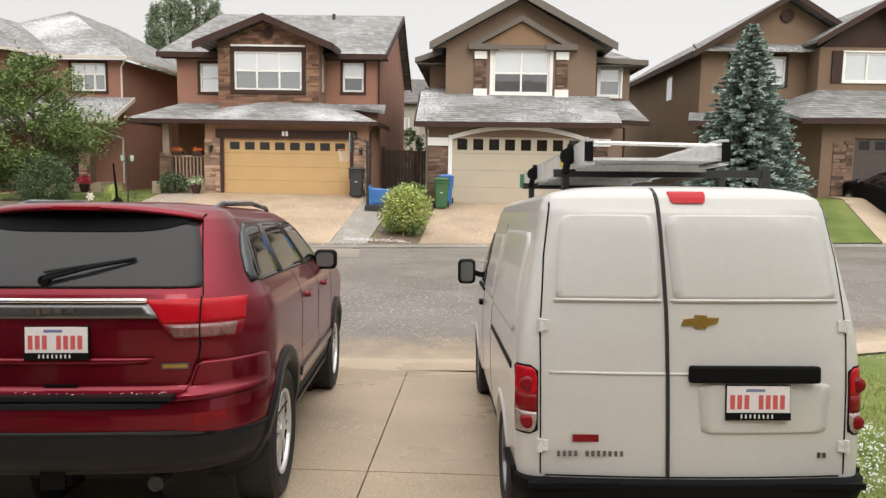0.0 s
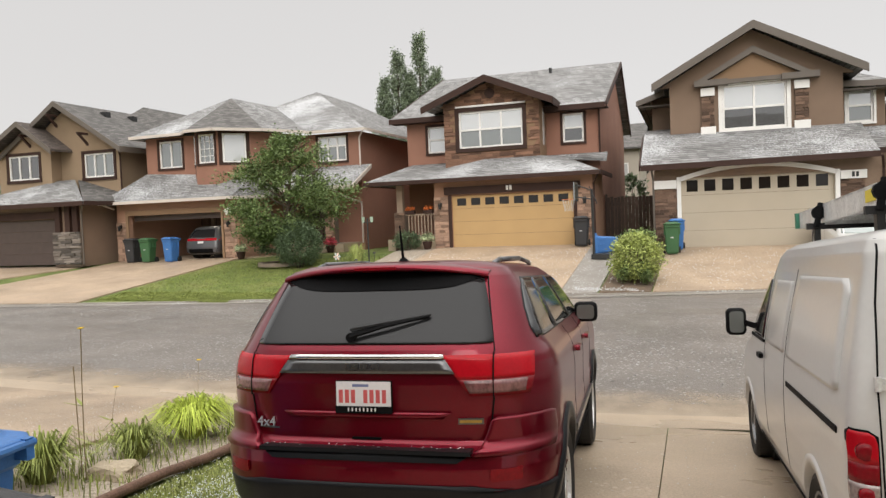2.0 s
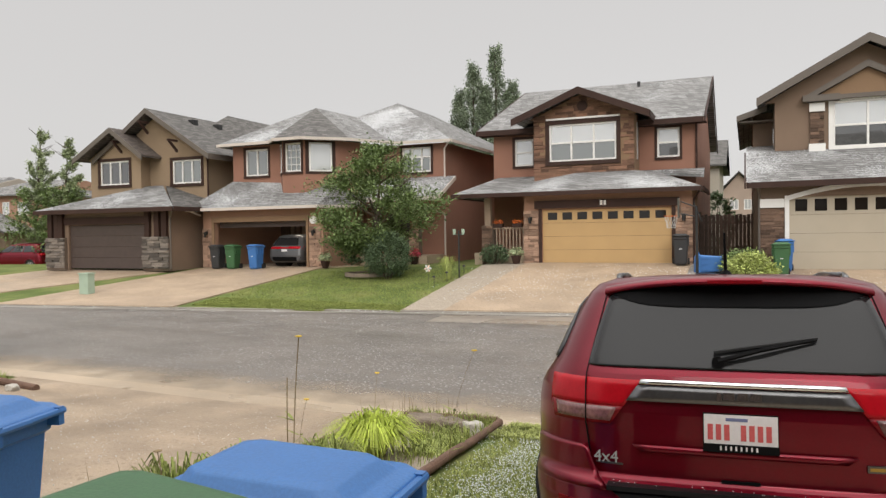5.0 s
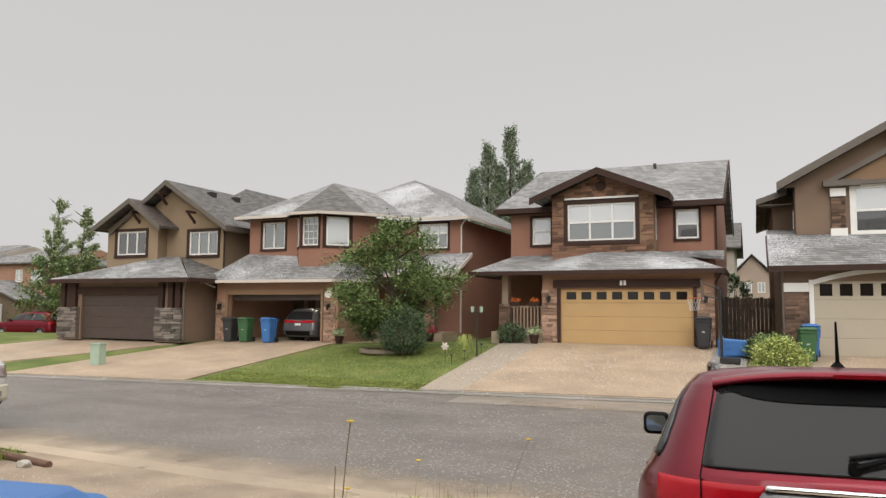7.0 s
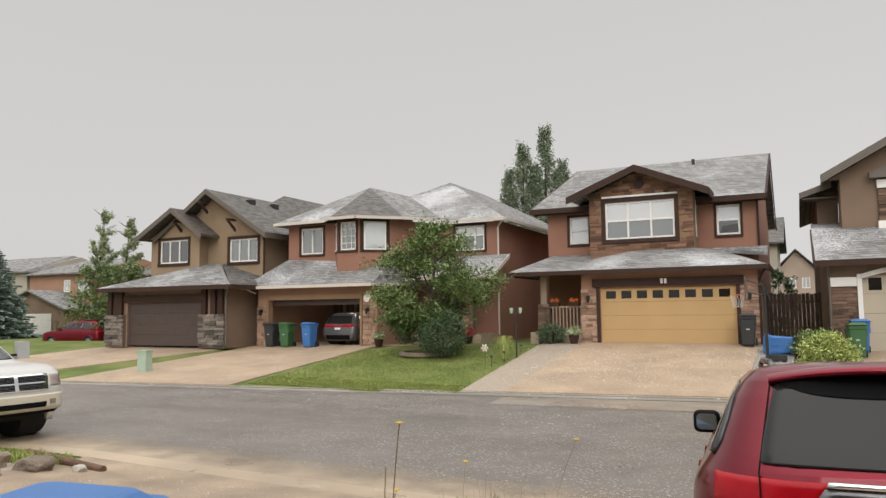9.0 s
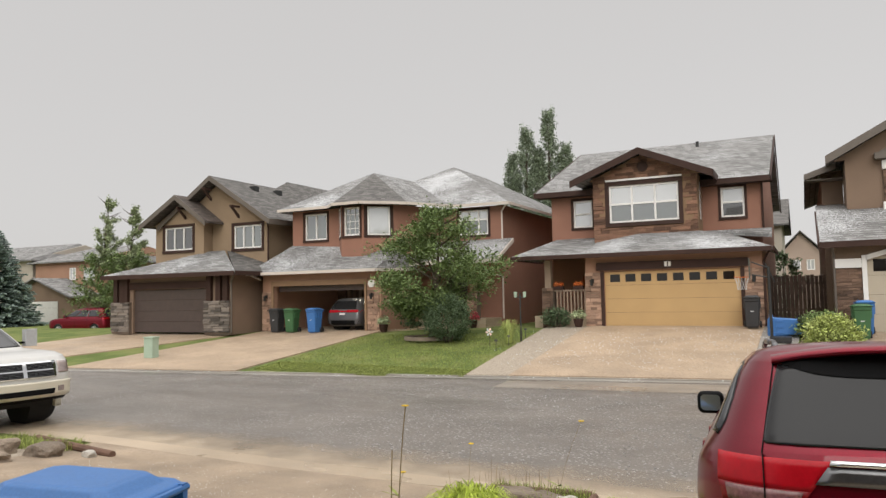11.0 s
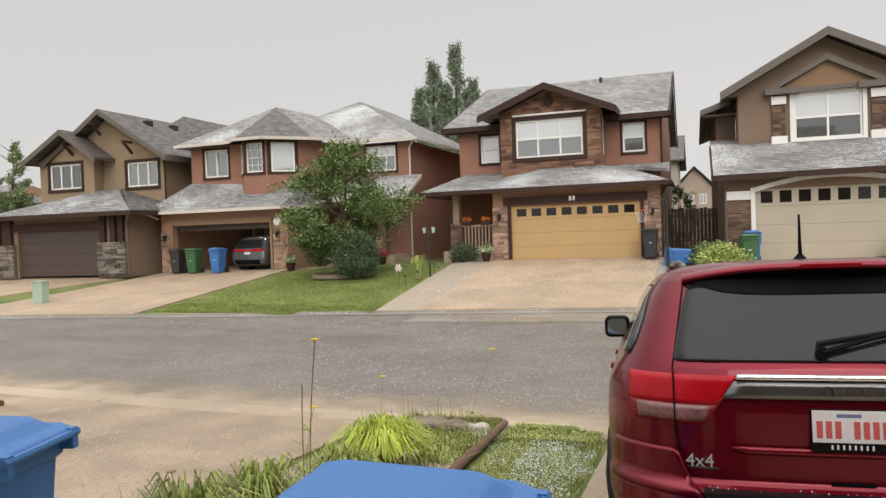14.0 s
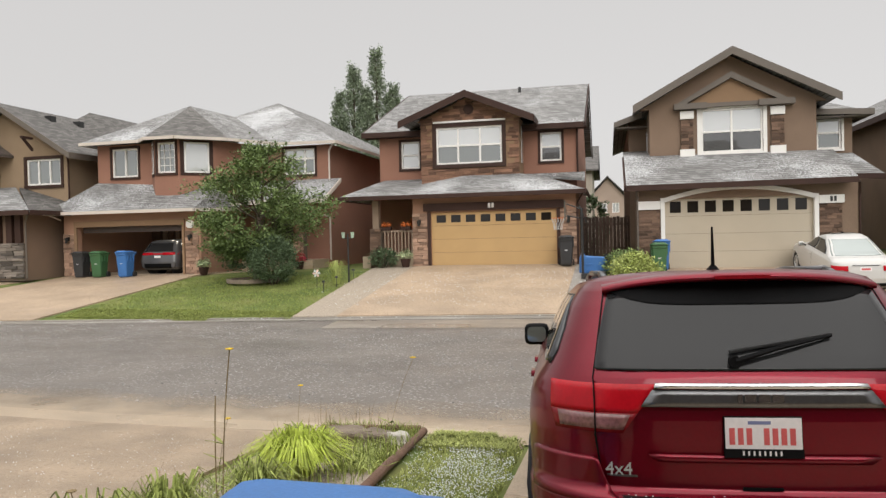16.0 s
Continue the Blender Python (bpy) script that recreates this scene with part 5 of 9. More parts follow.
def arch(body, y, z, r0, r1, sgn, off, n=22, a0=-12, a1=192):
    """A wheel-arch lip along the body side."""
    bm = bmesh.new()
    g = []
    for i in range(n + 1):
        a = radians(a0 + (a1 - a0) * i / n)
        g.append([(y + r * math.cos(a), max(0.28, z + r * math.sin(a))) for r in (r0, (r0 + r1) / 2, r1)])
    return body._skin(bm, g, lambda p: Vector((sgn * (body.side(*p) + off), p[0], p[1])), lambda p: Vector((sgn * (body.side(*p) - 0.10), p[0], p[1])))


def wheel_well(parent, y, z, r, x0, x1):
    bm = bmesh.new()
    lathe(bm, [(0, r), (x1 - x0, r)], 24, (x0, y, z))
    # near-black liner carries the shade inside the arch as colour
    part("wheel_well", bm, "shade_black", parent)


def bars_text(bm, x0, z0, h, pattern, y, cell, depth=0.004):
    """Plain bars that stand for characters: one bar for each mark in the pattern, a gap for each blank."""
    x = x0
    for ch in pattern:
        if ch != " ":
            box(bm, x, x + cell * 0.34, y - depth, y, z0, z0 + h)
        x += cell


def lettering(name, text, size, depth, material, parent):
    """Raised letters in the built-in font, lying in the xy plane."""
    cu = bpy.data.curves.new(name, "FONT")
    cu.body = text
    cu.size = size
    cu.extrude = depth
    tmp = bpy.data.objects.new(name, cu)
    me = bpy.data.meshes.new_from_object(tmp)
    bpy.data.objects.remove(tmp)
    bpy.data.curves.remove(cu)
    me.materials.append(M[material])
    ob = new(name, me)
    ob.parent = parent
    return ob


def bar_row(name, piece, parent, x0, z0, h, pattern, y, cell, depth, material):
    """A row of plain bars, each a part of its own."""
    row = thing(name, "", "")
    row.parent = parent
    for k, ch in enumerate(pattern):
        if ch != " ":
            x = x0 + k * cell
            part(piece, boxes((x, x + cell * 0.55, y - depth, y, z0, z0 + h)), material, row)
    return row


def number_plate(parent, cx, z0, y, tilt=0.0):
    p = thing("number_plate", "white plate with red character bars", "")
    del p["label"]
    p["label"] = "white number plate in a dark frame"
    p.parent = parent
    part("plate_frame", boxes((cx - 0.154, cx + 0.154, y - 0.004, y + 0.012, z0 - 0.01, z0 + 0.159)), "black_plastic", p)
    part("plate_face", boxes((cx - 0.15, cx + 0.15, y - 0.009, y - 0.004, z0 + 0.012, z0 + 0.155)), "plate_white", p)
    for k in range(8):
        if k != 3:
            x = cx - 0.135 + k * 0.034
            part("character", boxes((x, x + 0.022, y - 0.011, y - 0.009, z0 + 0.045, z0 + 0.113)), "plate_red", p)
    part("plate_heading", boxes((cx - 0.06, cx + 0.03, y - 0.010, y - 0.009, z0 + 0.128, z0 + 0.142)), "plate_blue", p)
    part("plate_holder", boxes((cx - 0.155, cx + 0.155, y - 0.012, y - 0.009, z0 - 0.008, z0 + 0.028)), "black_plastic", p)
    bm = bmesh.new()
    bars_text(bm, cx - 0.085, z0 + 0.002, 0.018, "IIIIIIII", y - 0.012, 0.021, 0.002)
    part("dealer_characters", bm, "plate_white", p)
    return p


def mirror(parent, body, sgn, y, z, w, h, d, body_mat, reach):
    m = thing("side_mirror", "", "")
    m.parent = parent
    x0 = body.side(y, z - 0.05)
    bm = bmesh.new()
    prism(bm, [(sgn * (x0 - 0.03), y - 0.04, z - 0.06), (sgn * (x0 - 0.03), y + 0.08, z - 0.06), (sgn * (x0 + reach), y + 0.05, z - 0.02), (sgn * (x0 + reach), y - 0.02, z - 0.02)], (0, 0, 0.05))
    part("mirror_arm", bm, "black_plastic", m)
    bm = bmesh.new()
    a, b = sgn * (x0 + reach - 0.02), sgn * (x0 + reach + w)
    box(bm, min(a, b), max(a, b), y - 0.01, y + d, z - h * 0.45, z + h * 0.55)
    bmesh.ops.bevel(bm, geom=bm.edges[:], offset=0.045, segments=4, affect="EDGES", profile=0.5)
    part("mirror_housing", bm, body_mat, m, smooth=True)
    bm = bmesh.new()
    box(bm, min(a, b) + 0.025, max(a, b) - 0.025, y - 0.014, y - 0.006, z - h * 0.45 + 0.025, z + h * 0.55 - 0.025)
    bmesh.ops.bevel(bm, geom=[e for e in bm.edges if abs(e.verts[0].co.y - e.verts[1].co.y) > 0.004], offset=0.03, segments=3, affect="EDGES", profile=0.5)
    # grey-green pane colour stands in for what the mirror reflects
    part("mirror_glass", bm, "pane_dim", m)


def suv():
    """The red sport utility vehicle parked on the drive, nose to the street."""
    root = thing("suv", "dark red wet sport utility vehicle parked on the concrete driveway", "car")
    B = Body([(0.24, 0.80, 0.30, 4.48, 0.34, 0.3), (0.36, 0.90, 0.12, 4.66, 0.42, 0.35), (0.48, 0.945, 0.04, 4.74, 0.46, 0.40), (0.62, 0.965, 0.005, 4.78, 0.47, 0.42),
              (0.72, 0.975, 0.0, 4.80, 0.47, 0.42), (0.785, 0.975, 0.015, 4.80, 0.46, 0.42), (0.81, 0.97, 0.06, 4.79, 0.46, 0.42), (0.84, 0.97, 0.10, 4.78, 0.46, 0.42), (1.05, 0.975, 0.08, 4.74, 0.47, 0.42),
              (1.13, 0.97, 0.075, 4.66, 0.47, 0.42), (1.18, 0.965, 0.08, 4.48, 0.47, 0.45), (1.22, 0.955, 0.085, 4.08, 0.46, 0.45), (1.26, 0.935, 0.09, 3.68, 0.45, 0.40), (1.30, 0.905, 0.105, 3.50, 0.43, 0.35),
              (1.36, 0.87, 0.14, 3.36, 0.40, 0.30), (1.48, 0.82, 0.225, 3.10, 0.36, 0.25), (1.60, 0.765, 0.31, 2.83, 0.32, 0.22), (1.68, 0.715, 0.37, 2.60, 0.28, 0.22), (1.725, 0.67, 0.42, 2.40, 0.26, 0.22), (1.755, 0.58, 0.50, 2.15, 0.22, 0.2), (1.775, 0.36, 0.75, 1.8, 0.12, 0.15)])
    wz, r = 0.385, 0.395
    wh = [(0.90, wz), (3.81, wz)]
    zs = [q[0] for q in B.rows]
    part("body", B.shell(0.52, 1.775, wh, 0.455, 0.025, extra=zs), "red_paint", root, smooth=True)
    # cladding band in the same near-black, painting the dark below the bumper
    part("lower_cladding", B.shell(0.40, 0.52, wh, 0.455, 0.03), "shade_black", root, smooth=True)
    # rear cladding swoops up at the corners
    rows = [(0.43, -0.86, 0.86), (0.46, -0.90, 0.90), (0.55, -0.93, 0.93), (0.60, -0.93, 0.93), (0.612, -0.74, 0.74), (0.638, -0.58, 0.58)]
    part("bumper_skirt", B.rear_patch(rows, 0.012, 0.03, 30), "cladding", root, smooth=True)
    for s in (-1, 1):
        part("corner_cladding", B.side_patch([(0.42, 0.26, 0.52), (0.50, 0.24, 0.50), (0.60, 0.26, 0.48)], s, 0.010, 0.03), "cladding", root, smooth=True)
        for y in (0.90, 3.81):
            part("wheel_arch", arch(B, y, wz, 0.43, 0.52, s, 0.018), "cladding", root, smooth=True)
        part("sill", B.side_patch([(0.30, 1.35, 3.36), (0.42, 1.35, 3.36)], s, 0.02, 0.04), "cladding", root)
        part("side_moulding", B.side_patch([(0.60, 1.50, 3.28), (0.66, 1.50, 3.28)], s, 0.02, 0.03), "dull_chrome", root)
        # side glass
        gl = [(1.345, 0.46, 3.26), (1.40, 0.46, 3.16), (1.50, 0.52, 2.94), (1.60, 0.62, 2.70), (1.655, 0.76, 2.52)]
        part("window_surround", B.side_patch([(z, a - 0.010, b + 0.012) for z, a, b in [(1.336, 0.46, 3.28)] + gl[1:-1] + [(1.664, 0.79, 2.49)]], s, 0.006, 0.02, 16), "cladding", root, smooth=True)
        for a, b in ((0.0, 0.24), (0.255, 0.60), (0.615, 1.0)):
            part("side_glass", B.side_patch([(z, y0 + (y1 - y0) * a, y0 + (y1 - y0) * b) for z, y0, y1 in gl], s, 0.012, 0.02, 8), "car_glass", root, smooth=True)
        for y in (1.75, 2.72):
            bm = B.side_patch([(1.12, y, y + 0.2), (1.155, y, y + 0.2)], s, 0.030, 0.03, 4)
            part("door_handle", bm, "red_paint", root, smooth=True)
        for y in (1.55, 2.42, 3.34):
            part("door_seam", B.side_patch([(0.5, y - 0.004, y + 0.004), (1.32, y - 0.004, y + 0.004)], s, 0.0015, 0.01, 2), "black_plastic", root)
        mirror(root, B, s, 2.80, 1.325, 0.175, 0.17, 0.12, "black_plastic", -0.02)
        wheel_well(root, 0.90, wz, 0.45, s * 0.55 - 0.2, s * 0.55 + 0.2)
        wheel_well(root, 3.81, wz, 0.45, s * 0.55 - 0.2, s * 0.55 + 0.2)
        for y in (0.90, 3.81):
            wheel(root, s * 0.965, y, wz, r, 0.25, s)
        bm = bmesh.new()
        pts = [(s * 0.57, 0.80, 1.745), (s * 0.58, 0.95, 1.772), (s * 0.59, 1.7, 1.79), (s * 0.59, 2.2, 1.765), (s * 0.57, 2.38, 1.72)]
        for p, q in zip(pts, pts[1:]):
            bar(bm, p, q, 0.017, 8)
        part("roof_rail", bm, "dull_chrome", root, smooth=True)
        # tail lamps
        lamp = thing("tail_lamp", "", "")
        lamp.parent = root
        outer, inner = s * 0.865, s * 0.405
        part("red_lens", B.rear_patch([(1.155, *sorted((outer, inner + s * 0.095))), (1.20, *sorted((outer, inner + s * 0.06))), (1.276, *sorted((s * 0.86, inner + s * 0.005)))], 0.012, 0.03, 14), "red_lens", lamp, smooth=True)
        part("dark_lens", B.rear_patch([(1.072, *sorted((s * 0.845, inner + s * 0.155))), (1.155, *sorted((outer, inner + s * 0.095)))], 0.012, 0.03, 14), "dark_red_lens", lamp, smooth=True)
        part("reverse_lens", B.rear_patch([(1.086, *sorted((s * 0.825, inner + s * 0.155))), (1.15, *sorted((s * 0.835, inner + s * 0.125)))], 0.016, 0.01, 10), "smoke_lens", lamp, smooth=True)
        part("lamp_seam", B.rear_patch([(1.06, *sorted((s * 0.673, s * 0.679))), (1.29, *sorted((s * 0.673, s * 0.679)))], 0.018, 0.01, 1), "black_plastic", lamp)
        part("gate_seam", B.rear_patch([(0.93, *sorted((s * 0.655, s * 0.662))), (1.06, *sorted((s * 0.672, s * 0.68)))], 0.002, 0.01, 1), "black_plastic", root)
        part("gate_seam", B.rear_patch([(1.29, *sorted((s * 0.676, s * 0.681))), (1.69, *sorted((s * 0.597, s * 0.602)))], 0.002, 0.01, 1), "black_plastic", root)
        part("bumper_reflector", B.rear_patch([(0.658, *sorted((s * 0.67, s * 0.805))), (0.672, *sorted((s * 0.66, s * 0.81))), (0.72, *sorted((s * 0.665, s * 0.81)))], 0.010, 0.02, 4), "dark_red_lens", root)
        # pillow of the bumper that rises at each side of the gate
        part("bumper_shoulder", B.rear_patch([(0.79, *sorted((s * 0.57, s * 0.955))), (0.82, *sorted((s * 0.61, s * 0.955))), (0.88, *sorted((s * 0.64, s * 0.955))), (0.95, *sorted((s * 0.665, s * 0.95))), (0.962, *sorted((s * 0.69, s * 0.93)))], 0.045, 0.07, 14), "red_paint", root, smooth=True)
    # rear glass, spoiler, wiper
    part("rear_glass", B.rear_patch([(1.332, -0.662, 0.662), (1.342, -0.668, 0.668), (1.45, -0.645, 0.645), (1.55, -0.62, 0.62), (1.665, -0.585, 0.585)], 0.008, 0.012, 24), "tint_glass", root, smooth=True)
    bm = bmesh.new()
    n = 24
    rows = []
    for y, z, t in ((0.30, 1.732, 0.0), (0.29, 1.748, 0.0), (0.34, 1.77, 0.0), (0.60, 1.785, 0.0), (0.75, 1.775, 0.0)):
        row = []
        for i in range(n + 1):
            u = -1 + 2 * i / n
            row.append(bm.verts.new((u * 0.61, y + 0.12 * abs(u) ** 2.5, z - 0.015 - 0.05 * abs(u) ** 2.6)))
        rows.append(row)
    under = []
    for i in range(n + 1):
        u = -1 + 2 * i / n
        under.append(bm.verts.new((u * 0.60, 0.40 + 0.08 * u * u, 1.71 - 0.045 * abs(u) ** 2.6)))
    rows.insert(0, under)
    for a, b in zip(rows, rows[1:]):
        for i in range(n):
            bm.faces.new((a[i], a[i + 1], b[i + 1], b[i]))
    part("spoiler", bm, "red_paint", root, smooth=True)
    bm = bmesh.new()
    n = 24
    top, low = [], []
    for i in range(n + 1):
        u = -1 + 2 * i / n
        zl = 1.612 + 0.07 * abs(u) ** 5
        zt = 1.715 - 0.04 * u * u
        top.append(bm.verts.new((u * 0.585, B.rear(u * 0.6, zt) - 0.03, zt)))
        low.append(bm.verts.new((u * 0.59, B.rear(u * 0.6, zl) - 0.016, zl)))
    for i in range(n):
        bm.faces.new((low[i], low[i + 1], top[i + 1], top[i]))
    part("spoiler_shadow_panel", bm, "black_plastic", root, "gloss black lip under the spoiler")
    part("stop_lamp", boxes((-0.12, 0.12, 0.283, 0.30, 1.722, 1.738)), "dark_red_lens", root)
    wp = thing("rear_wiper", "", "")
    wp.parent = root
    y = B.rear(0, 1.42)
    bm = bmesh.new()
    bar(bm, (-0.085, B.rear(0, 1.37) - 0.04, 1.368), (-0.085, B.rear(0, 1.37) + 0.02, 1.368), 0.026, 10)
    bar(bm, (-0.085, B.rear(0, 1.37) - 0.035, 1.372), (0.10, B.rear(0, 1.42) - 0.04, 1.425), (0.013, 0.010), 6)
    bar(bm, (0.10, B.rear(0, 1.42) - 0.04, 1.425), (0.33, B.rear(0.3, 1.47) - 0.025, 1.472), (0.011, 0.006), 6)
    part("wiper_arm", bm, "black_plastic", wp)
    bm = bmesh.new()
    bar(bm, (-0.10, B.rear(0, 1.40) - 0.02, 1.408), (0.335, B.rear(0.3, 1.475) - 0.02, 1.478), (0.008, 0.005), 5)
    part("wiper_blade", bm, "rubber", wp)
    # chrome bar, plate, badges
    part("chrome_strip", B.rear_patch([(1.262, -0.43, 0.43), (1.282, -0.42, 0.42)], 0.026, 0.04, 16), "chrome", root, smooth=True)
    part("tailgate_bar", B.rear_patch([(1.185, -0.485, 0.485), (1.255, -0.435, 0.435)], 0.02, 0.03, 16), "dull_chrome", root, smooth=True)
    bm = bmesh.new()
    yb = B.rear(0, 1.22) - 0.022
    for i, (cx, w) in enumerate(((-0.085, 0.02), (-0.045, 0.045), (0.01, 0.045), (0.065, 0.045))):
        box(bm, cx - w / 2, cx + w / 2, yb - 0.006, yb, 1.208 if i else 1.203, 1.24)
    part("maker_badge", bm, "chrome", root)
    number_plate(root, 0.0, 0.99, B.rear(0, 1.09) - 0.012)
    part("gate_crease", B.rear_patch([(0.955, -0.42, 0.42), (0.985, -0.46, 0.46)], 0.022, 0.04, 14), "red_paint", root, smooth=True)
    badge = lettering("model_badge", "4x4", 0.076, 0.004, "alloy", root)
    badge.matrix_basis = Matrix.Translation((-0.638, B.rear(-0.57, 0.915) - 0.004, 0.894)) @ pose(0, 0, 0, 90, 0, -5)
    part("badge_underline", B.rear_patch([(0.884, -0.63, -0.505), (0.892, -0.63, -0.505)], 0.006, 0.01, 4), "dull_chrome", root)
    part("trim_badge", B.rear_patch([(0.928, 0.495, 0.622), (0.958, 0.495, 0.622)], 0.010, 0.02, 4), "dull_chrome", root)
    part("trim_badge_face", B.rear_patch([(0.936, 0.503, 0.614), (0.950, 0.503, 0.614)], 0.013, 0.02, 4), "gold", root)
    bm = boxes((-0.08, 0.08, B.rear(0, 0.85) - 0.010, B.rear(0, 0.85), 0.840, 0.852))
    part("gate_release", bm, "black_plastic", root)
    part("bumper_step", boxes((-0.57, 0.57, 0.0, 0.14, 0.79, 0.812)), "cladding", root)
    part("step_face", B.rear_patch([(0.752, -0.50, 0.50), (0.80, -0.575, 0.575)], 0.012, 0.03, 16), "cladding", root)
    rng = random.Random(5)
    bm = bmesh.new()
    for i in range(60):
        x, yy = rng.uniform(-0.55, 0.55), rng.uniform(0.03, 0.11)
        s = rng.uniform(0.002, 0.0038)
        bmesh.ops.create_icosphere(bm, subdivisions=1, radius=s, matrix=Matrix.Translation((x, yy, 0.815 + s * 0.8)))
    tagged(part("hail_on_step", bm, "hail", root), kind="stuff")
    bm = bmesh.new()
    bar(bm, (-0.01, 0.84, 1.79), (-0.015, 0.80, 2.00), (0.010, 0.005), 6)
    bar(bm, (-0.01, 0.85, 1.765), (-0.01, 0.84, 1.80), (0.045, 0.014), 8)
    part("antenna", bm, "black_plastic", root)
    bm = boxes((-0.30, 0.30, 0.22, 0.30, 0.36, 0.42), (-0.045, 0.045, 0.10, 0.5, 0.34, 0.42), (-0.10, 0.02, 0.08, 0.12, 0.33, 0.43))
    part("tow_hitch", bm, "black_plastic", root)
    bm = bmesh.new()
    bar(bm, (0.45, 0.12, 0.34), (0.45, 0.5, 0.34), 0.04, 10)
    part("exhaust_tip", bm, "metal_dark", root)
    # shade under the floor is put into this block's colour
    part("underbody", boxes((-0.7, 0.7, 0.5, 4.3, 0.24, 0.36)), "shade_black", root)
    # nose
    for s in (-1, 1):
        part("head_lamp", B.front_patch([(0.92, *sorted((s * 0.55, s * 0.85))), (1.05, *sorted((s * 0.55, s * 0.85)))], 0.01, 0.02, 6), "clear_lens", root)
    part("windscreen", B.front_patch([(1.36, -0.68, 0.68), (1.5, -0.62, 0.62), (1.66, -0.55, 0.55)], 0.01, 0.02, 12), "car_glass", root, smooth=True)
    return root


def van():
    root = thing("van", "white wet cargo van with roof rack parked on the driveway", "van")
    B = Body([(0.20, 0.72, 0.14, 4.55, 0.10, 0.3), (0.30, 0.80, 0.06, 4.66, 0.10, 0.35), (0.42, 0.835, 0.03, 4.72, 0.09, 0.4), (0.52, 0.845, 0.03, 4.74, 0.09, 0.4), (0.70, 0.855, 0.03, 4.74, 0.10, 0.42), (0.90, 0.855, 0.03, 4.70, 0.10, 0.45),
              (1.00, 0.85, 0.035, 4.55, 0.10, 0.45), (1.08, 0.845, 0.04, 4.15, 0.10, 0.4), (1.16, 0.835, 0.045, 3.95, 0.10, 0.35), (1.30, 0.815, 0.06, 3.72, 0.11, 0.3), (1.50, 0.775, 0.085, 3.40, 0.12, 0.25), (1.68, 0.735, 0.115, 3.12, 0.12, 0.22),
              (1.78, 0.722, 0.14, 2.95, 0.12, 0.2), (1.835, 0.70, 0.165, 2.80, 0.12, 0.2), (1.868, 0.655, 0.20, 2.65, 0.12, 0.2), (1.892, 0.55, 0.26, 2.50, 0.12, 0.2), (1.908, 0.36, 0.42, 2.2, 0.10, 0.15)])
    wz, r = 0.31, 0.318
    wh = [(0.93, wz), (3.86, wz)]
    zs = [q[0] for q in B.rows]
    part("body", B.shell(0.30, 1.908, wh, 0.375, 0.025, extra=zs), "white_paint", root, smooth=True)
    part("bumper", B.rear_patch([(0.22, -0.74, 0.74), (0.30, -0.82, 0.82), (0.40, -0.855, 0.855), (0.47, -0.86, 0.86), (0.485, -0.85, 0.85)], 0.06, 0.10, 30), "black_plastic", root, smooth=True)
    part("bumper_shelf", boxes((-0.80, 0.80, -0.02, 0.08, 0.455, 0.482)), "black_plastic", root)
    for s in (-1, 1):
        part("bumper_end", B.side_patch([(0.24, 0.16, 0.56), (0.40, 0.16, 0.55), (0.50, 0.16, 0.48)], s, 0.03, 0.06), "black_plastic", root, smooth=True)
        for y in (0.93, 3.86):
            part("wheel_arch", arch(B, y, wz, 0.345, 0.40, s, 0.012), "white_paint", root, smooth=True)
            wheel_well(root, y, wz, 0.37, s * 0.5 - 0.2, s * 0.5 + 0.2)
            wheel(root, s * 0.835, y, wz, r, 0.19, s, 9, "dull_chrome")
        part("sill", B.side_patch([(0.24, 1.35, 3.45), (0.32, 1.35, 3.45)], s, 0.01, 0.03), "black_plastic", root)
        # door rail, panel recess and seams
        part("slide_rail", B.side_patch([(0.955, 0.35, 1.75), (0.985, 0.35, 1.75)], s, 0.006, 0.02, 8), "black_plastic", root)
        part("side_panel", B.side_patch([(1.14, 0.42, 1.75), (1.16, 0.36, 1.78), (1.60, 0.42, 1.76), (1.66, 0.50, 1.72)], s, 0.010, 0.02, 12), "white_paint", root, smooth=True)
        part("blank_window", B.side_patch([(1.15, 1.92, 2.70), (1.62, 1.92, 2.62)], s, 0.008, 0.02, 8), "white_paint", root, smooth=True)
        part("door_glass", B.side_patch([(1.16, 2.86, 3.70), (1.40, 2.84, 3.42), (1.62, 2.84, 3.10)], s, 0.008, 0.02, 8), "car_glass", root, smooth=True)
        part("door_frame", B.side_patch([(1.13, 2.80, 3.80), (1.15, 2.80, 3.78)], s, 0.012, 0.02, 6), "black_plastic", root)
        for y in (1.85, 2.78):
            part("door_seam", B.side_patch([(0.4, y - 0.004, y + 0.004), (1.7, y - 0.004, y + 0.004)], s, 0.0015, 0.01, 1), "black_plastic", root)
        part("door_handle", B.side_patch([(1.0, 2.85, 3.02), (1.035, 2.85, 3.02)], s, 0.03, 0.03, 4), "black_plastic", root)
        mirror(root, B, s, 3.62, 1.22, 0.15, 0.24, 0.13, "black_plastic", 0.09)
        # tail lamps
        lamp = thing("tail_lamp", "", "")
        lamp.parent = root
        def lens(rows, off=0.012):
            return B.rear_patch([(z, *sorted((s * a, s * b))) for z, a, b in rows], off, 0.03, 8)
        part("red_lens", lens([(0.885, 0.757, 0.853), (0.97, 0.757, 0.852), (1.0, 0.765, 0.850), (1.015, 0.785, 0.845)]), "red_lens", lamp, smooth=True)
        part("turn_lens", lens([(0.80, 0.757, 0.854), (0.885, 0.757, 0.853)]), "dark_red_lens", lamp, smooth=True)
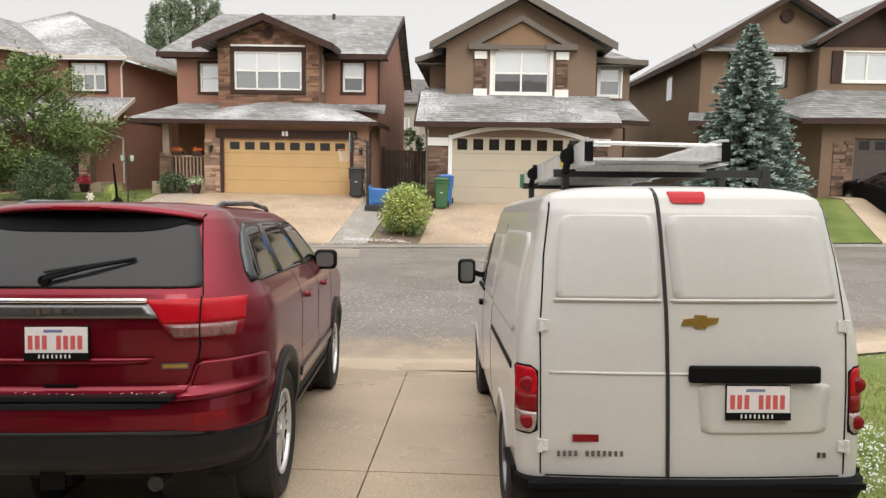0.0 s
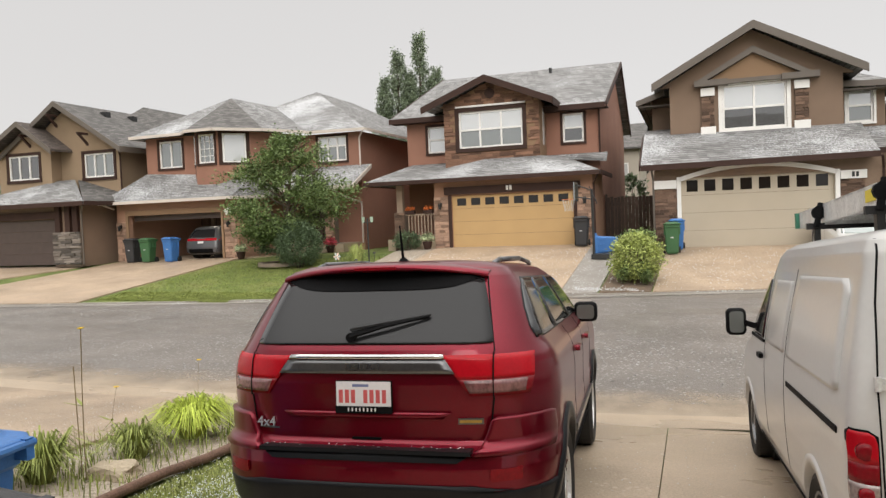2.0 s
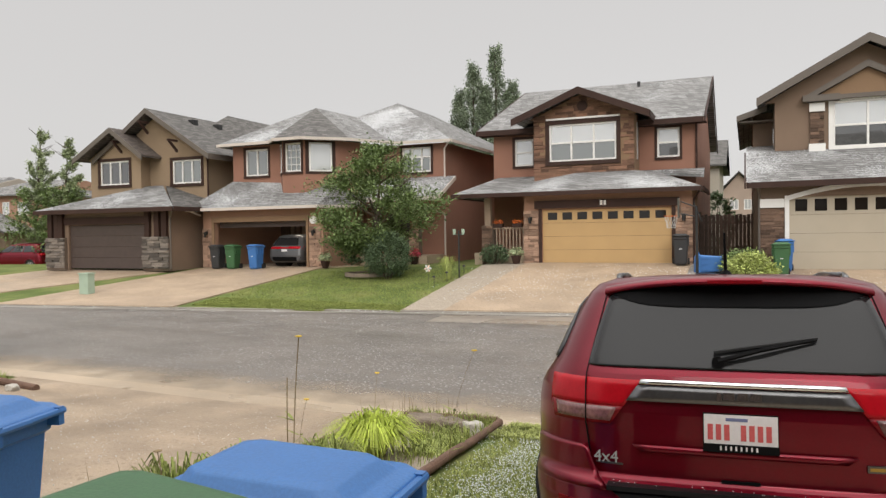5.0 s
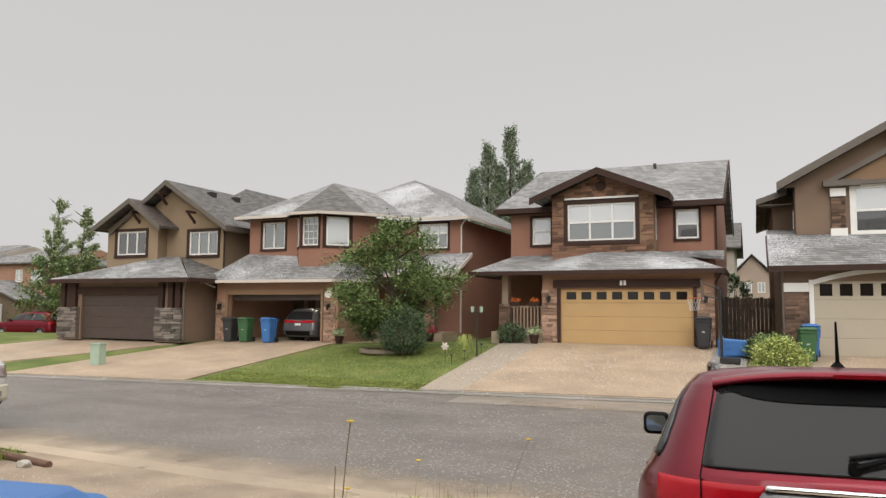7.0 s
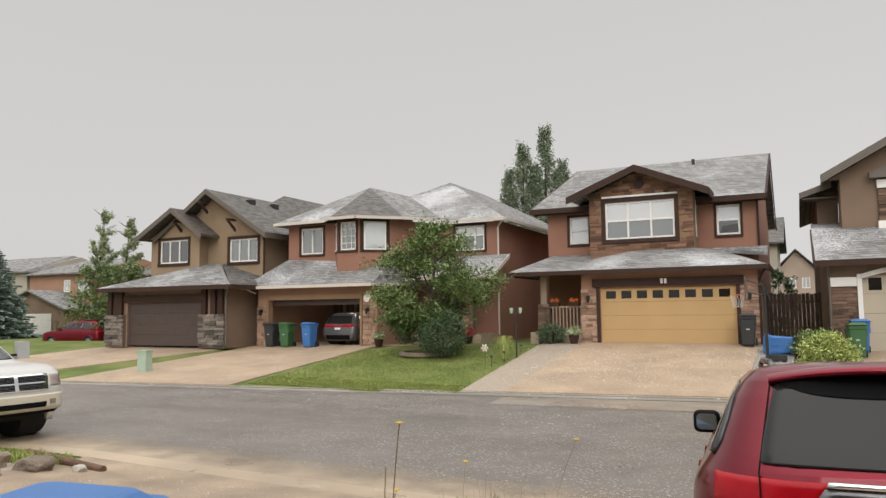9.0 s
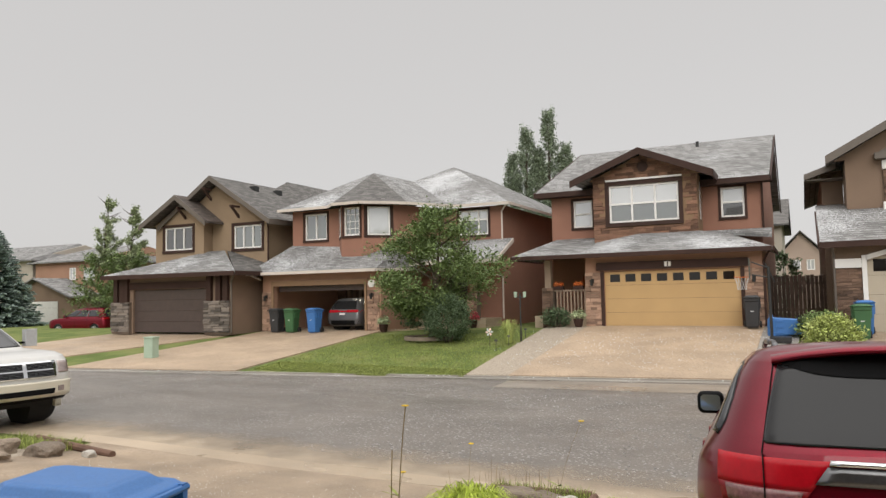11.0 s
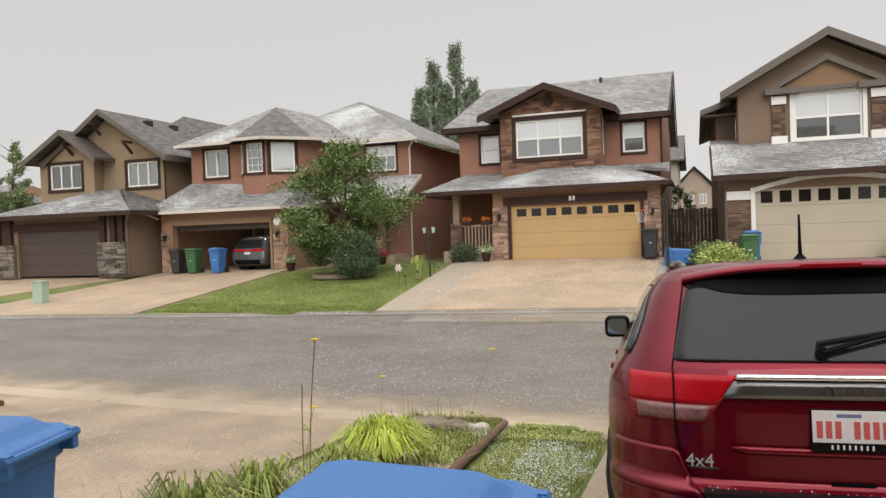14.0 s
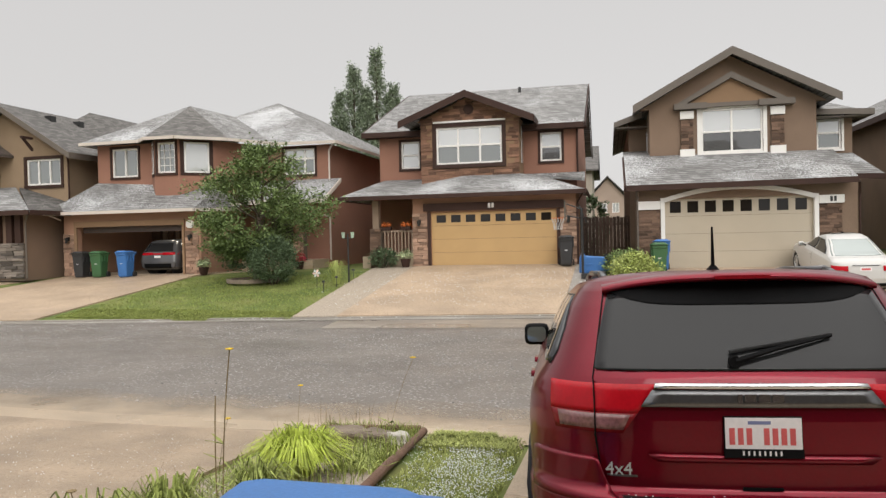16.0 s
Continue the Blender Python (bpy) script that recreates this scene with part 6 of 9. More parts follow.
        part("reverse_lens", lens([(0.70, 0.785, 0.850), (0.715, 0.768, 0.853), (0.75, 0.758, 0.854), (0.80, 0.757, 0.854)]), "clear_lens", lamp, smooth=True)
        bm = bmesh.new()
        lathe(bm, [(-0.012, 0.012), (-0.010, 0.032), (0.02, 0.036)], 16, (s * 0.80, B.rear(0.80, 0.75) - 0.012, 0.752), "y")
        part("round_lamp", bm, "dark_red_lens", lamp, smooth=True)
        bm = bmesh.new()
        lathe(bm, [(-0.010, 0.012), (-0.008, 0.036), (0.02, 0.04)], 16, (s * 0.80, B.rear(0.80, 0.93) - 0.012, 0.935), "y")
        part("round_lamp", bm, "dark_red_lens", lamp, smooth=True)
        part("lamp_surround", lens([(0.69, 0.785, 0.850), (0.71, 0.75, 0.853), (1.0, 0.75, 0.852), (1.025, 0.785, 0.845)], 0.004), "black_plastic", lamp)
        for z in (0.64, 1.22):
            hx = s * 0.742
            hg = bmesh.new()
            bar(hg, (hx, B.rear(hx, z) - 0.015, z - 0.03), (hx, B.rear(hx, z) - 0.015, z + 0.03), 0.014, 8)
            box(hg, min(hx, hx - s * 0.04), max(hx, hx - s * 0.04), B.rear(hx, z) - 0.018, B.rear(hx, z) + 0.005, z - 0.025, z + 0.025)
            part("door_hinge", hg, "aluminium", root)
        part("door_gap", B.rear_patch([(0.50, *sorted((s * 0.732, s * 0.739))), (1.20, *sorted((s * 0.738, s * 0.745))), (1.55, *sorted((s * 0.715, s * 0.722))), (1.84, *sorted((s * 0.675, s * 0.682)))], 0.002, 0.01, 1), "black_plastic", root)
    part("door_gap", B.rear_patch([(0.49, -0.713, 0.713), (0.497, -0.713, 0.713)], 0.002, 0.01, 20), "black_plastic", root)
    # centre seal between the doors, slightly off the middle
    part("centre_seal", B.rear_patch([(0.49, -0.138, -0.121), (1.30, -0.150, -0.133), (1.89, -0.178, -0.161)], 0.008, 0.02, 2), "rubber", root)
    # raised frames round the blanked rear windows
    for a, b, t0, t1 in ((-0.665, -0.175, -0.632, -0.195), (-0.105, 0.69, -0.125, 0.645)):
        part("rear_panel", B.rear_patch([(1.35, a + 0.02, b - 0.02), (1.365, a, b), (1.70, t0 - 0.01, t1 + 0.01), (1.745, t0 + 0.01, t1 - 0.01), (1.755, t0 + 0.05, t1 - 0.05)], 0.008, 0.02, 14), "white_paint", root, smooth=True)
        part("panel_lip", B.rear_patch([(1.335, a - 0.012, b + 0.012), (1.35, a - 0.012, b + 0.012)], 0.010, 0.02, 14), "white_paint", root, smooth=True)
    part("body_crease", B.rear_patch([(0.985, -0.70, 0.06), (1.0, -0.70, 0.06)], 0.003, 0.02, 10), "white_paint", root, smooth=True)
    part("high_stop_lamp", B.rear_patch([(1.812, -0.085, 0.055), (1.82, -0.098, 0.068), (1.862, -0.108, 0.078), (1.872, -0.105, 0.075)], 0.010, 0.03, 8), "red_lens", root)
    hb = thing("handle_bar", "", "")
    hb.parent = root
    yy = B.rear(0.3, 1.0)
    bm = bmesh.new()
    box(bm, -0.037, 0.59, yy - 0.035, yy, 0.953, 1.036)
    bmesh.ops.bevel(bm, geom=bm.edges[:], offset=0.012, segments=2, affect="EDGES", profile=0.5)
    part("handle_moulding", bm, "black_plastic", hb)
    # plate recess
    part("plate_recess", B.rear_patch([(0.705, 0.07, 0.60), (0.72, 0.03, 0.64), (0.93, 0.01, 0.66), (0.945, 0.04, 0.64)], 0.004, 0.02, 10), "white_paint", root, smooth=True)
    number_plate(root, 0.294, 0.785, B.rear(0.3, 0.85) - 0.012)
    bm = bmesh.new()
    yb = B.rear(0.08, 1.245) - 0.012
    prism(bm, [(x - 0.07, yb, z) for x, z in ((0.0, 1.225), (0.065, 1.225), (0.065, 1.21), (0.12, 1.21), (0.12, 1.225), (0.17, 1.235), (0.18, 1.262), (0.12, 1.262), (0.12, 1.275), (0.065, 1.275), (0.065, 1.262), (0.012, 1.255))], (0, 0.012, 0))
    part("maker_badge", bm, "gold", root)
    bar_row("model_badge", "letter", root, -0.66, 0.592, 0.026, "IIII IIIIIII", B.rear(-0.5, 0.6) - 0.004, 0.0275, 0.006, "dull_chrome")
    bar_row("trim_badge", "letter", root, 0.60, 0.585, 0.026, "II", B.rear(0.65, 0.6) - 0.006, 0.026, 0.005, "dull_chrome")
    st = boxes((-0.585, -0.46, B.rear(-0.5, 0.66) - 0.006, B.rear(-0.5, 0.66), 0.662, 0.696))
    part("red_sticker", st, "dark_red_lens", root)
    part("windscreen", B.front_patch([(1.14, -0.72, 0.72), (1.4, -0.68, 0.68), (1.74, -0.6, 0.6)], 0.01, 0.02, 12), "car_glass", root, smooth=True)
    # near-black block paints the shade beneath the van
    part("underbody", boxes((-0.65, 0.65, 0.4, 4.2, 0.17, 0.26)), "shade_black", root)
    return root, B


def roof_rack():
    """Black steel bars and posts that stand on the van's roof."""
    rk = thing("roof_rack", "black steel roof rack bars with upright end posts", "roof rack")
    z = 1.985
    for y in (0.95, 2.55):
        cb = thing("crossbar", "", "")
        cb.parent = rk
        part("beam", boxes((-0.50, 0.77, y - 0.02, y + 0.02, z, z + 0.045)), "metal_dark", cb)
        for x in (-0.43, 0.50):
            part("foot", boxes((x - 0.02, x + 0.02, y - 0.03, y + 0.03, 1.84, z)), "metal_dark", cb)
        part("end_post", boxes((0.74, 0.785, y - 0.03, y + 0.03, z - 0.06, z + 0.07)), "metal_dark", cb)
        bm = bmesh.new()
        bar(bm, (-0.44, y - 0.05, z + 0.02), (-0.40, y - 0.02, z + 0.19), 0.022, 6)
        lathe(bm, [(-0.02, 0.05), (0.02, 0.05)], 10, (-0.42, y - 0.04, z + 0.12), "y")
        part("clamp", bm, "black_plastic", cb)
    return rk


def work_platform():
    """Aluminium work platform lying lengthwise on the rack."""
    wp = thing("work_platform", "wet silver aluminium work platform on the roof rack", "platform")
    z, y0, y1 = 2.035, 0.55, 3.45
    for x, s in ((-0.36, 1), (0.42, -1)):
        rail = part("rail", boxes((min(x, x + s * 0.008), max(x, x + s * 0.008), y0, y1, z, z + 0.13), (min(x, x + s * 0.05), max(x, x + s * 0.05), y0, y1, z - 0.004, z + 0.006), (min(x, x + s * 0.05), max(x, x + s * 0.05), y0, y1, z + 0.124, z + 0.134)), "aluminium", wp)
        part("end_cap", boxes((min(x - 0.006, x + s * 0.04), max(x + 0.006, x + s * 0.04), y0 - 0.012, y0 - 0.002, z + 0.012, z + 0.118)), "black_plastic", wp)
        part("far_cap", boxes((x - 0.03, x + 0.03, y1, y1 + 0.05, z, z + 0.13)), "bin_green_cap", wp)
    part("deck", boxes((-0.35, 0.41, y0 + 0.03, y1 - 0.02, z + 0.02, z + 0.035)), "aluminium", wp)
    for i in range(5):
        y = y0 + 0.3 + i * 0.55
        part("rung", boxes((-0.35, 0.41, y, y + 0.04, z - 0.02, z + 0.018)), "aluminium", wp)
    bm = bmesh.new()
    bar(bm, (-0.33, y0 + 0.02, z + 0.115), (0.39, y0 + 0.02, z + 0.10), 0.012, 6)
    part("end_bar", bm, "aluminium", wp)
    part("warning_label", boxes((-0.366, -0.362, 1.15, 1.35, z + 0.04, z + 0.11)), "yellow_label", wp)
    return wp


M["bin_green_cap"] = mat("bin_green_cap", (0.05, 0.22, 0.14), 0.5, var=0.1)
SLOPE = -math.degrees(math.atan(0.078))


def parked(ob, x, y, z, heading, slope=SLOPE, roll=0.0):
    ob.matrix_world = Matrix.Translation((x, y, z)) @ pose(0, 0, 0, slope, 0, 0) @ pose(0, 0, 0, 0, 0, heading) @ pose(0, 0, 0, 0, roll, 0)


s = suv()
parked(s, -1.95, 3.66, near_z(-2, 3.66) + 0.012, 4.3, SLOPE, -0.8)
v, vb = van()
VX, VY, VH = 1.152, 3.70, 2.2
parked(v, VX, VY, near_z(1, 3.7) + 0.012, VH, SLOPE, -0.8)
rk = roof_rack()
parked(rk, VX - 0.05, VY, near_z(1, 3.7) + 0.012, VH, SLOPE, -0.8)
parked(work_platform(), VX - 0.08, VY, near_z(1, 3.7) + 0.012, VH, SLOPE, -0.8)


# ---- unseen near house, added behind the viewer to darken reflections ----
def unseen_house():
    h = thing("near_house", "unseen stucco house behind the viewer, added to darken reflections", "house")
    bm = bmesh.new()
    wall_y(bm, -3.6, 2.6, 0.5, 3.6, -1.25, -0.25, [(-3.0, 2.0, 0.5, 3.0)])
    box(bm, -8, 8, -3.4, -3.2, 0.3, 7.2)
    box(bm, -3.6, -3.35, -3.2, -1.5, 0.5, 3.6)
    box(bm, 2.35, 2.6, -3.2, -1.5, 0.5, 3.6)
    # brown front and door chosen so the parked cars mirror something dark
    part("wall", bm, "brown_stucco", h)
    garage_door(h, -3.0, 2.0, 0.75, 3.0, -1.45, "door_brown", 0)
    bm = bmesh.new()
    slab(bm, [(-4.1, -0.75, 3.75), (3.1, -0.75, 3.75), (3.1, -3.3, 4.9), (-4.1, -3.3, 4.9)], 0.15)
    part("garage_roof", bm, "roof_grey", h)
    bm = bmesh.new()
    slab(bm, [(-8.5, -2.8, 7.0), (8.5, -2.8, 7.0), (8.5, -8, 10.0), (-8.5, -8, 10.0)], 0.15)
    slab(bm, [(-8.5, -13.2, 7.0), (8.5, -13.2, 7.0), (8.5, -8, 10.0), (-8.5, -8, 10.0)], 0.15)
    part("roof", bm, "roof_grey", h)
    for x in (-6.2, 3.6):
        window(h, x, x + 2.2, 4.9, 6.3, -3.42, 2, 1)
    bm = boxes((-8, -7.8, -13, -3.4, 0.3, 7.2), (7.8, 8, -13, -3.4, 0.3, 7.2), (-8, 8, -13.2, -13, 0.3, 7.2))
    part("side_wall", bm, "tan_stucco", h)


unseen_house()

# ---- wheelie bins ----
M["bin_blue"] = mat("bin_blue", (0.045, 0.16, 0.42), 0.42, var=0.12, scale=3, fine=80, bump=0.1)
M["bin_green"] = mat("bin_green", (0.045, 0.125, 0.05), 0.45, var=0.12, scale=3, fine=80, bump=0.1)
M["bin_black"] = mat("bin_black", (0.035, 0.035, 0.037), 0.5, var=0.15, scale=3, fine=80, bump=0.1)
M["logo_white"] = mat("logo_white", (0.6, 0.62, 0.62), 0.6, var=0.05)


def bin_cart(color, label, h=1.07, group="wheeled bins"):
    """A wheeled waste cart: tapered tub, ribbed collar, domed lid, handle, wheels. Handle towards +x."""
    b = thing("wheelie_bin", label, "bin", group=group)
    bm = bmesh.new()
    rows = []
    for z, lx, ly in ((0.03, 0.22, 0.18), (0.10, 0.25, 0.205), (h * 0.80, 0.315, 0.25), (h * 0.82, 0.345, 0.262), (h * 0.90, 0.355, 0.268)):
        rows.append([bm.verts.new((x, y, z)) for x, y in ((-lx, -ly * 0.85), (-lx * 0.85, -ly), (lx * 0.85, -ly), (lx, -ly * 0.85), (lx, ly * 0.85), (lx * 0.85, ly), (-lx * 0.85, ly), (-lx, ly * 0.85))])
    for a, c in zip(rows, rows[1:]):
        for i in range(8):
            j = (i + 1) % 8
            bm.faces.new((a[i], a[j], c[j], c[i]))
    bm.faces.new(rows[0][::-1])
    bm.faces.new(rows[-1])
    for s in (-1, 1):
        for x in (-0.2, 0.0, 0.2):
            box(bm, x - 0.02, x + 0.02, min(s * 0.225, s * 0.272), max(s * 0.225, s * 0.272), h * 0.60, h * 0.82)
    part("tub", bm, color, b)
    bm = bmesh.new()
    rows = []
    for z, lx, ly, dx in ((h * 0.90, 0.39, 0.285, 0.0), (h * 0.922, 0.40, 0.295, 0.0), (h * 0.932, 0.385, 0.28, 0.0), (h * 0.940, 0.33, 0.235, -0.01), (h * 0.975, 0.29, 0.195, -0.03), (h * 0.983, 0.25, 0.16, -0.03)):
        k = 0.8
        rows.append([bm.verts.new((x + dx, y, z - 0.03 * x)) for x, y in ((-lx, -ly * k), (-lx * k, -ly), (lx * k, -ly), (lx, -ly * k), (lx, ly * k), (lx * k, ly), (-lx * k, ly), (-lx, ly * k))])
    for a, c in zip(rows, rows[1:]):
        for i in range(8):
            j = (i + 1) % 8
            bm.faces.new((a[i], a[j], c[j], c[i]))
    bm.faces.new(rows[0][::-1])
    bm.faces.new(rows[-1])
    bmesh.ops.bevel(bm, geom=bm.edges[:], offset=0.008, segments=2, affect="EDGES", profile=0.5)
    part("lid", bm, color, b, smooth=False)
    bm = bmesh.new()
    bar(bm, (0.41, -0.24, h * 0.90), (0.41, 0.24, h * 0.90), 0.018, 8)
    for s in (-0.21, 0.21):
        box(bm, 0.33, 0.42, s - 0.02, s + 0.02, h * 0.84, h * 0.92)
    part("handle", bm, color, b)
    for s in (-1, 1):
        bm = bmesh.new()
        lathe(bm, [(-0.03, 0.09), (-0.03, 0.125), (0.03, 0.125), (0.03, 0.09)], 20, (0.24, s * 0.25, 0.125), "y")
        part("wheel", bm, "rubber", b)
    bm = boxes((-0.29, -0.278, -0.05, 0.05, h * 0.5, h * 0.6))
    part("logo_patch", bm, "logo_white", b)
    return b


blue = bin_cart("bin_blue", "wet blue plastic wheeled bin with closed lid", 1.13)
green = bin_cart("bin_green", "wet green plastic wheeled bin with closed lid", 1.13)
black = bin_cart("bin_black", "wet black plastic wheeled bin with closed lid", 1.13)


def put(ob, x, y, z, turn, first=False):
    m = pose(x, y, z, 0, 0, turn)
    if first:
        ob.matrix_world = m @ Matrix.Diagonal((0.94, 1, 1, 1))
        return ob
    return copy_thing(ob, m)


put(blue, -3.36, 2.45, near_z(-3, 2.45), 3, True)
put(green, -3.44, 1.87, near_z(-3, 1.87), -6, True)
put(black, -2.46, 1.70, near_z(-3, 1.70), 82, True)
put(blue, -5.49, 2.74, near_z(-5, 2.74), 14)
put(black, -4.1, 27.4, far_z(-4.1, 27.4), 92)
put(green, -0.92, 26.6, far_z(-0.9, 26.6), 92)
put(blue, -0.78, 27.35, far_z(-0.9, 27.3), 92)
put(black, -24.3, 27.2, far_z(-24.3, 27.2), 90)
put(green, -23.45, 27.2, far_z(-23.4, 27.2), 95)
put(blue, -22.2, 27.2, far_z(-22.2, 27.2), 88)
lying = copy_thing(blue, pose(-2.5, 26.6, far_z(-2.9, 26.6) + 0.30, 0, -90, 6) @ pose(0, 0, 0, 0, 0, 0))
lying["label"] = "blue plastic wheeled bin lying on its side"

# ---- plants ----
M["leaf"] = mat("leaf", (0.15, 0.208, 0.072), 0.6, var=0.2, scale=1.5, island=0.45, spec=0.3)
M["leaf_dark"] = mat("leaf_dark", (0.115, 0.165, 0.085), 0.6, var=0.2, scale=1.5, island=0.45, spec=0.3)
M["leaf_lime"] = mat("leaf_lime", (0.42, 0.50, 0.075), 0.6, var=0.2, scale=2, island=0.4, spec=0.3)
M["leaf_yellow"] = mat("leaf_yellow", (0.36, 0.41, 0.125), 0.6, var=0.2, scale=2, island=0.45, spec=0.3)
# poplar leaves paled towards grey: rain haze is mixed into the colour
M["leaf_hazed"] = mat("leaf_hazed", (0.24, 0.29, 0.19), 0.6, var=0.2, scale=1.5, island=0.45, spec=0.3)
M["leaf_pale"] = mat("leaf_pale", (0.32, 0.37, 0.21), 0.6, var=0.2, scale=1.5, island=0.45, spec=0.3)
M["needle"] = mat("needle", (0.29, 0.36, 0.32), 0.7, var=0.2, scale=2, island=0.4, spec=0.2)
M["grass_blade"] = mat("grass_blade", (0.26, 0.30, 0.085), 0.7, var=0.2, scale=2, island=0.5, spec=0.2)
M["verge_blade"] = mat("verge_blade", (0.33, 0.36, 0.12), 0.7, var=0.2, scale=2, island=0.5, spec=0.2)
M["dry_stem"] = mat("dry_stem", (0.22, 0.16, 0.08), 0.8, var=0.2, scale=5, island=0.3)
M["bark"] = mat("bark", (0.10, 0.075, 0.055), 0.9, var=0.3, scale=8, bump=0.6)
M["petal_yellow"] = mat("petal_yellow", (0.75, 0.50, 0.02), 0.6, var=0.15, island=0.2)
M["petal_red"] = mat("petal_red", (0.60, 0.06, 0.10), 0.6, var=0.2, island=0.3)
M["petal_pale"] = mat("petal_pale", (0.75, 0.55, 0.48), 0.6, var=0.2, island=0.3)
M["petal_orange"] = mat("petal_orange", (0.65, 0.16, 0.03), 0.6, var=0.2, island=0.3)
M["rock"] = mat("rock", (0.21, 0.165, 0.125), 0.9, var=0.3, scale=5, fine=40, bump=0.6, island=0.3)
M["rock_tan"] = mat("rock_tan", (0.40, 0.33, 0.235), 0.9, var=0.2, scale=5, fine=40, bump=0.5)
M["rock_pale"] = mat("rock_pale", (0.48, 0.45, 0.40), 0.9, var=0.2, scale=5, fine=40, bump=0.5)
M["log"] = mat("log", (0.15, 0.085, 0.058), 0.85, var=0.35, scale=6, fine=50, bump=0.5)


def leaves_mesh(clumps, n, size, rng, stretch=1.0, up=0.0):
    """Small folded leaves scattered through clumps of (centre, radius), densest near each clump's skin."""
    verts, faces = [], []
    tot = sum(r ** 2 for _, r in clumps)
    for c, r in clumps:
        for _ in range(max(4, int(n * r * r / tot))):
            d = Vector((rng.gauss(0, 1), rng.gauss(0, 1), rng.gauss(0, 1) + up))
            d.normalize()
            p = Vector(c) + Vector((d.x, d.y, d.z * stretch)) * r * rng.uniform(0.45, 1.08)
            a = Vector((rng.gauss(0, 1), rng.gauss(0, 1), rng.gauss(0, 0.6)))
            a.normalize()
            b = a.cross(d)
            if b.length < 1e-3:
                continue
            b.normalize()
            s = size * rng.uniform(0.6, 1.3)
            k = len(verts)
            nrm = a.cross(b) * s * 0.18
            verts += [p - a * s, p + b * s * 0.5 + nrm, p + a * s, p - b * s * 0.5 + nrm]
            faces += [(k, k + 1, k + 2), (k, k + 2, k + 3)]
    me = bpy.data.meshes.new("crown")
    me.from_pydata([tuple(v) for v in verts], [], faces)
    return me


def crown_part(name, clumps, n, size, seed, material, parent, stretch=1.0):
    me = leaves_mesh(clumps, n, size, random.Random(seed), stretch)
    me.materials.append(M[material])
    ob = new(name, me)
    ob.parent = parent
    return ob


def shrub(label, x, y, z, rx, ry, rz, n, size, material, seed, name="shrub", under=None):
    s = thing(name, label, "shrub")
    rng = random.Random(seed)
    tw = []
    for i in range(n // 16):
        a, u = rng.uniform(0, 6.283), rng.uniform(-0.9, 1)
        q = math.sqrt(max(0, 1 - u * u)) * rng.uniform(0.55, 0.92)
        tw.append((Vector((x + rx * q * math.cos(a), y + ry * q * math.sin(a), z + rz * (0.46 + 0.42 * u))), Vector((math.cos(a) * q, math.sin(a) * q, 0.3 + 0.6 * max(0, u))), rng.uniform(0.08, 0.24) * rx * 1.3))
    sprays("foliage", tw, 16, size, seed, material, s)
    bm = bmesh.new()
    for i in range(7):
        a = rng.uniform(0, 6.283)
        bar(bm, (x + 0.08 * math.cos(a), y + 0.08 * math.sin(a), z - 0.05), (x + rx * 0.6 * math.cos(a), y + ry * 0.6 * math.sin(a), z + rz * 0.7), (0.025, 0.01), 5)
    part("stems", bm, "bark", s)
    if under:
        crown_part("lower_foliage", [((x + rng.uniform(-rx, rx) * 0.7, y + rng.uniform(-ry, 0.2) * 0.7, z + rz * rng.uniform(0.1, 0.35)), rx * 0.3) for _ in range(10)], n // 4, size, seed + 1, under, s)
    return s


def limbs(bm, base, top, n, rng, reach, r0):
    """Trunk with bent limbs that end in the crown."""
    base, top = Vector(base), Vector(top)
    k = 6
    pts = [base + (top - base) * i / k + Vector((rng.uniform(-0.06, 0.06), rng.uniform(-0.06, 0.06), 0)) * (i > 0) for i in range(k + 1)]
    for i in range(k):
        bar(bm, pts[i], pts[i + 1], (r0 * (1 - i / (k + 1)), r0 * (1 - (i + 1) / (k + 1))), 8)
    for i in range(n):
        t = rng.uniform(0.25, 0.95)
        p = base + (top - base) * t
        a = rng.uniform(0, 6.283)
        l = reach * rng.uniform(0.5, 1) * (1.1 - 0.6 * t)
        q = p + Vector((math.cos(a) * l, math.sin(a) * l, l * rng.uniform(0.4, 0.8)))
        mid = p + (q - p) * 0.5 + Vector((0, 0, -0.05 * l))
        bar(bm, p, mid, (r0 * 0.4, r0 * 0.28), 5)
        bar(bm, mid, q, (r0 * 0.28, r0 * 0.1), 5)


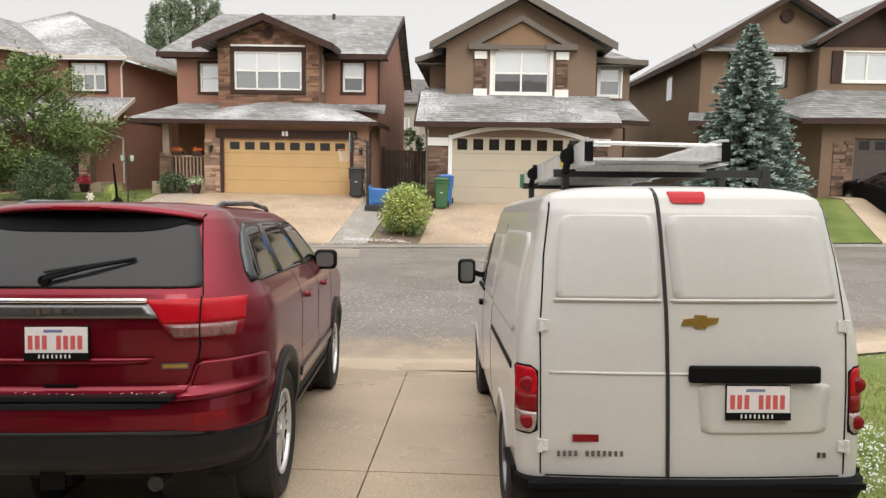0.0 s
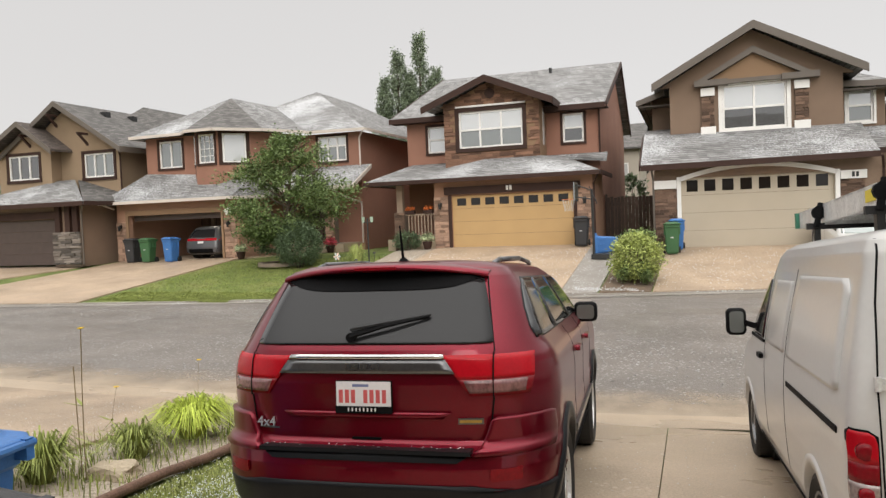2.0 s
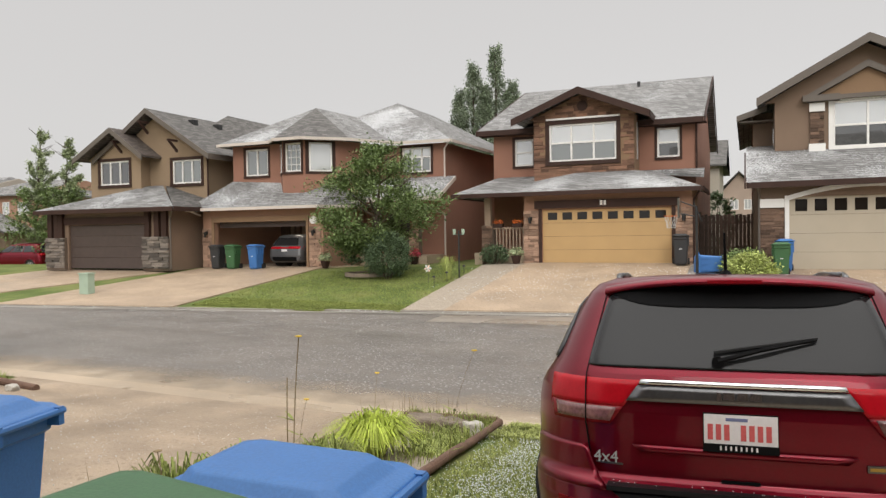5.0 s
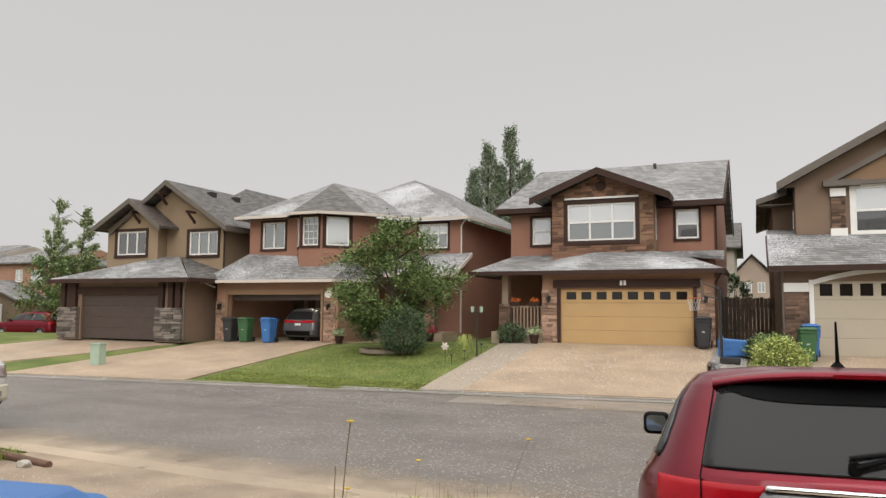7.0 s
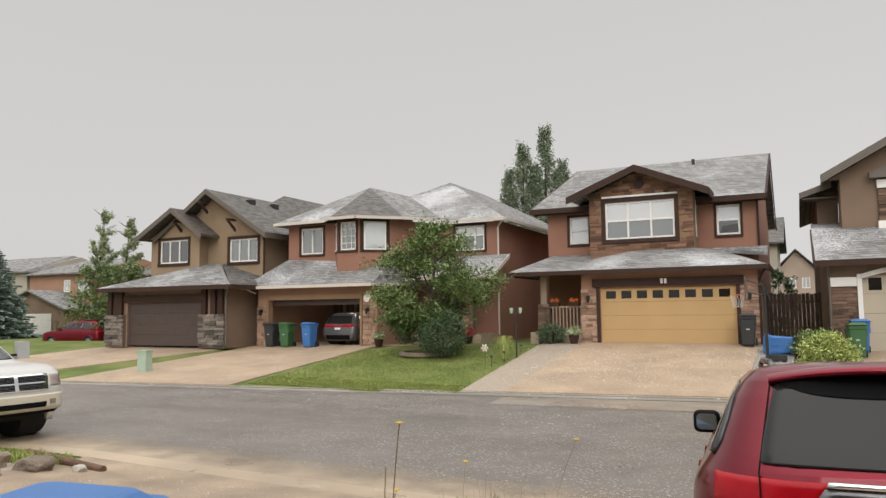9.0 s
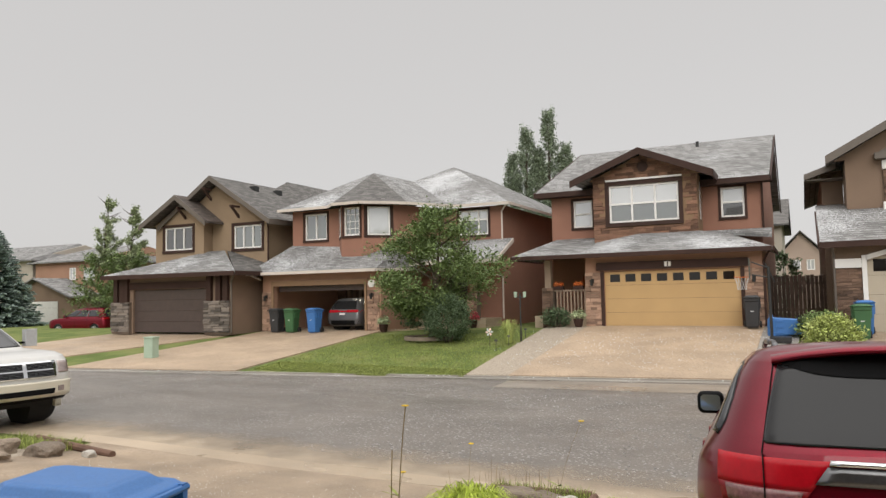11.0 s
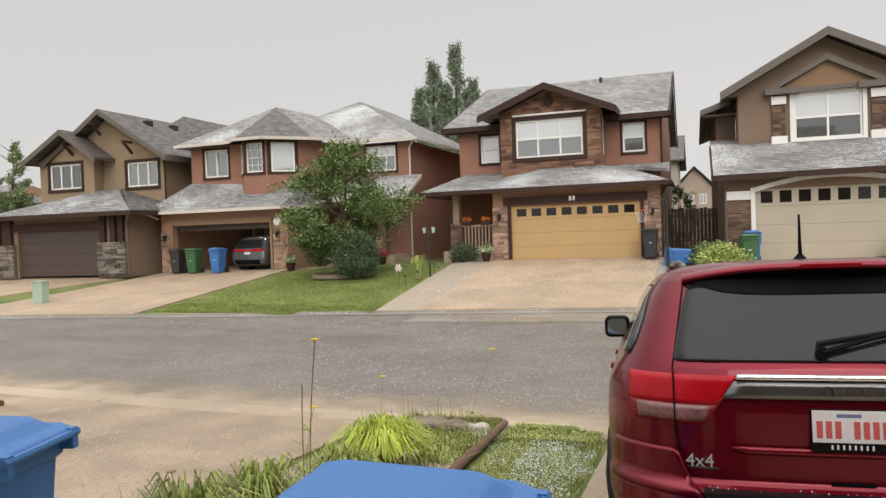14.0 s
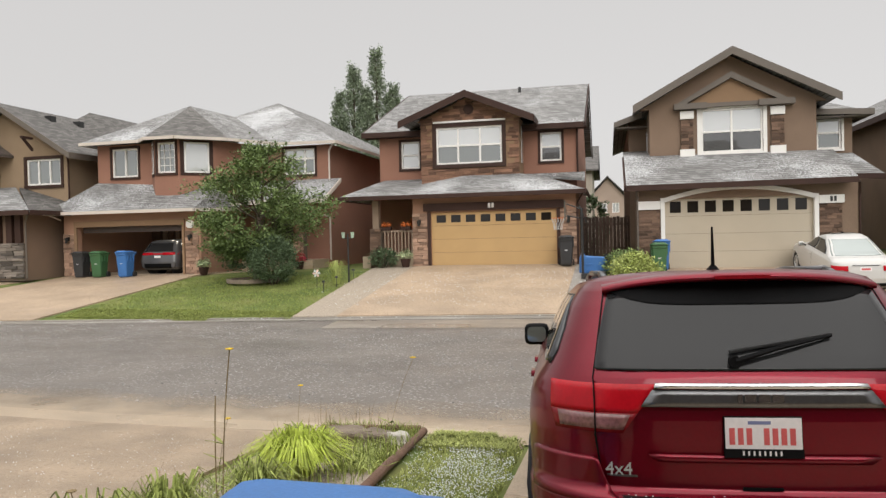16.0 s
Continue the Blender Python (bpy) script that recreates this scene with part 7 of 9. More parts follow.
def sprays(name, twigs, leaves, size, seed, material, parent, droop=0.25):
    """A crown of leafy twigs: each (start, direction, length) carries leaves on both sides."""
    rng = random.Random(seed)
    verts, faces = [], []
    for p0, d, l in twigs:
        d = d.normalized()
        for k in range(leaves):
            t = rng.uniform(0.05, 1.0)
            p = p0 + d * l * t + Vector((rng.gauss(0, 0.06), rng.gauss(0, 0.06), rng.gauss(0, 0.06) - droop * l * t * t)) * (1 + l * 0.6)
            a = (d * rng.uniform(0.0, 1.0) + Vector((rng.gauss(0, 1), rng.gauss(0, 1), rng.gauss(0, 0.7) - 0.2)) * 0.7).normalized()
            b = a.cross(Vector((rng.gauss(0, 0.5), rng.gauss(0, 0.5), 1)))
            if b.length < 1e-3:
                continue
            b.normalize()
            s = size * rng.uniform(0.6, 1.3)
            i = len(verts)
            nrm = a.cross(b) * s * 0.2
            verts += [p - a * s, p + b * s * 0.5 + nrm, p + a * s, p - b * s * 0.5 + nrm]
            faces += [(i, i + 1, i + 2), (i, i + 2, i + 3)]
    me = bpy.data.meshes.new(name)
    me.from_pydata([tuple(v) for v in verts], [], faces)
    me.materials.append(M[material])
    ob = new(name, me)
    ob.parent = parent
    return ob


def yard_tree():
    t = thing("tree", "bushy green leafy tree on the front lawn", "tree")
    x, y, z = -15.5, 25.6, far_z(-15.5, 25.6)
    rng = random.Random(12)
    bm = bmesh.new()
    limbs(bm, (x, y, z - 0.1), (x + 0.5, y, 5.4), 22, rng, 2.2, 0.12)
    part("trunk", bm, "bark", t)
    env = [(1.7, 0.5), (2.1, 1.35), (2.6, 2.05), (3.1, 2.55), (3.7, 2.5), (4.2, 2.15), (4.7, 1.6), (5.0, 1.1), (5.3, 0.6), (5.7, 0.2)]
    tw = []
    while len(tw) < 1500:
        zz = rng.uniform(1.6, 5.5)
        w = float(np.interp(zz, [q[0] for q in env], [q[1] for q in env]))
        a = rng.uniform(0, 6.283)
        lobe = 1 + 0.24 * math.sin(3 * a + zz * 2.3) + 0.20 * math.sin(5 * a - zz * 3.1)
        q = rng.uniform(0.15, 1.0) ** 0.6
        if noise.noise(Vector((math.cos(a) * q * 1.6, math.sin(a) * q * 1.6, zz * 1.3))) < 0.0:
            continue
        cx = -15.55 + 0.22 * (zz - 3)
        c = Vector((cx + w * q * lobe * math.cos(a) * 0.88, y + 0.72 * w * q * lobe * math.sin(a), zz))
        d = Vector((math.cos(a), math.sin(a), 0.35 + 0.5 * max(0, zz - 3.6) + rng.uniform(-0.3, 0.4)))
        tw.append((c, d, rng.uniform(0.35, 1.0)))
    sprays("crown", tw, 16, 0.068, 4, "leaf", t)
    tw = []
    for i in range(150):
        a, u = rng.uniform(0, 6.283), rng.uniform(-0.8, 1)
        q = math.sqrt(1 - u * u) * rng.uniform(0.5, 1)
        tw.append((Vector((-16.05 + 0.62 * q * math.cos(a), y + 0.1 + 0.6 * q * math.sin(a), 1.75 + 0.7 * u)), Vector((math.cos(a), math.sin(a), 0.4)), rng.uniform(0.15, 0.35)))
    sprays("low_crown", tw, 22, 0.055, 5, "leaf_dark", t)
    return t


def poplar(x, top, w, seed, label):
    t = thing("poplar_tree", label, "tree", group="poplars behind the houses")
    rng = random.Random(seed)
    bm = bmesh.new()
    bar(bm, (x, 50, -0.4), (x, 50, top - 0.6), (0.2, 0.03), 7)
    tw = []
    for i in range(420):
        u = rng.uniform(0, 1) ** 0.9
        zz = 5.2 + (top - 5.7) * u
        ww = w * min(1, (1 - u) * 1.5 + 0.14) * (1 + 0.25 * math.sin(zz * 2.7 + x))
        a = rng.uniform(0, 6.283)
        q = rng.uniform(0.1, 1) ** 0.6
        tw.append((Vector((x + ww * q * math.cos(a), 50 + ww * q * math.sin(a), zz)), Vector((0.35 * math.cos(a), 0.35 * math.sin(a), 1)), rng.uniform(0.4, 0.9)))
        if i % 12 == 0:
            bar(bm, (x, 50, zz - 0.8), (x + ww * q * math.cos(a), 50 + ww * q * math.sin(a), zz + 0.3), (0.04, 0.015), 4)
    part("trunk", bm, "bark", t)
    sprays("crown", tw, 24, 0.08, seed, "leaf_hazed", t, 0.0)


def spruce(label, x, y, z, h, r, seed, n_whorl=26, fat=0.035):
    t = thing("spruce_tree", label, "tree")
    rng = random.Random(seed)
    bm = bmesh.new()
    bar(bm, (x, y, z - 0.1), (x, y, z + h), (0.16 * h / 7, 0.02), 8)
    part("trunk", bm, "bark", t)
    verts, faces = [], []
    bb = bmesh.new()
    for w in range(n_whorl):
        u = w / (n_whorl - 1)
        zz = z + h * (0.06 + 0.92 * u)
        rad = r * (1 - u) ** 0.85 + 0.12
        k = 7 + int(7 * (1 - u))
        for i in range(k):
            a = 6.283 * (i + rng.uniform(-0.35, 0.35)) / k + w * 0.7
            l = rad * rng.uniform(0.72, 1.1)
            d = Vector((math.cos(a), math.sin(a), 0))
            p0 = Vector((x, y, zz))
            p1 = p0 + d * l + Vector((0, 0, -0.10 * l + 0.12 * l * u))
            bar(bb, p0, p1, (0.02, 0.006), 4)
            m = int(30 + 70 * l)
            for j in range(m):
                f = rng.uniform(0.15, 1.05)
                side = rng.choice((-1, 1))
                q = p0 + (p1 - p0) * f
                perp = Vector((-d.y, d.x, 0)) * side
                dirn = (d * rng.uniform(0.3, 0.9) + perp * rng.uniform(0.2, 1.0) + Vector((0, 0, rng.uniform(-0.35, 0.35)))).normalized()
                s = rng.uniform(0.12, 0.26) * (0.6 + 0.5 * (1 - u))
                e = q + dirn * s
                t2 = dirn.cross(Vector((rng.gauss(0, 1), rng.gauss(0, 1), rng.gauss(0, 1)))).normalized() * fat
                kk = len(verts)
                verts += [q - t2, q + t2, e + t2 * 0.4, e - t2 * 0.4]
                faces += [(kk, kk + 1, kk + 2, kk + 3)]
    part("branches", bb, "bark", t)
    me = bpy.data.meshes.new("needles")
    me.from_pydata([tuple(v) for v in verts], [], faces)
    me.materials.append(M["needle"])
    ob = new("needles", me)
    ob.parent = t


def windy_tree(x, y, z, seed, top, lean):
    t = thing("young_tree", "thin pale green tree bent by the wind", "tree")
    rng = random.Random(seed)
    bm = bmesh.new()
    limbs(bm, (x, y, z), (x + lean, y, top), 14, rng, 1.5, 0.08)
    tw = []
    for i in range(60):
        u = rng.uniform(0.05, 1) ** 1.1
        w = 2.1 * (1 - u) ** 0.8 + 0.12
        c = Vector((x + lean * u, y, z + (top - z) * u * 0.93))
        e = c + Vector((rng.uniform(-0.85, 1.0) * w, rng.uniform(-w, w) * 0.6, rng.uniform(0.4, 1.1) * (0.5 + 0.5 * (1 - u))))
        bar(bm, c, e, (0.03, 0.01), 4)
        for k in range(9):
            f = rng.uniform(0.35, 1.05)
            tw.append((c + (e - c) * f, (e - c) + Vector((0.5, 0, rng.uniform(-0.2, 0.5))), rng.uniform(0.25, 0.6)))
    part("trunk", bm, "bark", t)
    sprays("crown", tw, 16, 0.08, seed, "leaf_pale", t, 0.15)
    low = []
    for i in range(330):
        a, u = rng.uniform(0, 6.283), rng.uniform(0.0, 1.0)
        w = 2.0 * (1 - 0.55 * u) * rng.uniform(0.2, 1.0) ** 0.6
        low.append((Vector((x + lean * 0.4 * u + w * math.cos(a), y + w * math.sin(a), z + 0.7 + 4.0 * u)), Vector((math.cos(a) + 0.4, math.sin(a), 0.7)), rng.uniform(0.3, 0.8)))
    sprays("low_crown", low, 16, 0.085, seed + 40, "leaf", t, 0.1)


yard_tree()
for px, ptop, pw_, psd in ((-18.4, 15.6, 1.05, 8), (-20.1, 14.5, 1.0, 9), (-17.2, 12.9, 0.9, 10), (-21.2, 12.6, 0.85, 11), (-19.2, 12.8, 0.9, 12)):
    poplar(px, ptop, pw_, psd, "tall narrow poplar behind the houses, its green greyed by painted haze")
spruce("blue-green spruce tree with layered drooping branches", 9.35, 25.6, far_z(9.3, 25.6), 6.6, 2.1, 3, 44, 0.045)
spruce("dark blue-green spruce tree by the street corner", -52.6, 32.0, 0.4, 7.2, 2.8, 5, 46, 0.055)
windy_tree(-42.9, 32.4, 0.6, 21, 9.0, 0.9)
windy_tree(-40.6, 32.6, 0.6, 22, 8.4, 0.6)
shrub("dense dark green rounded shrub on the lawn", -14.38, 24.8, far_z(-14.4, 24.8), 0.90, 0.85, 1.75, 11000, 0.045, "leaf_dark", 31)
shrub("yellow-green leafy shrub between two driveways", -1.86, 22.5, far_z(-1.9, 22.5), 0.76, 0.75, 1.45, 7500, 0.045, "leaf_yellow", 32, under="leaf")
shrub("low dark green shrub by the fence", -2.0, 26.2, far_z(-2, 26.2), 0.75, 0.6, 0.9, 2600, 0.05, "leaf", 33)
shrub("green bush by the porch railing", -11.2, 27.9, far_z(-11.2, 27.9), 0.55, 0.4, 0.75, 1600, 0.05, "leaf_dark", 34)
shrub("grey-green bush far behind the fence", -3.6, 45.0, 1.05, 1.2, 0.8, 3.6, 2200, 0.11, "leaf_dark", 35)


# ---- other vehicles ----
def plain_car(name, label, category, rows, paint, wy, wz, wr, half, glass_z, side_glass, tails, rear_lamp=None, heads=None, rim="alloy", seams=(), belt=0.9):
    root = thing(name, label, category)
    B = Body(rows)
    wh = [(y, wz) for y in wy]
    part("body", B.shell(rows[0][0], rows[-1][0], wh, wr + 0.05, 0.035, extra=[q[0] for q in rows]), paint, root, smooth=True)
    for s in (-1, 1):
        for y in wy:
            part("wheel_arch", arch(B, y, wz, wr + 0.02, wr + 0.075, s, 0.01), paint, root, smooth=True)
            wheel_well(root, y, wz, wr + 0.04, s * (half - 0.4) - 0.18, s * (half - 0.4) + 0.18)
            wheel(root, s * (half - 0.01), y, wz, wr, 0.21, s, 7, rim)
        cuts = np.linspace(0, 1, len(seams) + 2) if not seams else [0, *seams, 1]
        for a, b in zip(cuts, cuts[1:]):
            part("side_glass", B.side_patch([(z, y0 + (y1 - y0) * (a + 0.01), y0 + (y1 - y0) * (b - 0.01)) for z, y0, y1 in side_glass], s, 0.008, 0.02, 8), "car_glass", root, smooth=True)
        for a in seams:
            y = side_glass[0][1] + (side_glass[0][2] - side_glass[0][1]) * a
            part("door_seam", B.side_patch([(rows[0][0] + 0.12, y - 0.004, y + 0.004), (belt, y - 0.004, y + 0.004)], s, 0.002, 0.01, 1), "black_plastic", root)
            part("door_handle", B.side_patch([(belt - 0.10, y + 0.08, y + 0.25), (belt - 0.07, y + 0.08, y + 0.25)], s, 0.03, 0.03, 3), paint, root)
        mirror(root, B, s, side_glass[0][2] - 0.25, belt + 0.08, 0.16, 0.14, 0.10, paint, 0.05)
        for z0, z1, a, b, m in tails:
            part("tail_lamp", B.rear_patch([(z0, *sorted((s * a, s * b))), (z1, *sorted((s * a, s * b)))], 0.01, 0.03, 6), m, root, smooth=True)
        for z0, z1, a, b, m in heads or ():
            part("head_lamp", B.front_patch([(z0, *sorted((s * a, s * b))), (z1, *sorted((s * a, s * b)))], 0.01, 0.03, 6), m, root, smooth=True)
    part("rear_glass", B.rear_patch([(z, -w, w) for z, w in glass_z], 0.008, 0.02, 12), "tint_glass", root, smooth=True)
    part("windscreen", B.front_patch([(z, -w, w) for z, w in glass_z], 0.008, 0.02, 12), "car_glass", root, smooth=True)
    part("underbody", boxes((-half * 0.8, half * 0.8, 0.5, rows[2][3] - 0.5, 0.16, rows[0][0] + 0.04)), "shade_black", root)
    return root, B


SEDAN = [(0.20, 0.78, 0.20, 4.45, 0.2, 0.3), (0.30, 0.85, 0.05, 4.55, 0.22, 0.4), (0.50, 0.875, 0.0, 4.58, 0.25, 0.45), (0.70, 0.885, 0.02, 4.52, 0.28, 0.45), (0.84, 0.875, 0.05, 4.30, 0.28, 0.45), (0.92, 0.86, 0.08, 3.9, 0.28, 0.4),
         (0.97, 0.82, 0.14, 3.45, 0.28, 0.35), (1.00, 0.79, 0.55, 3.25, 0.25, 0.3), (1.10, 0.73, 0.85, 2.98, 0.2, 0.25), (1.25, 0.66, 1.15, 2.7, 0.18, 0.2), (1.36, 0.60, 1.45, 2.45, 0.15, 0.2), (1.42, 0.52, 1.75, 2.2, 0.12, 0.15), (1.45, 0.30, 2.0, 2.1, 0.05, 0.05)]
# pale green base colour paints a reflection into the sedan's rear window
M["pale_reflect_glass"] = pane_mat("pale_reflect_glass", (0.22, 0.26, 0.24), 0.15)
sedan, sb = plain_car("sedan", "white wet sedan parked before the pale garage door", "car", SEDAN, "white_paint", (0.98, 3.74), 0.315, 0.32, 0.875, [(1.02, 0.70), (1.15, 0.65), (1.36, 0.56)], [(1.02, 0.98, 3.12), (1.15, 1.15, 2.86), (1.33, 1.6, 2.5)], [(0.70, 0.84, 0.46, 0.86, "red_lens")], heads=[(0.55, 0.70, 0.5, 0.82, "clear_lens")], seams=(0.5,), belt=0.93)
[c for c in sedan.children if c.name.startswith("rear_glass")][0].data.materials[0] = M["pale_reflect_glass"]
part("number_plate", sb.rear_patch([(0.70, -0.15, 0.15), (0.81, -0.15, 0.15)], 0.012, 0.02, 4), "plate_white", sedan)
part("plate_bars", sb.rear_patch([(0.73, -0.12, 0.12), (0.78, -0.12, 0.12)], 0.016, 0.01, 4), "plate_red", sedan)
part("trunk_strip", sb.rear_patch([(0.845, -0.36, 0.36), (0.86, -0.36, 0.36)], 0.015, 0.02, 6), "black_plastic", sedan)
part("bumper_lower", sb.rear_patch([(0.24, -0.7, 0.7), (0.36, -0.75, 0.75)], 0.008, 0.02, 8), "black_plastic", sedan)
bm = boxes((-0.03, 0.03, 2.0, 2.12, 1.44, 1.48))
part("roof_antenna", bm, "black_plastic", sedan)
parked(sedan, 4.55, 23.6, far_z(4.5, 23.6) + 0.02, 2, 8.6)
sedan.matrix_world = sedan.matrix_world @ Matrix.Diagonal((1, 1, 1.06, 1))

M["grey_paint"] = mat("grey_paint", (0.10, 0.10, 0.105), 0.35, metal=0.2, var=0.06, coat=0.5)
SUVROWS = [(0.22, 0.80, 0.2, 4.4, 0.2, 0.3), (0.34, 0.88, 0.03, 4.5, 0.2, 0.4), (0.60, 0.91, 0.0, 4.55, 0.22, 0.42), (0.85, 0.915, 0.03, 4.5, 0.24, 0.42), (0.98, 0.905, 0.05, 4.2, 0.24, 0.42), (1.04, 0.88, 0.07, 3.5, 0.24, 0.35),
           (1.10, 0.85, 0.10, 3.3, 0.24, 0.3), (1.30, 0.77, 0.22, 2.95, 0.2, 0.25), (1.50, 0.68, 0.36, 2.6, 0.18, 0.2), (1.60, 0.62, 0.45, 2.3, 0.16, 0.2), (1.66, 0.5, 0.6, 2.1, 0.14, 0.15), (1.68, 0.3, 0.9, 1.8, 0.1, 0.1)]
gsuv, gb = plain_car("crossover", "dark grey crossover parked inside the open garage", "car", SUVROWS, "grey_paint", (0.85, 3.55), 0.34, 0.345, 0.905, [(1.10, 0.68), (1.3, 0.62), (1.52, 0.54)], [(1.12, 0.5, 3.2), (1.3, 0.6, 2.85), (1.5, 0.8, 2.5)], [(0.93, 1.06, 0.22, 0.88, "red_lens")], seams=(0.33, 0.66), belt=1.06)
part("light_bar", gb.rear_patch([(0.95, -0.75, 0.75), (1.03, -0.75, 0.75)], 0.012, 0.02, 10), "red_lens", gsuv, smooth=True)
part("number_plate", gb.rear_patch([(0.80, -0.15, 0.15), (0.91, -0.15, 0.15)], 0.012, 0.02, 4), "plate_white", gsuv)
part("bumper_lower", gb.rear_patch([(0.28, -0.76, 0.76), (0.52, -0.84, 0.84)], 0.008, 0.02, 8), "black_plastic", gsuv)
parked(gsuv, -21.3, 28.05, 0.90, 0, 0)
gsuv.matrix_world = gsuv.matrix_world @ Matrix.Diagonal((1, 1, 0.87, 1))

rcar, rb = plain_car("hatchback", "bright red wet crossover parked by the far corner", "car", SUVROWS, "red_paint", (0.85, 3.55), 0.34, 0.345, 0.905, [(1.10, 0.68), (1.3, 0.62), (1.52, 0.54)], [(1.12, 0.5, 3.2), (1.3, 0.6, 2.85), (1.5, 0.8, 2.5)], [(0.93, 1.06, 0.5, 0.88, "red_lens")], heads=[(0.80, 0.92, 0.45, 0.85, "clear_lens")], seams=(0.33, 0.66), belt=1.06)
part("grille", rb.front_patch([(0.55, -0.4, 0.4), (0.82, -0.45, 0.45)], 0.01, 0.02, 8), "black_plastic", rcar)
part("bumper_lower", rb.front_patch([(0.26, -0.7, 0.7), (0.48, -0.8, 0.8)], 0.012, 0.02, 8), "black_plastic", rcar)
parked(rcar, -40.5, 31.8, 0.42, 100, 0)

dcar, db = plain_car("dark_crossover", "dark blue crossover parked on the concrete driveway", "car", SUVROWS, "black_plastic", (0.85, 3.55), 0.34, 0.345, 0.905, [(1.10, 0.68), (1.3, 0.62), (1.52, 0.54)], [(1.12, 0.5, 3.2), (1.3, 0.6, 2.85), (1.5, 0.8, 2.5)], [(0.93, 1.06, 0.5, 0.88, "red_lens")], seams=(0.33, 0.66), belt=1.06)
parked(dcar, 15.6, 25.2, far_z(15.3, 25.4), 4, 8)


def pickup():
    root = thing("pickup_truck", "white and beige pickup truck parked at the kerb", "truck")
    rows = [(0.48, 0.95, 0.1, 5.6, 0.15, 0.2), (0.62, 0.99, 0.05, 5.75, 0.15, 0.25), (0.95, 1.0, 0.05, 5.74, 0.15, 0.25), (1.20, 1.0, 0.05, 5.66, 0.15, 0.25), (1.32, 0.98, 0.06, 5.55, 0.15, 0.28), (1.38, 0.94, 0.08, 5.35, 0.15, 0.3), (1.42, 0.88, 1.9, 4.3, 0.15, 0.3), (1.55, 0.84, 2.0, 4.1, 0.12, 0.25), (1.75, 0.76, 2.08, 3.75, 0.12, 0.22), (1.88, 0.70, 2.15, 3.5, 0.12, 0.2), (1.93, 0.6, 2.3, 3.25, 0.1, 0.15)]
    B = Body(rows)
    wy, wz, r = (1.15, 4.72), 0.40, 0.40
    part("body", B.shell(0.48, 1.93, [(y, wz) for y in wy], 0.48, 0.035, extra=[q[0] for q in rows]), "white_paint", root, smooth=True)
    for s in (-1, 1):
        for y in wy:
            part("wheel_arch", arch(B, y, wz, 0.45, 0.53, s, 0.03), "cream_paint", root, smooth=True)
            wheel_well(root, y, wz, 0.47, s * 0.6 - 0.2, s * 0.6 + 0.2)
            wheel(root, s * 0.96, y, wz, r, 0.26, s, 6)
        part("side_glass", B.side_patch([(1.45, 2.15, 4.05), (1.6, 2.2, 3.85), (1.84, 2.3, 3.5)], s, 0.01, 0.02, 8), "car_glass", root, smooth=True)
        m = thing("side_mirror", "", "")
        m.parent = root
        part("mirror_housing", boxes((min(s * 1.02, s * 1.26), max(s * 1.02, s * 1.26), 3.65, 3.8, 1.44, 1.80)), "alloy", m)
        part("mirror_arm", boxes((min(s * 0.82, s * 1.04), max(s * 0.82, s * 1.04), 3.7, 3.76, 1.5, 1.54)), "black_plastic", m)
        part("head_lamp", B.front_patch([(1.0, *sorted((s * 0.66, s * 0.93))), (1.22, *sorted((s * 0.66, s * 0.93)))], 0.012, 0.03, 6), "clear_lens", root, smooth=True)
        part("fog_lamp", B.front_patch([(0.66, *sorted((s * 0.60, s * 0.72))), (0.76, *sorted((s * 0.60, s * 0.72)))], 0.09, 0.03, 4), "clear_lens", root)
    part("windscreen", B.front_patch([(1.46, -0.74, 0.74), (1.65, -0.70, 0.70), (1.84, -0.62, 0.62)], 0.01, 0.02, 12), "car_glass", root, smooth=True)
    gr = thing("grille", "", "")
    gr.parent = root
    part("surround", B.front_patch([(0.93, -0.60, 0.60), (1.24, -0.62, 0.62)], 0.02, 0.04, 12), "chrome", gr, smooth=True)
    for a, b in ((-0.56, -0.04), (0.04, 0.56)):
        for z0, z1 in ((0.955, 1.065), (1.095, 1.21)):
            part("mesh_opening", B.front_patch([(z0, a, b), (z1, a, b)], 0.026, 0.02, 6), "black_plastic", gr)
            for k in range(4):
                z = z0 + 0.018 + k * 0.026
                part("grille_bar", B.front_patch([(z, a, b), (z + 0.006, a, b)], 0.030, 0.01, 6), "dull_chrome", gr)
    part("front_bumper", B.front_patch([(0.55, -0.92, 0.92), (0.62, -0.98, 0.98), (0.80, -0.99, 0.99), (0.86, -0.96, 0.96)], 0.08, 0.12, 20), "cream_paint", root, smooth=True)
    part("bumper_intake", B.front_patch([(0.62, -0.52, 0.52), (0.72, -0.54, 0.54)], 0.085, 0.02, 10), "black_plastic", root)
    part("valance", B.front_patch([(0.48, -0.85, 0.85), (0.56, -0.9, 0.9)], 0.03, 0.06, 10), "black_plastic", root)
    part("underbody", boxes((-0.8, 0.8, 0.6, 5.2, 0.35, 0.5)), "shade_black", root)
    return root


tr = pickup()
parked(tr, -15.5 - 5.80, 9.85, 0.02, -90 - 6, 0)


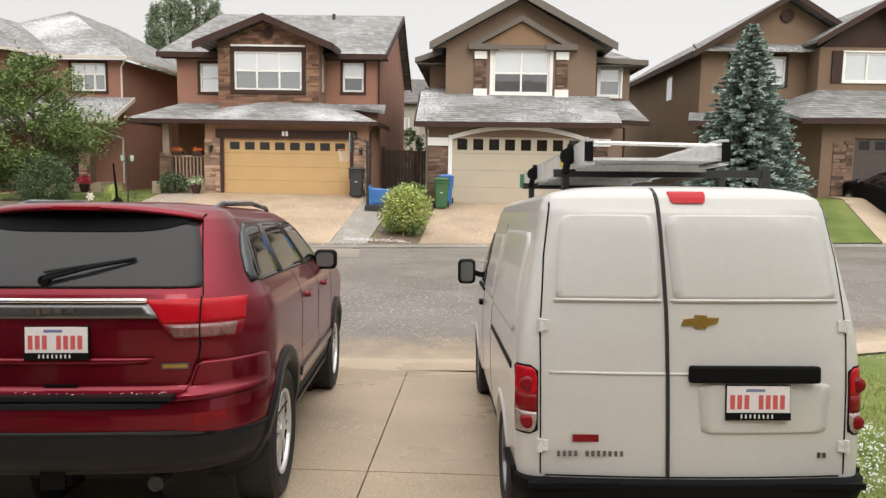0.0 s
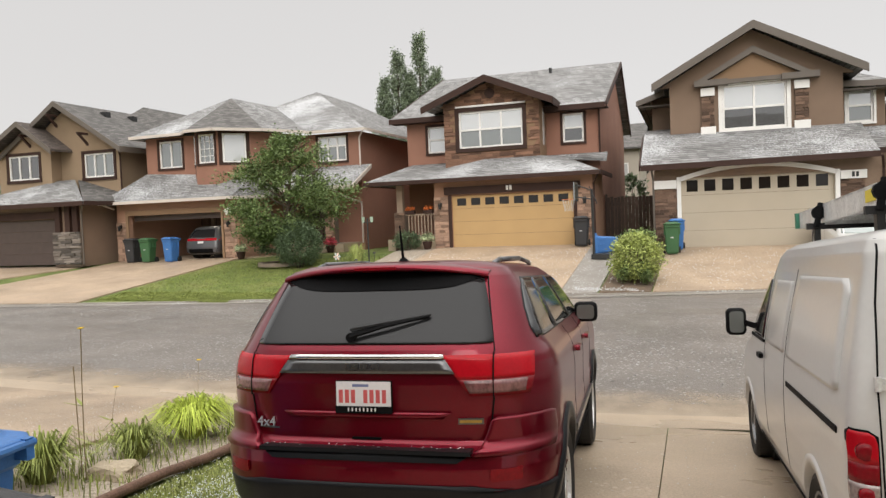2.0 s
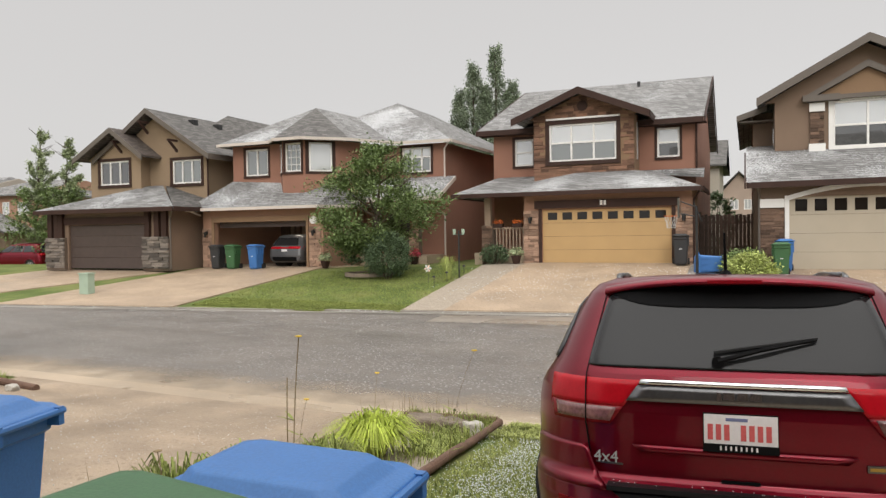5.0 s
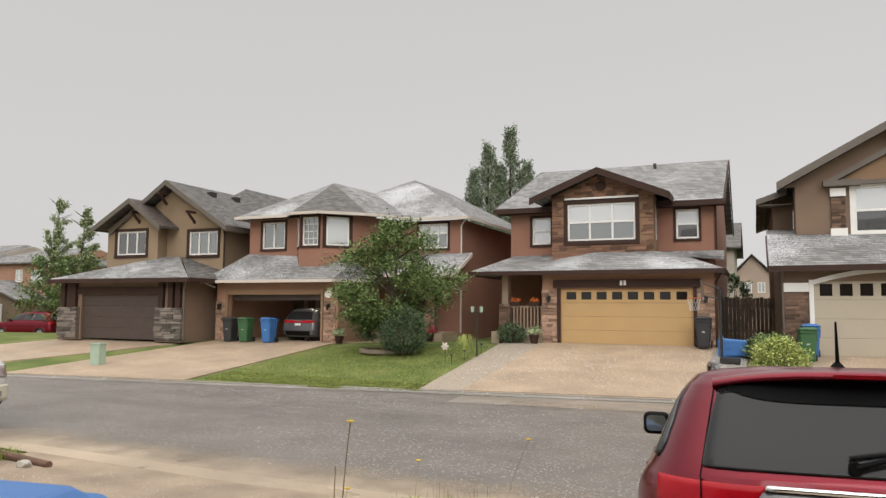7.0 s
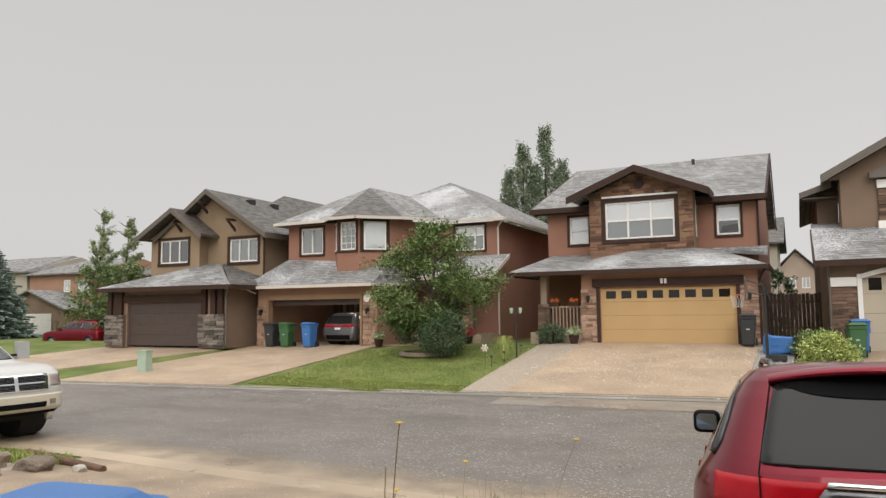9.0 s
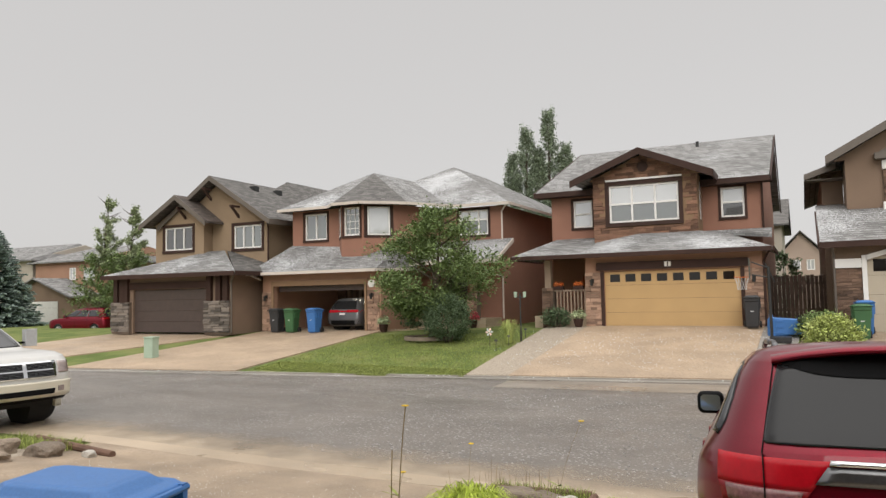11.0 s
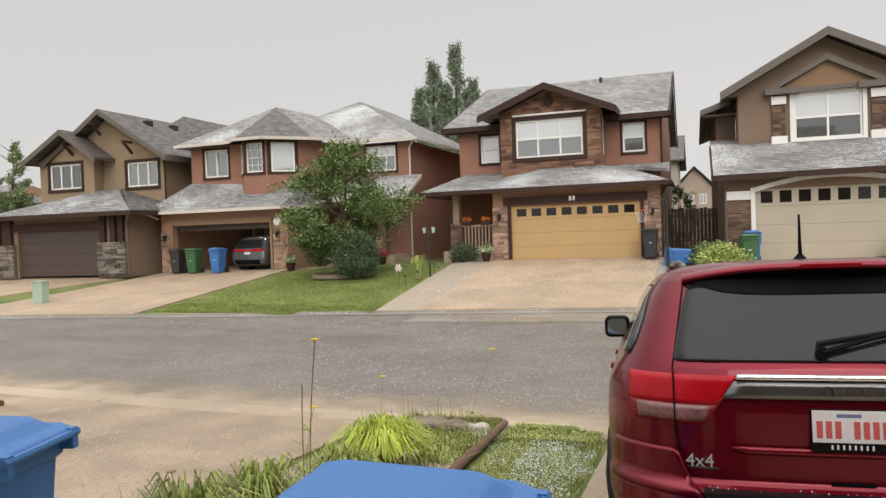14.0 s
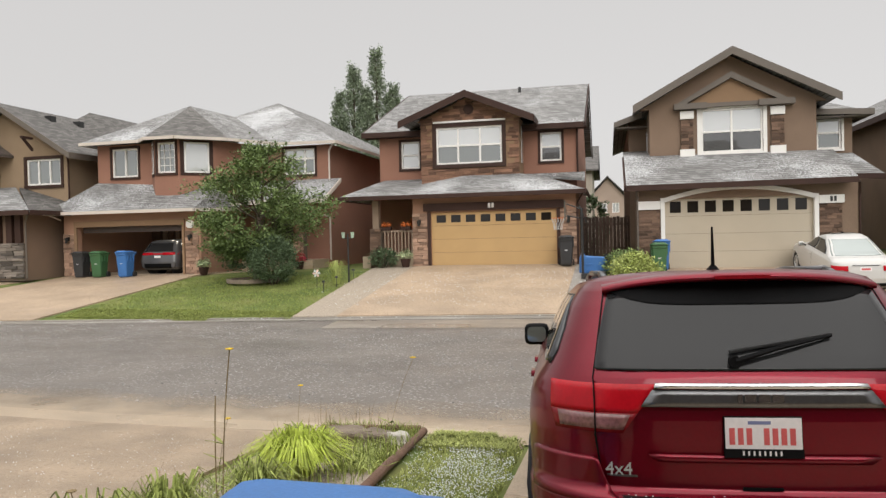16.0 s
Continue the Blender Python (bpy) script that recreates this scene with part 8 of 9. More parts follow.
# ---- fence, hoop, yard things ----
def fence():
    f = thing("fence", "dark weathered wooden board fence between two houses", "fence")
    for i in range(15):
        x = -3.75 + i * 0.15
        if x + 0.14 > -1.56:
            break
        hgt = 2.92 + 0.03 * math.sin(i * 2.1)
        part("plank", boxes((x, x + 0.138, 33.0 + 0.004 * (i % 3), 33.025 + 0.004 * (i % 3), 1.0, hgt)), "fence_wood", f)
    for z in (1.5, 2.55):
        part("rail", boxes((-3.75, -1.58, 33.03, 33.08, z, z + 0.1)), "fence_wood", f)
    for x in (-3.82, -1.68):
        part("post", boxes((x, x + 0.1, 32.98, 33.1, 1.0, 3.05)), "fence_wood", f)


fence()


def hoop():
    h = thing("basketball_hoop", "dark portable basketball hoop beside the driveway", "basketball hoop")
    x, y = -3.45, 25.6
    z = far_z(x, y)
    bm = bmesh.new()
    bar(bm, (x, y, z), (x - 0.02, y, 3.1), 0.045, 8)
    part("pole", bm, "metal_dark", h)
    bm = bmesh.new()
    bar(bm, (x, y, 3.05), (x - 0.5, y - 0.1, 3.25), 0.025, 6)
    bar(bm, (x, y, 2.75), (x - 0.5, y - 0.1, 2.85), 0.025, 6)
    bar(bm, (x + 0.15, y, 2.6), (x - 0.1, y, 3.2), 0.02, 6)
    part("arm", bm, "metal_dark", h)
    part("backboard", boxes((x - 0.56, x - 0.52, y - 0.55, y + 0.35, 2.7, 3.35)), "pane_dim", h)
    bm = bmesh.new()
    n = 18
    for i in range(n):
        a, b = 6.283 * i / n, 6.283 * (i + 1) / n
        bar(bm, (x - 0.8 + 0.22 * math.cos(a), y - 0.1 + 0.22 * math.sin(a), 2.78), (x - 0.8 + 0.22 * math.cos(b), y - 0.1 + 0.22 * math.sin(b), 2.78), 0.012, 5)
    part("rim", bm, "petal_orange", h)
    bm = bmesh.new()
    for i in range(12):
        a, b = 6.283 * i / 12, 6.283 * (i + 1.5) / 12
        bar(bm, (x - 0.8 + 0.22 * math.cos(a), y - 0.1 + 0.22 * math.sin(a), 2.78), (x - 0.8 + 0.13 * math.cos(b), y - 0.1 + 0.13 * math.sin(b), 2.38), 0.006, 4)
    part("net", bm, "logo_white", h)
    part("base", boxes((x - 0.05, x + 0.55, y - 0.35, y + 0.35, z - 0.02, z + 0.14)), "metal_dark", h)


hoop()
M["utility_green"] = mat("utility_green", (0.36, 0.46, 0.36), 0.6, var=0.1, scale=3)
u = thing("utility_box", "pale green metal utility box on the verge", "utility box")
uz = far_z(-24.85, 20.4)
part("cabinet", boxes((-25.05, -24.6, 20.3, 20.6, uz - 0.03, uz + 0.76)), "utility_green", u)
part("cap", boxes((-25.08, -24.57, 20.27, 20.63, uz + 0.76, uz + 0.80)), "utility_green", u)

lp = thing("garden_lamp", "dark green double-headed garden lamp post", "lamp")
lz = far_z(-11.5, 24.6)
bm = bmesh.new()
bar(bm, (-11.55, 24.9, lz), (-11.55, 24.9, lz + 1.75), 0.03, 8)
bar(bm, (-11.72, 24.9, lz + 1.6), (-11.38, 24.9, lz + 1.6), 0.018, 6)
part("post", bm, "metal_dark", lp)
for x in (-11.72, -11.38):
    bm = bmesh.new()
    bar(bm, (x, 24.9, lz + 1.6), (x, 24.9, lz + 1.80), (0.05, 0.07), 8)
    part("lantern", bm, "utility_green", lp)

for x, y in ((-11.9, 23.4), (-11.75, 24.2), (-11.6, 25.5)):
    sl = thing("path_light", "small dark garden path light", "lamp", group="path lights")
    z = far_z(x, y)
    bm = bmesh.new()
    bar(bm, (x, y, z - 0.03), (x, y, z + 0.3), 0.012, 5)
    part("stake", bm, "metal_dark", sl)
    bm = bmesh.new()
    bar(bm, (x, y, z + 0.3), (x, y, z + 0.36), (0.07, 0.04), 8)
    part("cap", bm, "metal_dark", sl)

pw = thing("pinwheel", "pale pink garden pinwheel on a thin stake", "garden ornament")
pz = far_z(-12.4, 24)
bm = bmesh.new()
bar(bm, (-12.38, 24.0, pz - 0.03), (-12.38, 24.0, pz + 0.5), 0.008, 5)
part("stake", bm, "metal_dark", pw)
for i in range(6):
    a = 6.283 * i / 6
    bm = bmesh.new()
    c = Vector((-12.38, 23.97, pz + 0.5))
    d = Vector((math.cos(a), 0, math.sin(a)))
    e = Vector((-math.sin(a), 0, math.cos(a)))
    prism(bm, [c, c + d * 0.10 + e * 0.05, c + d * 0.155, c + d * 0.10 - e * 0.03], (0, -0.012, 0))
    part("petal", bm, "petal_pale" if i % 2 else "logo_white", pw)


def blades(name, spots, n, h, w, seed, material, label, lean=0.4, kind="stuff", parent=None, zf=None):
    """Bent grass blades round spots of (x, y, radius x, radius y)."""
    rng = random.Random(seed)
    verts, faces = [], []
    for x, y, rx, ry in spots:
        for _ in range(n):
            px, py = x + rng.uniform(-rx, rx), y + rng.uniform(-ry, ry)
            pz = zf(px, py)
            a = rng.uniform(0, 6.283)
            hh = h * rng.uniform(0.5, 1.25)
            d = Vector((math.cos(a), math.sin(a), 0))
            s = Vector((-d.y, d.x, 0)) * w
            l = lean * hh * rng.uniform(0.3, 1.2)
            p0 = Vector((px, py, pz - 0.02))
            p1 = p0 + Vector((0, 0, hh * 0.6)) + d * l * 0.35
            p2 = p0 + Vector((0, 0, hh * (1 - 0.25 * lean))) + d * l
            k = len(verts)
            verts += [p0 - s, p0 + s, p1 + s * 0.8, p1 - s * 0.8, p2]
            faces += [(k, k + 1, k + 2, k + 3), (k + 3, k + 2, k + 4)]
    me = bpy.data.meshes.new(name)
    me.from_pydata([tuple(v) for v in verts], [], faces)
    me.materials.append(M[material])
    ob = new(name, me)
    if parent is not None:
        ob.parent = parent
        return ob
    return tagged(ob, label, "grass", "", kind)


def clump(label, x, y, z, n, h, spread, material, seed, name="grass_clump"):
    """An arching tuft: blades that rise from one crown and droop outward."""
    t = thing(name, label, "plant")
    rng = random.Random(seed)
    verts, faces = [], []
    for _ in range(n):
        a = rng.uniform(0, 6.283)
        d = Vector((math.cos(a), math.sin(a), 0))
        s = Vector((-d.y, d.x, 0)) * rng.uniform(0.005, 0.010)
        hh = h * rng.uniform(0.6, 1.15)
        r = spread * rng.uniform(0.15, 1.0)
        b = Vector((x, y, z)) + d * r * 0.25
        pts = [b, b + Vector((0, 0, hh * 0.6)) + d * r * 0.2, b + Vector((0, 0, hh)) + d * r * 0.55, b + Vector((0, 0, hh * rng.uniform(0.45, 0.9))) + d * r]
        k = len(verts)
        for i, p in enumerate(pts):
            q = s * (1, 1, 0.8, 0.15)[i]
            verts += [p - q, p + q]
        faces += [(k + 2 * i, k + 2 * i + 1, k + 2 * i + 3, k + 2 * i + 2) for i in range(3)]
    me = bpy.data.meshes.new("foliage")
    me.from_pydata([tuple(v) for v in verts], [], faces)
    me.materials.append(M[material])
    ob = new("foliage", me)
    ob.parent = t
    return t


def stone(label, x, y, z, rx, ry, rz, seed, material="rock"):
    rng = random.Random(seed)
    bm = bmesh.new()
    bmesh.ops.create_icosphere(bm, subdivisions=3, radius=1)
    for v in bm.verts:
        n = noise.noise(v.co * 1.3 + Vector((seed * 3.1, 0, 0))) * 0.35 + noise.noise(v.co * 4 + Vector((0, seed, 0))) * 0.08
        c = v.co.copy()
        c = Vector([max(-0.75, min(0.75, q)) for q in c]) * 1.15
        v.co = Vector((x + c.x * rx * (1 + n), y + c.y * ry * (1 + n), z + c.z * rz * (1 + n)))
    return tagged(part("rock", bm, material), label, "rock")


# planted bed between the two near driveways
tagged(sheet("bed_soil", span(-6.15, 2.0, -4.5, 2.0), span(-6.15, 8.6, -4.68, 8.7), near_z, M["gravel"], 6, 20, lift=0.004), "gravel and soil of a narrow planted bed", "bed")
bm = bmesh.new()
rng = random.Random(4)
pts = [(-4.50 - 0.019 * i + 0.015 * math.sin(i * 1.3), 3.2 + i * 0.545, near_z(0, 3.2 + i * 0.545) + 0.05 + 0.012 * math.sin(i * 2.1)) for i in range(11)]
rings = []
for p in pts:
    r = rng.uniform(0.040, 0.048)
    rings.append([bm.verts.new((p[0] + r * math.cos(0.5236 * k), p[1], p[2] + r * math.sin(0.5236 * k))) for k in range(12)])
for ra, rb in zip(rings, rings[1:]):
    for k in range(12):
        bm.faces.new((ra[k], ra[(k + 1) % 12], rb[(k + 1) % 12], rb[k]))
bm.faces.new(rings[0])
bm.faces.new(rings[-1][::-1])
lg = thing("edging_log", "weathered brown timber log edging the bed", "log")
part("timber", bm, "log", lg)
bm = bmesh.new()
bar(bm, (-5.90, 8.55, 0.07), (-4.74, 8.74, 0.06), (0.045, 0.04), 9)
lg2 = thing("edging_log", "short brown timber log across the bed end", "log")
part("timber", bm, "log", lg2)
stone("flat tan sandstone slab lying in the bed", -5.05, 5.3, near_z(0, 5.3) + 0.05, 0.22, 0.16, 0.08, 1, "rock_tan")
stone("brown weathered rock by the timber edging", -5.45, 8.28, 0.05, 0.30, 0.2, 0.12, 2)
stone("brown weathered rock by the timber edging", -5.12, 8.3, 0.04, 0.22, 0.18, 0.11, 3)
stone("pale rounded rock by the timber edging", -4.86, 8.22, 0.06, 0.14, 0.11, 0.1, 4, "rock_pale")
clump("bright lime green arching ornamental grass clump", -5.38, 6.75, near_z(0, 6.75), 1400, 0.36, 0.46, "leaf_lime", 5)
clump("green arching grass clump", -5.55, 5.0, near_z(0, 5.0), 350, 0.36, 0.42, "grass_blade", 6)
clump("green arching grass clump", -5.6, 4.3, near_z(0, 4.3), 350, 0.40, 0.45, "grass_blade", 7)
clump("green leafy weed clump beside the bins", -5.35, 5.9, near_z(0, 5.9), 260, 0.30, 0.4, "grass_blade", 8)
blades("bed_weeds", [(-5.85, 5.6, 0.3, 2.6), (-5.15, 6.2, 0.4, 1.5), (-5.0, 7.8, 0.35, 0.5), (-5.3, 8.6, 0.6, 0.12)], 650, 0.19, 0.005, 9, "grass_blade", "mixed green weeds growing in the bed", 0.5, zf=near_z)
blades("dry_weeds", [(-6.0, 6.0, 0.25, 2.4), (-5.6, 8.6, 0.5, 0.2)], 32, 0.40, 0.003, 10, "dry_stem", "thin dry straw-coloured weed stems", 0.25, zf=near_z)
blades("yellow_groundcover", [(-4.92, 7.3, 0.2, 0.4)], 450, 0.13, 0.009, 11, "leaf_yellow", "low yellow flowering groundcover", 0.8, zf=near_z)
blades("verge_grass", [(-4.0, 5.5, 0.50, 3.1)], 15000, 0.055, 0.004, 12, "verge_blade", "short rough grass beside the driveway", 0.9, zf=near_z)
blades("verge_end_grass", [(-4.1, 8.35, 0.52, 0.28), (-4.2, 8.66, 0.35, 0.08)], 4200, 0.085, 0.005, 17, "verge_blade", "tufted grass at the end of the verge", 0.8, zf=near_z)
blades("side_verge_grass", [(3.6, 6.0, 1.2, 3.2)], 9000, 0.06, 0.004, 13, "grass_blade", "short rough grass beside the white van", 0.9, zf=near_z)
blades("corner_grass", [(-13.9, 8.3, 0.9, 0.3)], 1500, 0.20, 0.006, 14, "grass_blade", "tufted grass round a rock bed", 0.6, zf=near_z)

def lawn_spot(x, y):
    return far_z(x, y) - 0.02


blades("lawn_grass", [(-15.2, 23.4, 3.7, 3.2), (-15.2, 20.25, 3.7, 0.4), (-16.4, 19.65, 2.5, 0.3)], 15000, 0.07, 0.007, 16, "grass_blade", "mown grass of the lawn across the street", 0.8, zf=lawn_spot)

# left bed past the next driveway
tagged(sheet("rock_bed", span(-14.6, 5.4, -12.25, 5.4), span(-14.4, 8.4, -12.05, 8.4), near_z, M["gravel"], 6, 8, lift=0.006), "grey gravel bed with rocks", "bed")
bm = bmesh.new()
bar(bm, (-14.2, 8.55, 0.08), (-11.95, 8.2, 0.06), (0.07, 0.055), 9)
lg3 = thing("edging_log", "grey-brown timber edging of the rock bed", "log")
part("timber", bm, "log", lg3)
stone("large brown angular rock in the gravel", -12.85, 7.75, 0.12, 0.30, 0.2, 0.13, 6)
stone("large brown angular rock in the gravel", -13.75, 7.6, 0.14, 0.32, 0.24, 0.15, 7)
stone("flat brown rock in the gravel", -13.1, 6.95, 0.15, 0.4, 0.25, 0.10, 8)
stone("small pale rock in the gravel", -12.2, 8.0, 0.07, 0.10, 0.09, 0.08, 9, "rock_pale")


def tall_weed(label, x, y, top, seed, flower, lean=(0.0, 0.0), twin=True, thick=0.0032):
    w = thing("tall_weed", label, "plant")
    z = near_z(x, y)
    k = 6
    pts = [Vector((x + lean[0] * (i / k) ** 2, y + lean[1] * (i / k) ** 2, z - 0.02 + (top - z) * i / k)) for i in range(k + 1)]
    runs = [pts]
    if twin:
        runs.append([p + Vector((-0.03 - 0.012 * i, 0, -0.02 * i)) for i, p in enumerate(pts[:-1])])
    for run in runs:
        bm = bmesh.new()
        rings = [[bm.verts.new(p + Vector((thick * math.cos(1.2566 * c), thick * math.sin(1.2566 * c), 0))) for c in range(5)] for p in run]
        for ra, rb in zip(rings, rings[1:]):
            for c in range(5):
                bm.faces.new((ra[c], ra[(c + 1) % 5], rb[(c + 1) % 5], rb[c]))
        bm.faces.new(rings[0][::-1])
        bm.faces.new(rings[-1])
        part("stem", bm, "dry_stem", w)
    rng = random.Random(seed)
    bm = bmesh.new()
    for i in range(9):
        p = pts[rng.randrange(0, 4)]
        a = rng.uniform(0, 6.283)
        d = Vector((math.cos(a), math.sin(a), 0.4))
        e = Vector((-d.y, d.x, 0)) * 0.015
        prism(bm, [p, p + d * 0.06 + e, p + d * 0.14, p + d * 0.06 - e], (0, 0, 0.002))
    part("leaves", bm, "grass_blade", w)
    bm = bmesh.new()
    c = pts[-1]
    for i in range(9):
        a = 6.283 * i / 9
        d = Vector((math.cos(a), math.sin(a), 0.25))
        e = Vector((-d.y, d.x, 0)) * 0.012
        prism(bm, [c, c + d * 0.015 + e, c + d * 0.027, c + d * 0.015 - e], (0, 0, 0.006))
    part("flower_head", bm, flower, w)


tall_weed("tall thin weed stem with a yellow flower", -5.22, 5.15, 1.58, 1, "petal_yellow", (0.14, -0.1), True, 0.0045)
tall_weed("thin weed stem with a small yellow flower", -4.5, 6.6, 1.29, 2, "petal_yellow", (0.3, -0.1), False, 0.0018)
tall_weed("thin weed stem with pale yellow buds", -5.5, 7.0, 0.92, 3, "petal_yellow", (0.05, 0), False, 0.0018)
tall_weed("dry brown weed with seed heads", -5.3, 3.9, 0.98, 4, "dry_stem", (-0.12, 0.05), False)
tall_weed("thin weed stem with a pale flower", -5.75, 6.0, 0.85, 5, "petal_yellow", (0.1, 0), False, 0.0018)

# plants at the houses
for x, y, m_, lab in ((-15.2, 28.9, "petal_red", "pot of red flowers by the porch"), (-18.6, 27.2, "leaf_pale", "dark pot with a small green plant"), (-10.25, 27.7, "leaf_pale", "stone pot with a plant by the garage")):
    fp = thing("flower_pot", lab, "flower pot")
    z = far_z(x, y)
    bm = bmesh.new()
    lathe(bm, [(0, 0.13), (0.28, 0.2), (0.32, 0.2)], 14, (x, y, z), "z")
    part("pot", bm, "brown_trim", fp)
    crown_part("plant", [((x, y, z + 0.5), 0.24), ((x - 0.15, y, z + 0.42), 0.18), ((x + 0.15, y, z + 0.45), 0.18)], 260, 0.06, 7, m_, fp)
clump("yellow-green spiky garden plant on the lawn", -11.9, 24.6, far_z(-11.9, 24.6), 160, 0.75, 0.45, "leaf_yellow", 15, "garden_plant")
tr_ring = thing("tree_ring", "grey edging ring round the tree base", "edging")
bm = bmesh.new()
lathe(bm, [(0, 1.0), (0.14, 1.0), (0.14, 0.86), (0, 0.86)], 28, (-15.5, 25.5, far_z(-15.5, 25.5) - 0.05), "z", caps=False)
part("ring", bm, "rock", tr_ring)
wr = thing("door_wreath", "dried reddish wreath on the porch wall", "wreath")
wr.location = (0, 0, 0)
crown_part("twigs", [((-10.75 + 0.2 * math.cos(a), 31.3, 2.85 + 0.2 * math.sin(a)), 0.14) for a in [0.7 * i for i in range(9)]], 350, 0.05, 9, "petal_orange", wr)
for x in (-11.2, -10.4):
    fb = thing("flower_box", "orange flowers in a box on the railing", "flower box")
    part("box", boxes((x - 0.2, x + 0.2, 28.28, 28.48, 2.53, 2.66)), "brown_trim", fb)
    crown_part("flowers", [((x - 0.1, 28.38, 2.74), 0.12), ((x + 0.1, 28.38, 2.74), 0.12)], 120, 0.04, 3, "petal_orange", fb)


# ---- hail lying on the ground ----
def hail_stones(name, areas, seed, label, zf, stretch=1.0, material="hail"):
    rng = random.Random(seed)
    verts, faces = [], []
    for x0, x1, y0, y1, n, s0, s1 in areas:
        for _ in range(n):
            x, y = rng.uniform(x0, x1), rng.uniform(y0, y1)
            edge = min((x - x0) / (x1 - x0), (x1 - x) / (x1 - x0), (y - y0) / (y1 - y0), (y1 - y) / (y1 - y0)) * 3.5
            if noise.noise(Vector((x * 0.8, y * 1.6, seed))) + noise.noise(Vector((x * 3, y * 3, seed))) * 0.5 < 0.35 - edge:
                continue
            s = rng.uniform(s0, s1)
            z = zf(x, y) + s * 0.7
            k = len(verts)
            verts += [(x + s * stretch, y, z), (x - s * stretch, y, z), (x, y + s, z), (x, y - s, z), (x, y, z + s * 0.8), (x, y, z - s)]
            faces += [(k + a, k + b, k + c) for a, b, c in ((0, 2, 4), (2, 1, 4), (1, 3, 4), (3, 0, 4), (2, 0, 5), (1, 2, 5), (3, 1, 5), (0, 3, 5))]
    me = bpy.data.meshes.new(name)
    me.from_pydata(verts, [], faces)
    me.materials.append(M[material])
    tagged(new(name, me), label, "hail", "", "stuff")


hail_stones("hail_near", [(-4.25, -3.42, 4.0, 8.6, 4200, 0.004, 0.008), (-4.7, -3.5, 3.0, 8.8, 2400, 0.003, 0.007), (2.4, 3.6, 4.0, 9.2, 3600, 0.005, 0.011), (-3.4, 2.3, 2.0, 8.4, 900, 0.003, 0.006), (-12.0, -6.2, 4.0, 8.4, 1400, 0.003, 0.007), (-6.0, -4.9, 5.0, 8.5, 500, 0.004, 0.008)], 3, "white hailstones lying on grass and concrete", lambda x, y: near_z(x, y) + 0.02)
hail_stones("hail_road", [(-22, -5, 14.0, 18.5, 2600, 0.005, 0.011), (-30, 8, 9.5, 19.5, 8000, 0.004, 0.009), (-12, 6, 9.2, 14.0, 3000, 0.004, 0.010)], 4, "white hailstones and splashes scattered over the wet street", road_z, 2.6, "slush")
hail_stones("hail_yard", [(-12, 6, 21.0, 27.5, 2500, 0.008, 0.016), (-3.6, -1.3, 21.25, 21.6, 420, 0.008, 0.015)], 5, "white hailstones on the driveways and kerb", lambda x, y: far_z(x, y) + 0.015)


# ---- distance ----
def far_house(label, x0, x1, y0, y1, z0, eave, ridge, wall, roof, axis="x", holes=(), inset=1.5):
    h = thing("far_house", label, "house")
    bm = bmesh.new()
    wall_y(bm, x0, x1, z0, eave, y0, 0.25, holes)
    box(bm, x0, x0 + 0.25, y0 + 0.25, y1, z0, eave)
    box(bm, x1 - 0.25, x1, y0 + 0.25, y1, z0, eave)
    xm, ym = (x0 + x1) / 2, (y0 + y1) / 2
    if axis == "y":
        prism(bm, [(x0, y0, eave), (x1, y0, eave), (xm, y0, ridge - 0.2)], (0, 0.25, 0))
    else:
        prism(bm, [(x1 - 0.2, y0, eave), (x1 - 0.2, y1, eave), (x1 - 0.2, ym, ridge - 0.2)], (0.2, 0, 0))
    part("wall", bm, wall, h)
    o = 0.5
    if axis == "y":
        polys = [[(x0 - o, y0 - o, eave - 0.1), (xm, y0 - o, ridge), (xm, y1, ridge), (x0 - o, y1, eave - 0.1)], [(xm, y0 - o, ridge), (x1 + o, y0 - o, eave - 0.1), (x1 + o, y1, eave - 0.1), (xm, y1, ridge)]]
    else:
        polys = [[(x0 - o, y0 - o, eave - 0.1), (x1 + o, y0 - o, eave - 0.1), (x1 + o - inset, ym, ridge), (x0 - o + inset, ym, ridge)], [(x0 - o + inset, ym, ridge), (x1 + o - inset, ym, ridge), (x1 + o, y1 + o, eave - 0.1), (x0 - o, y1 + o, eave - 0.1)], [(x1 + o, y0 - o, eave - 0.1), (x1 + o, y1 + o, eave - 0.1), (x1 + o - inset, ym, ridge)], [(x0 - o, y1 + o, eave - 0.1), (x0 - o, y0 - o, eave - 0.1), (x0 - o + inset, ym, ridge)]]
    roof_part(h, polys, M[roof])
    for a, b, c, d in holes:
        window(h, a, b, c, d, y0 + 0.05, 2, 1, pane="pane_sky")
    return h


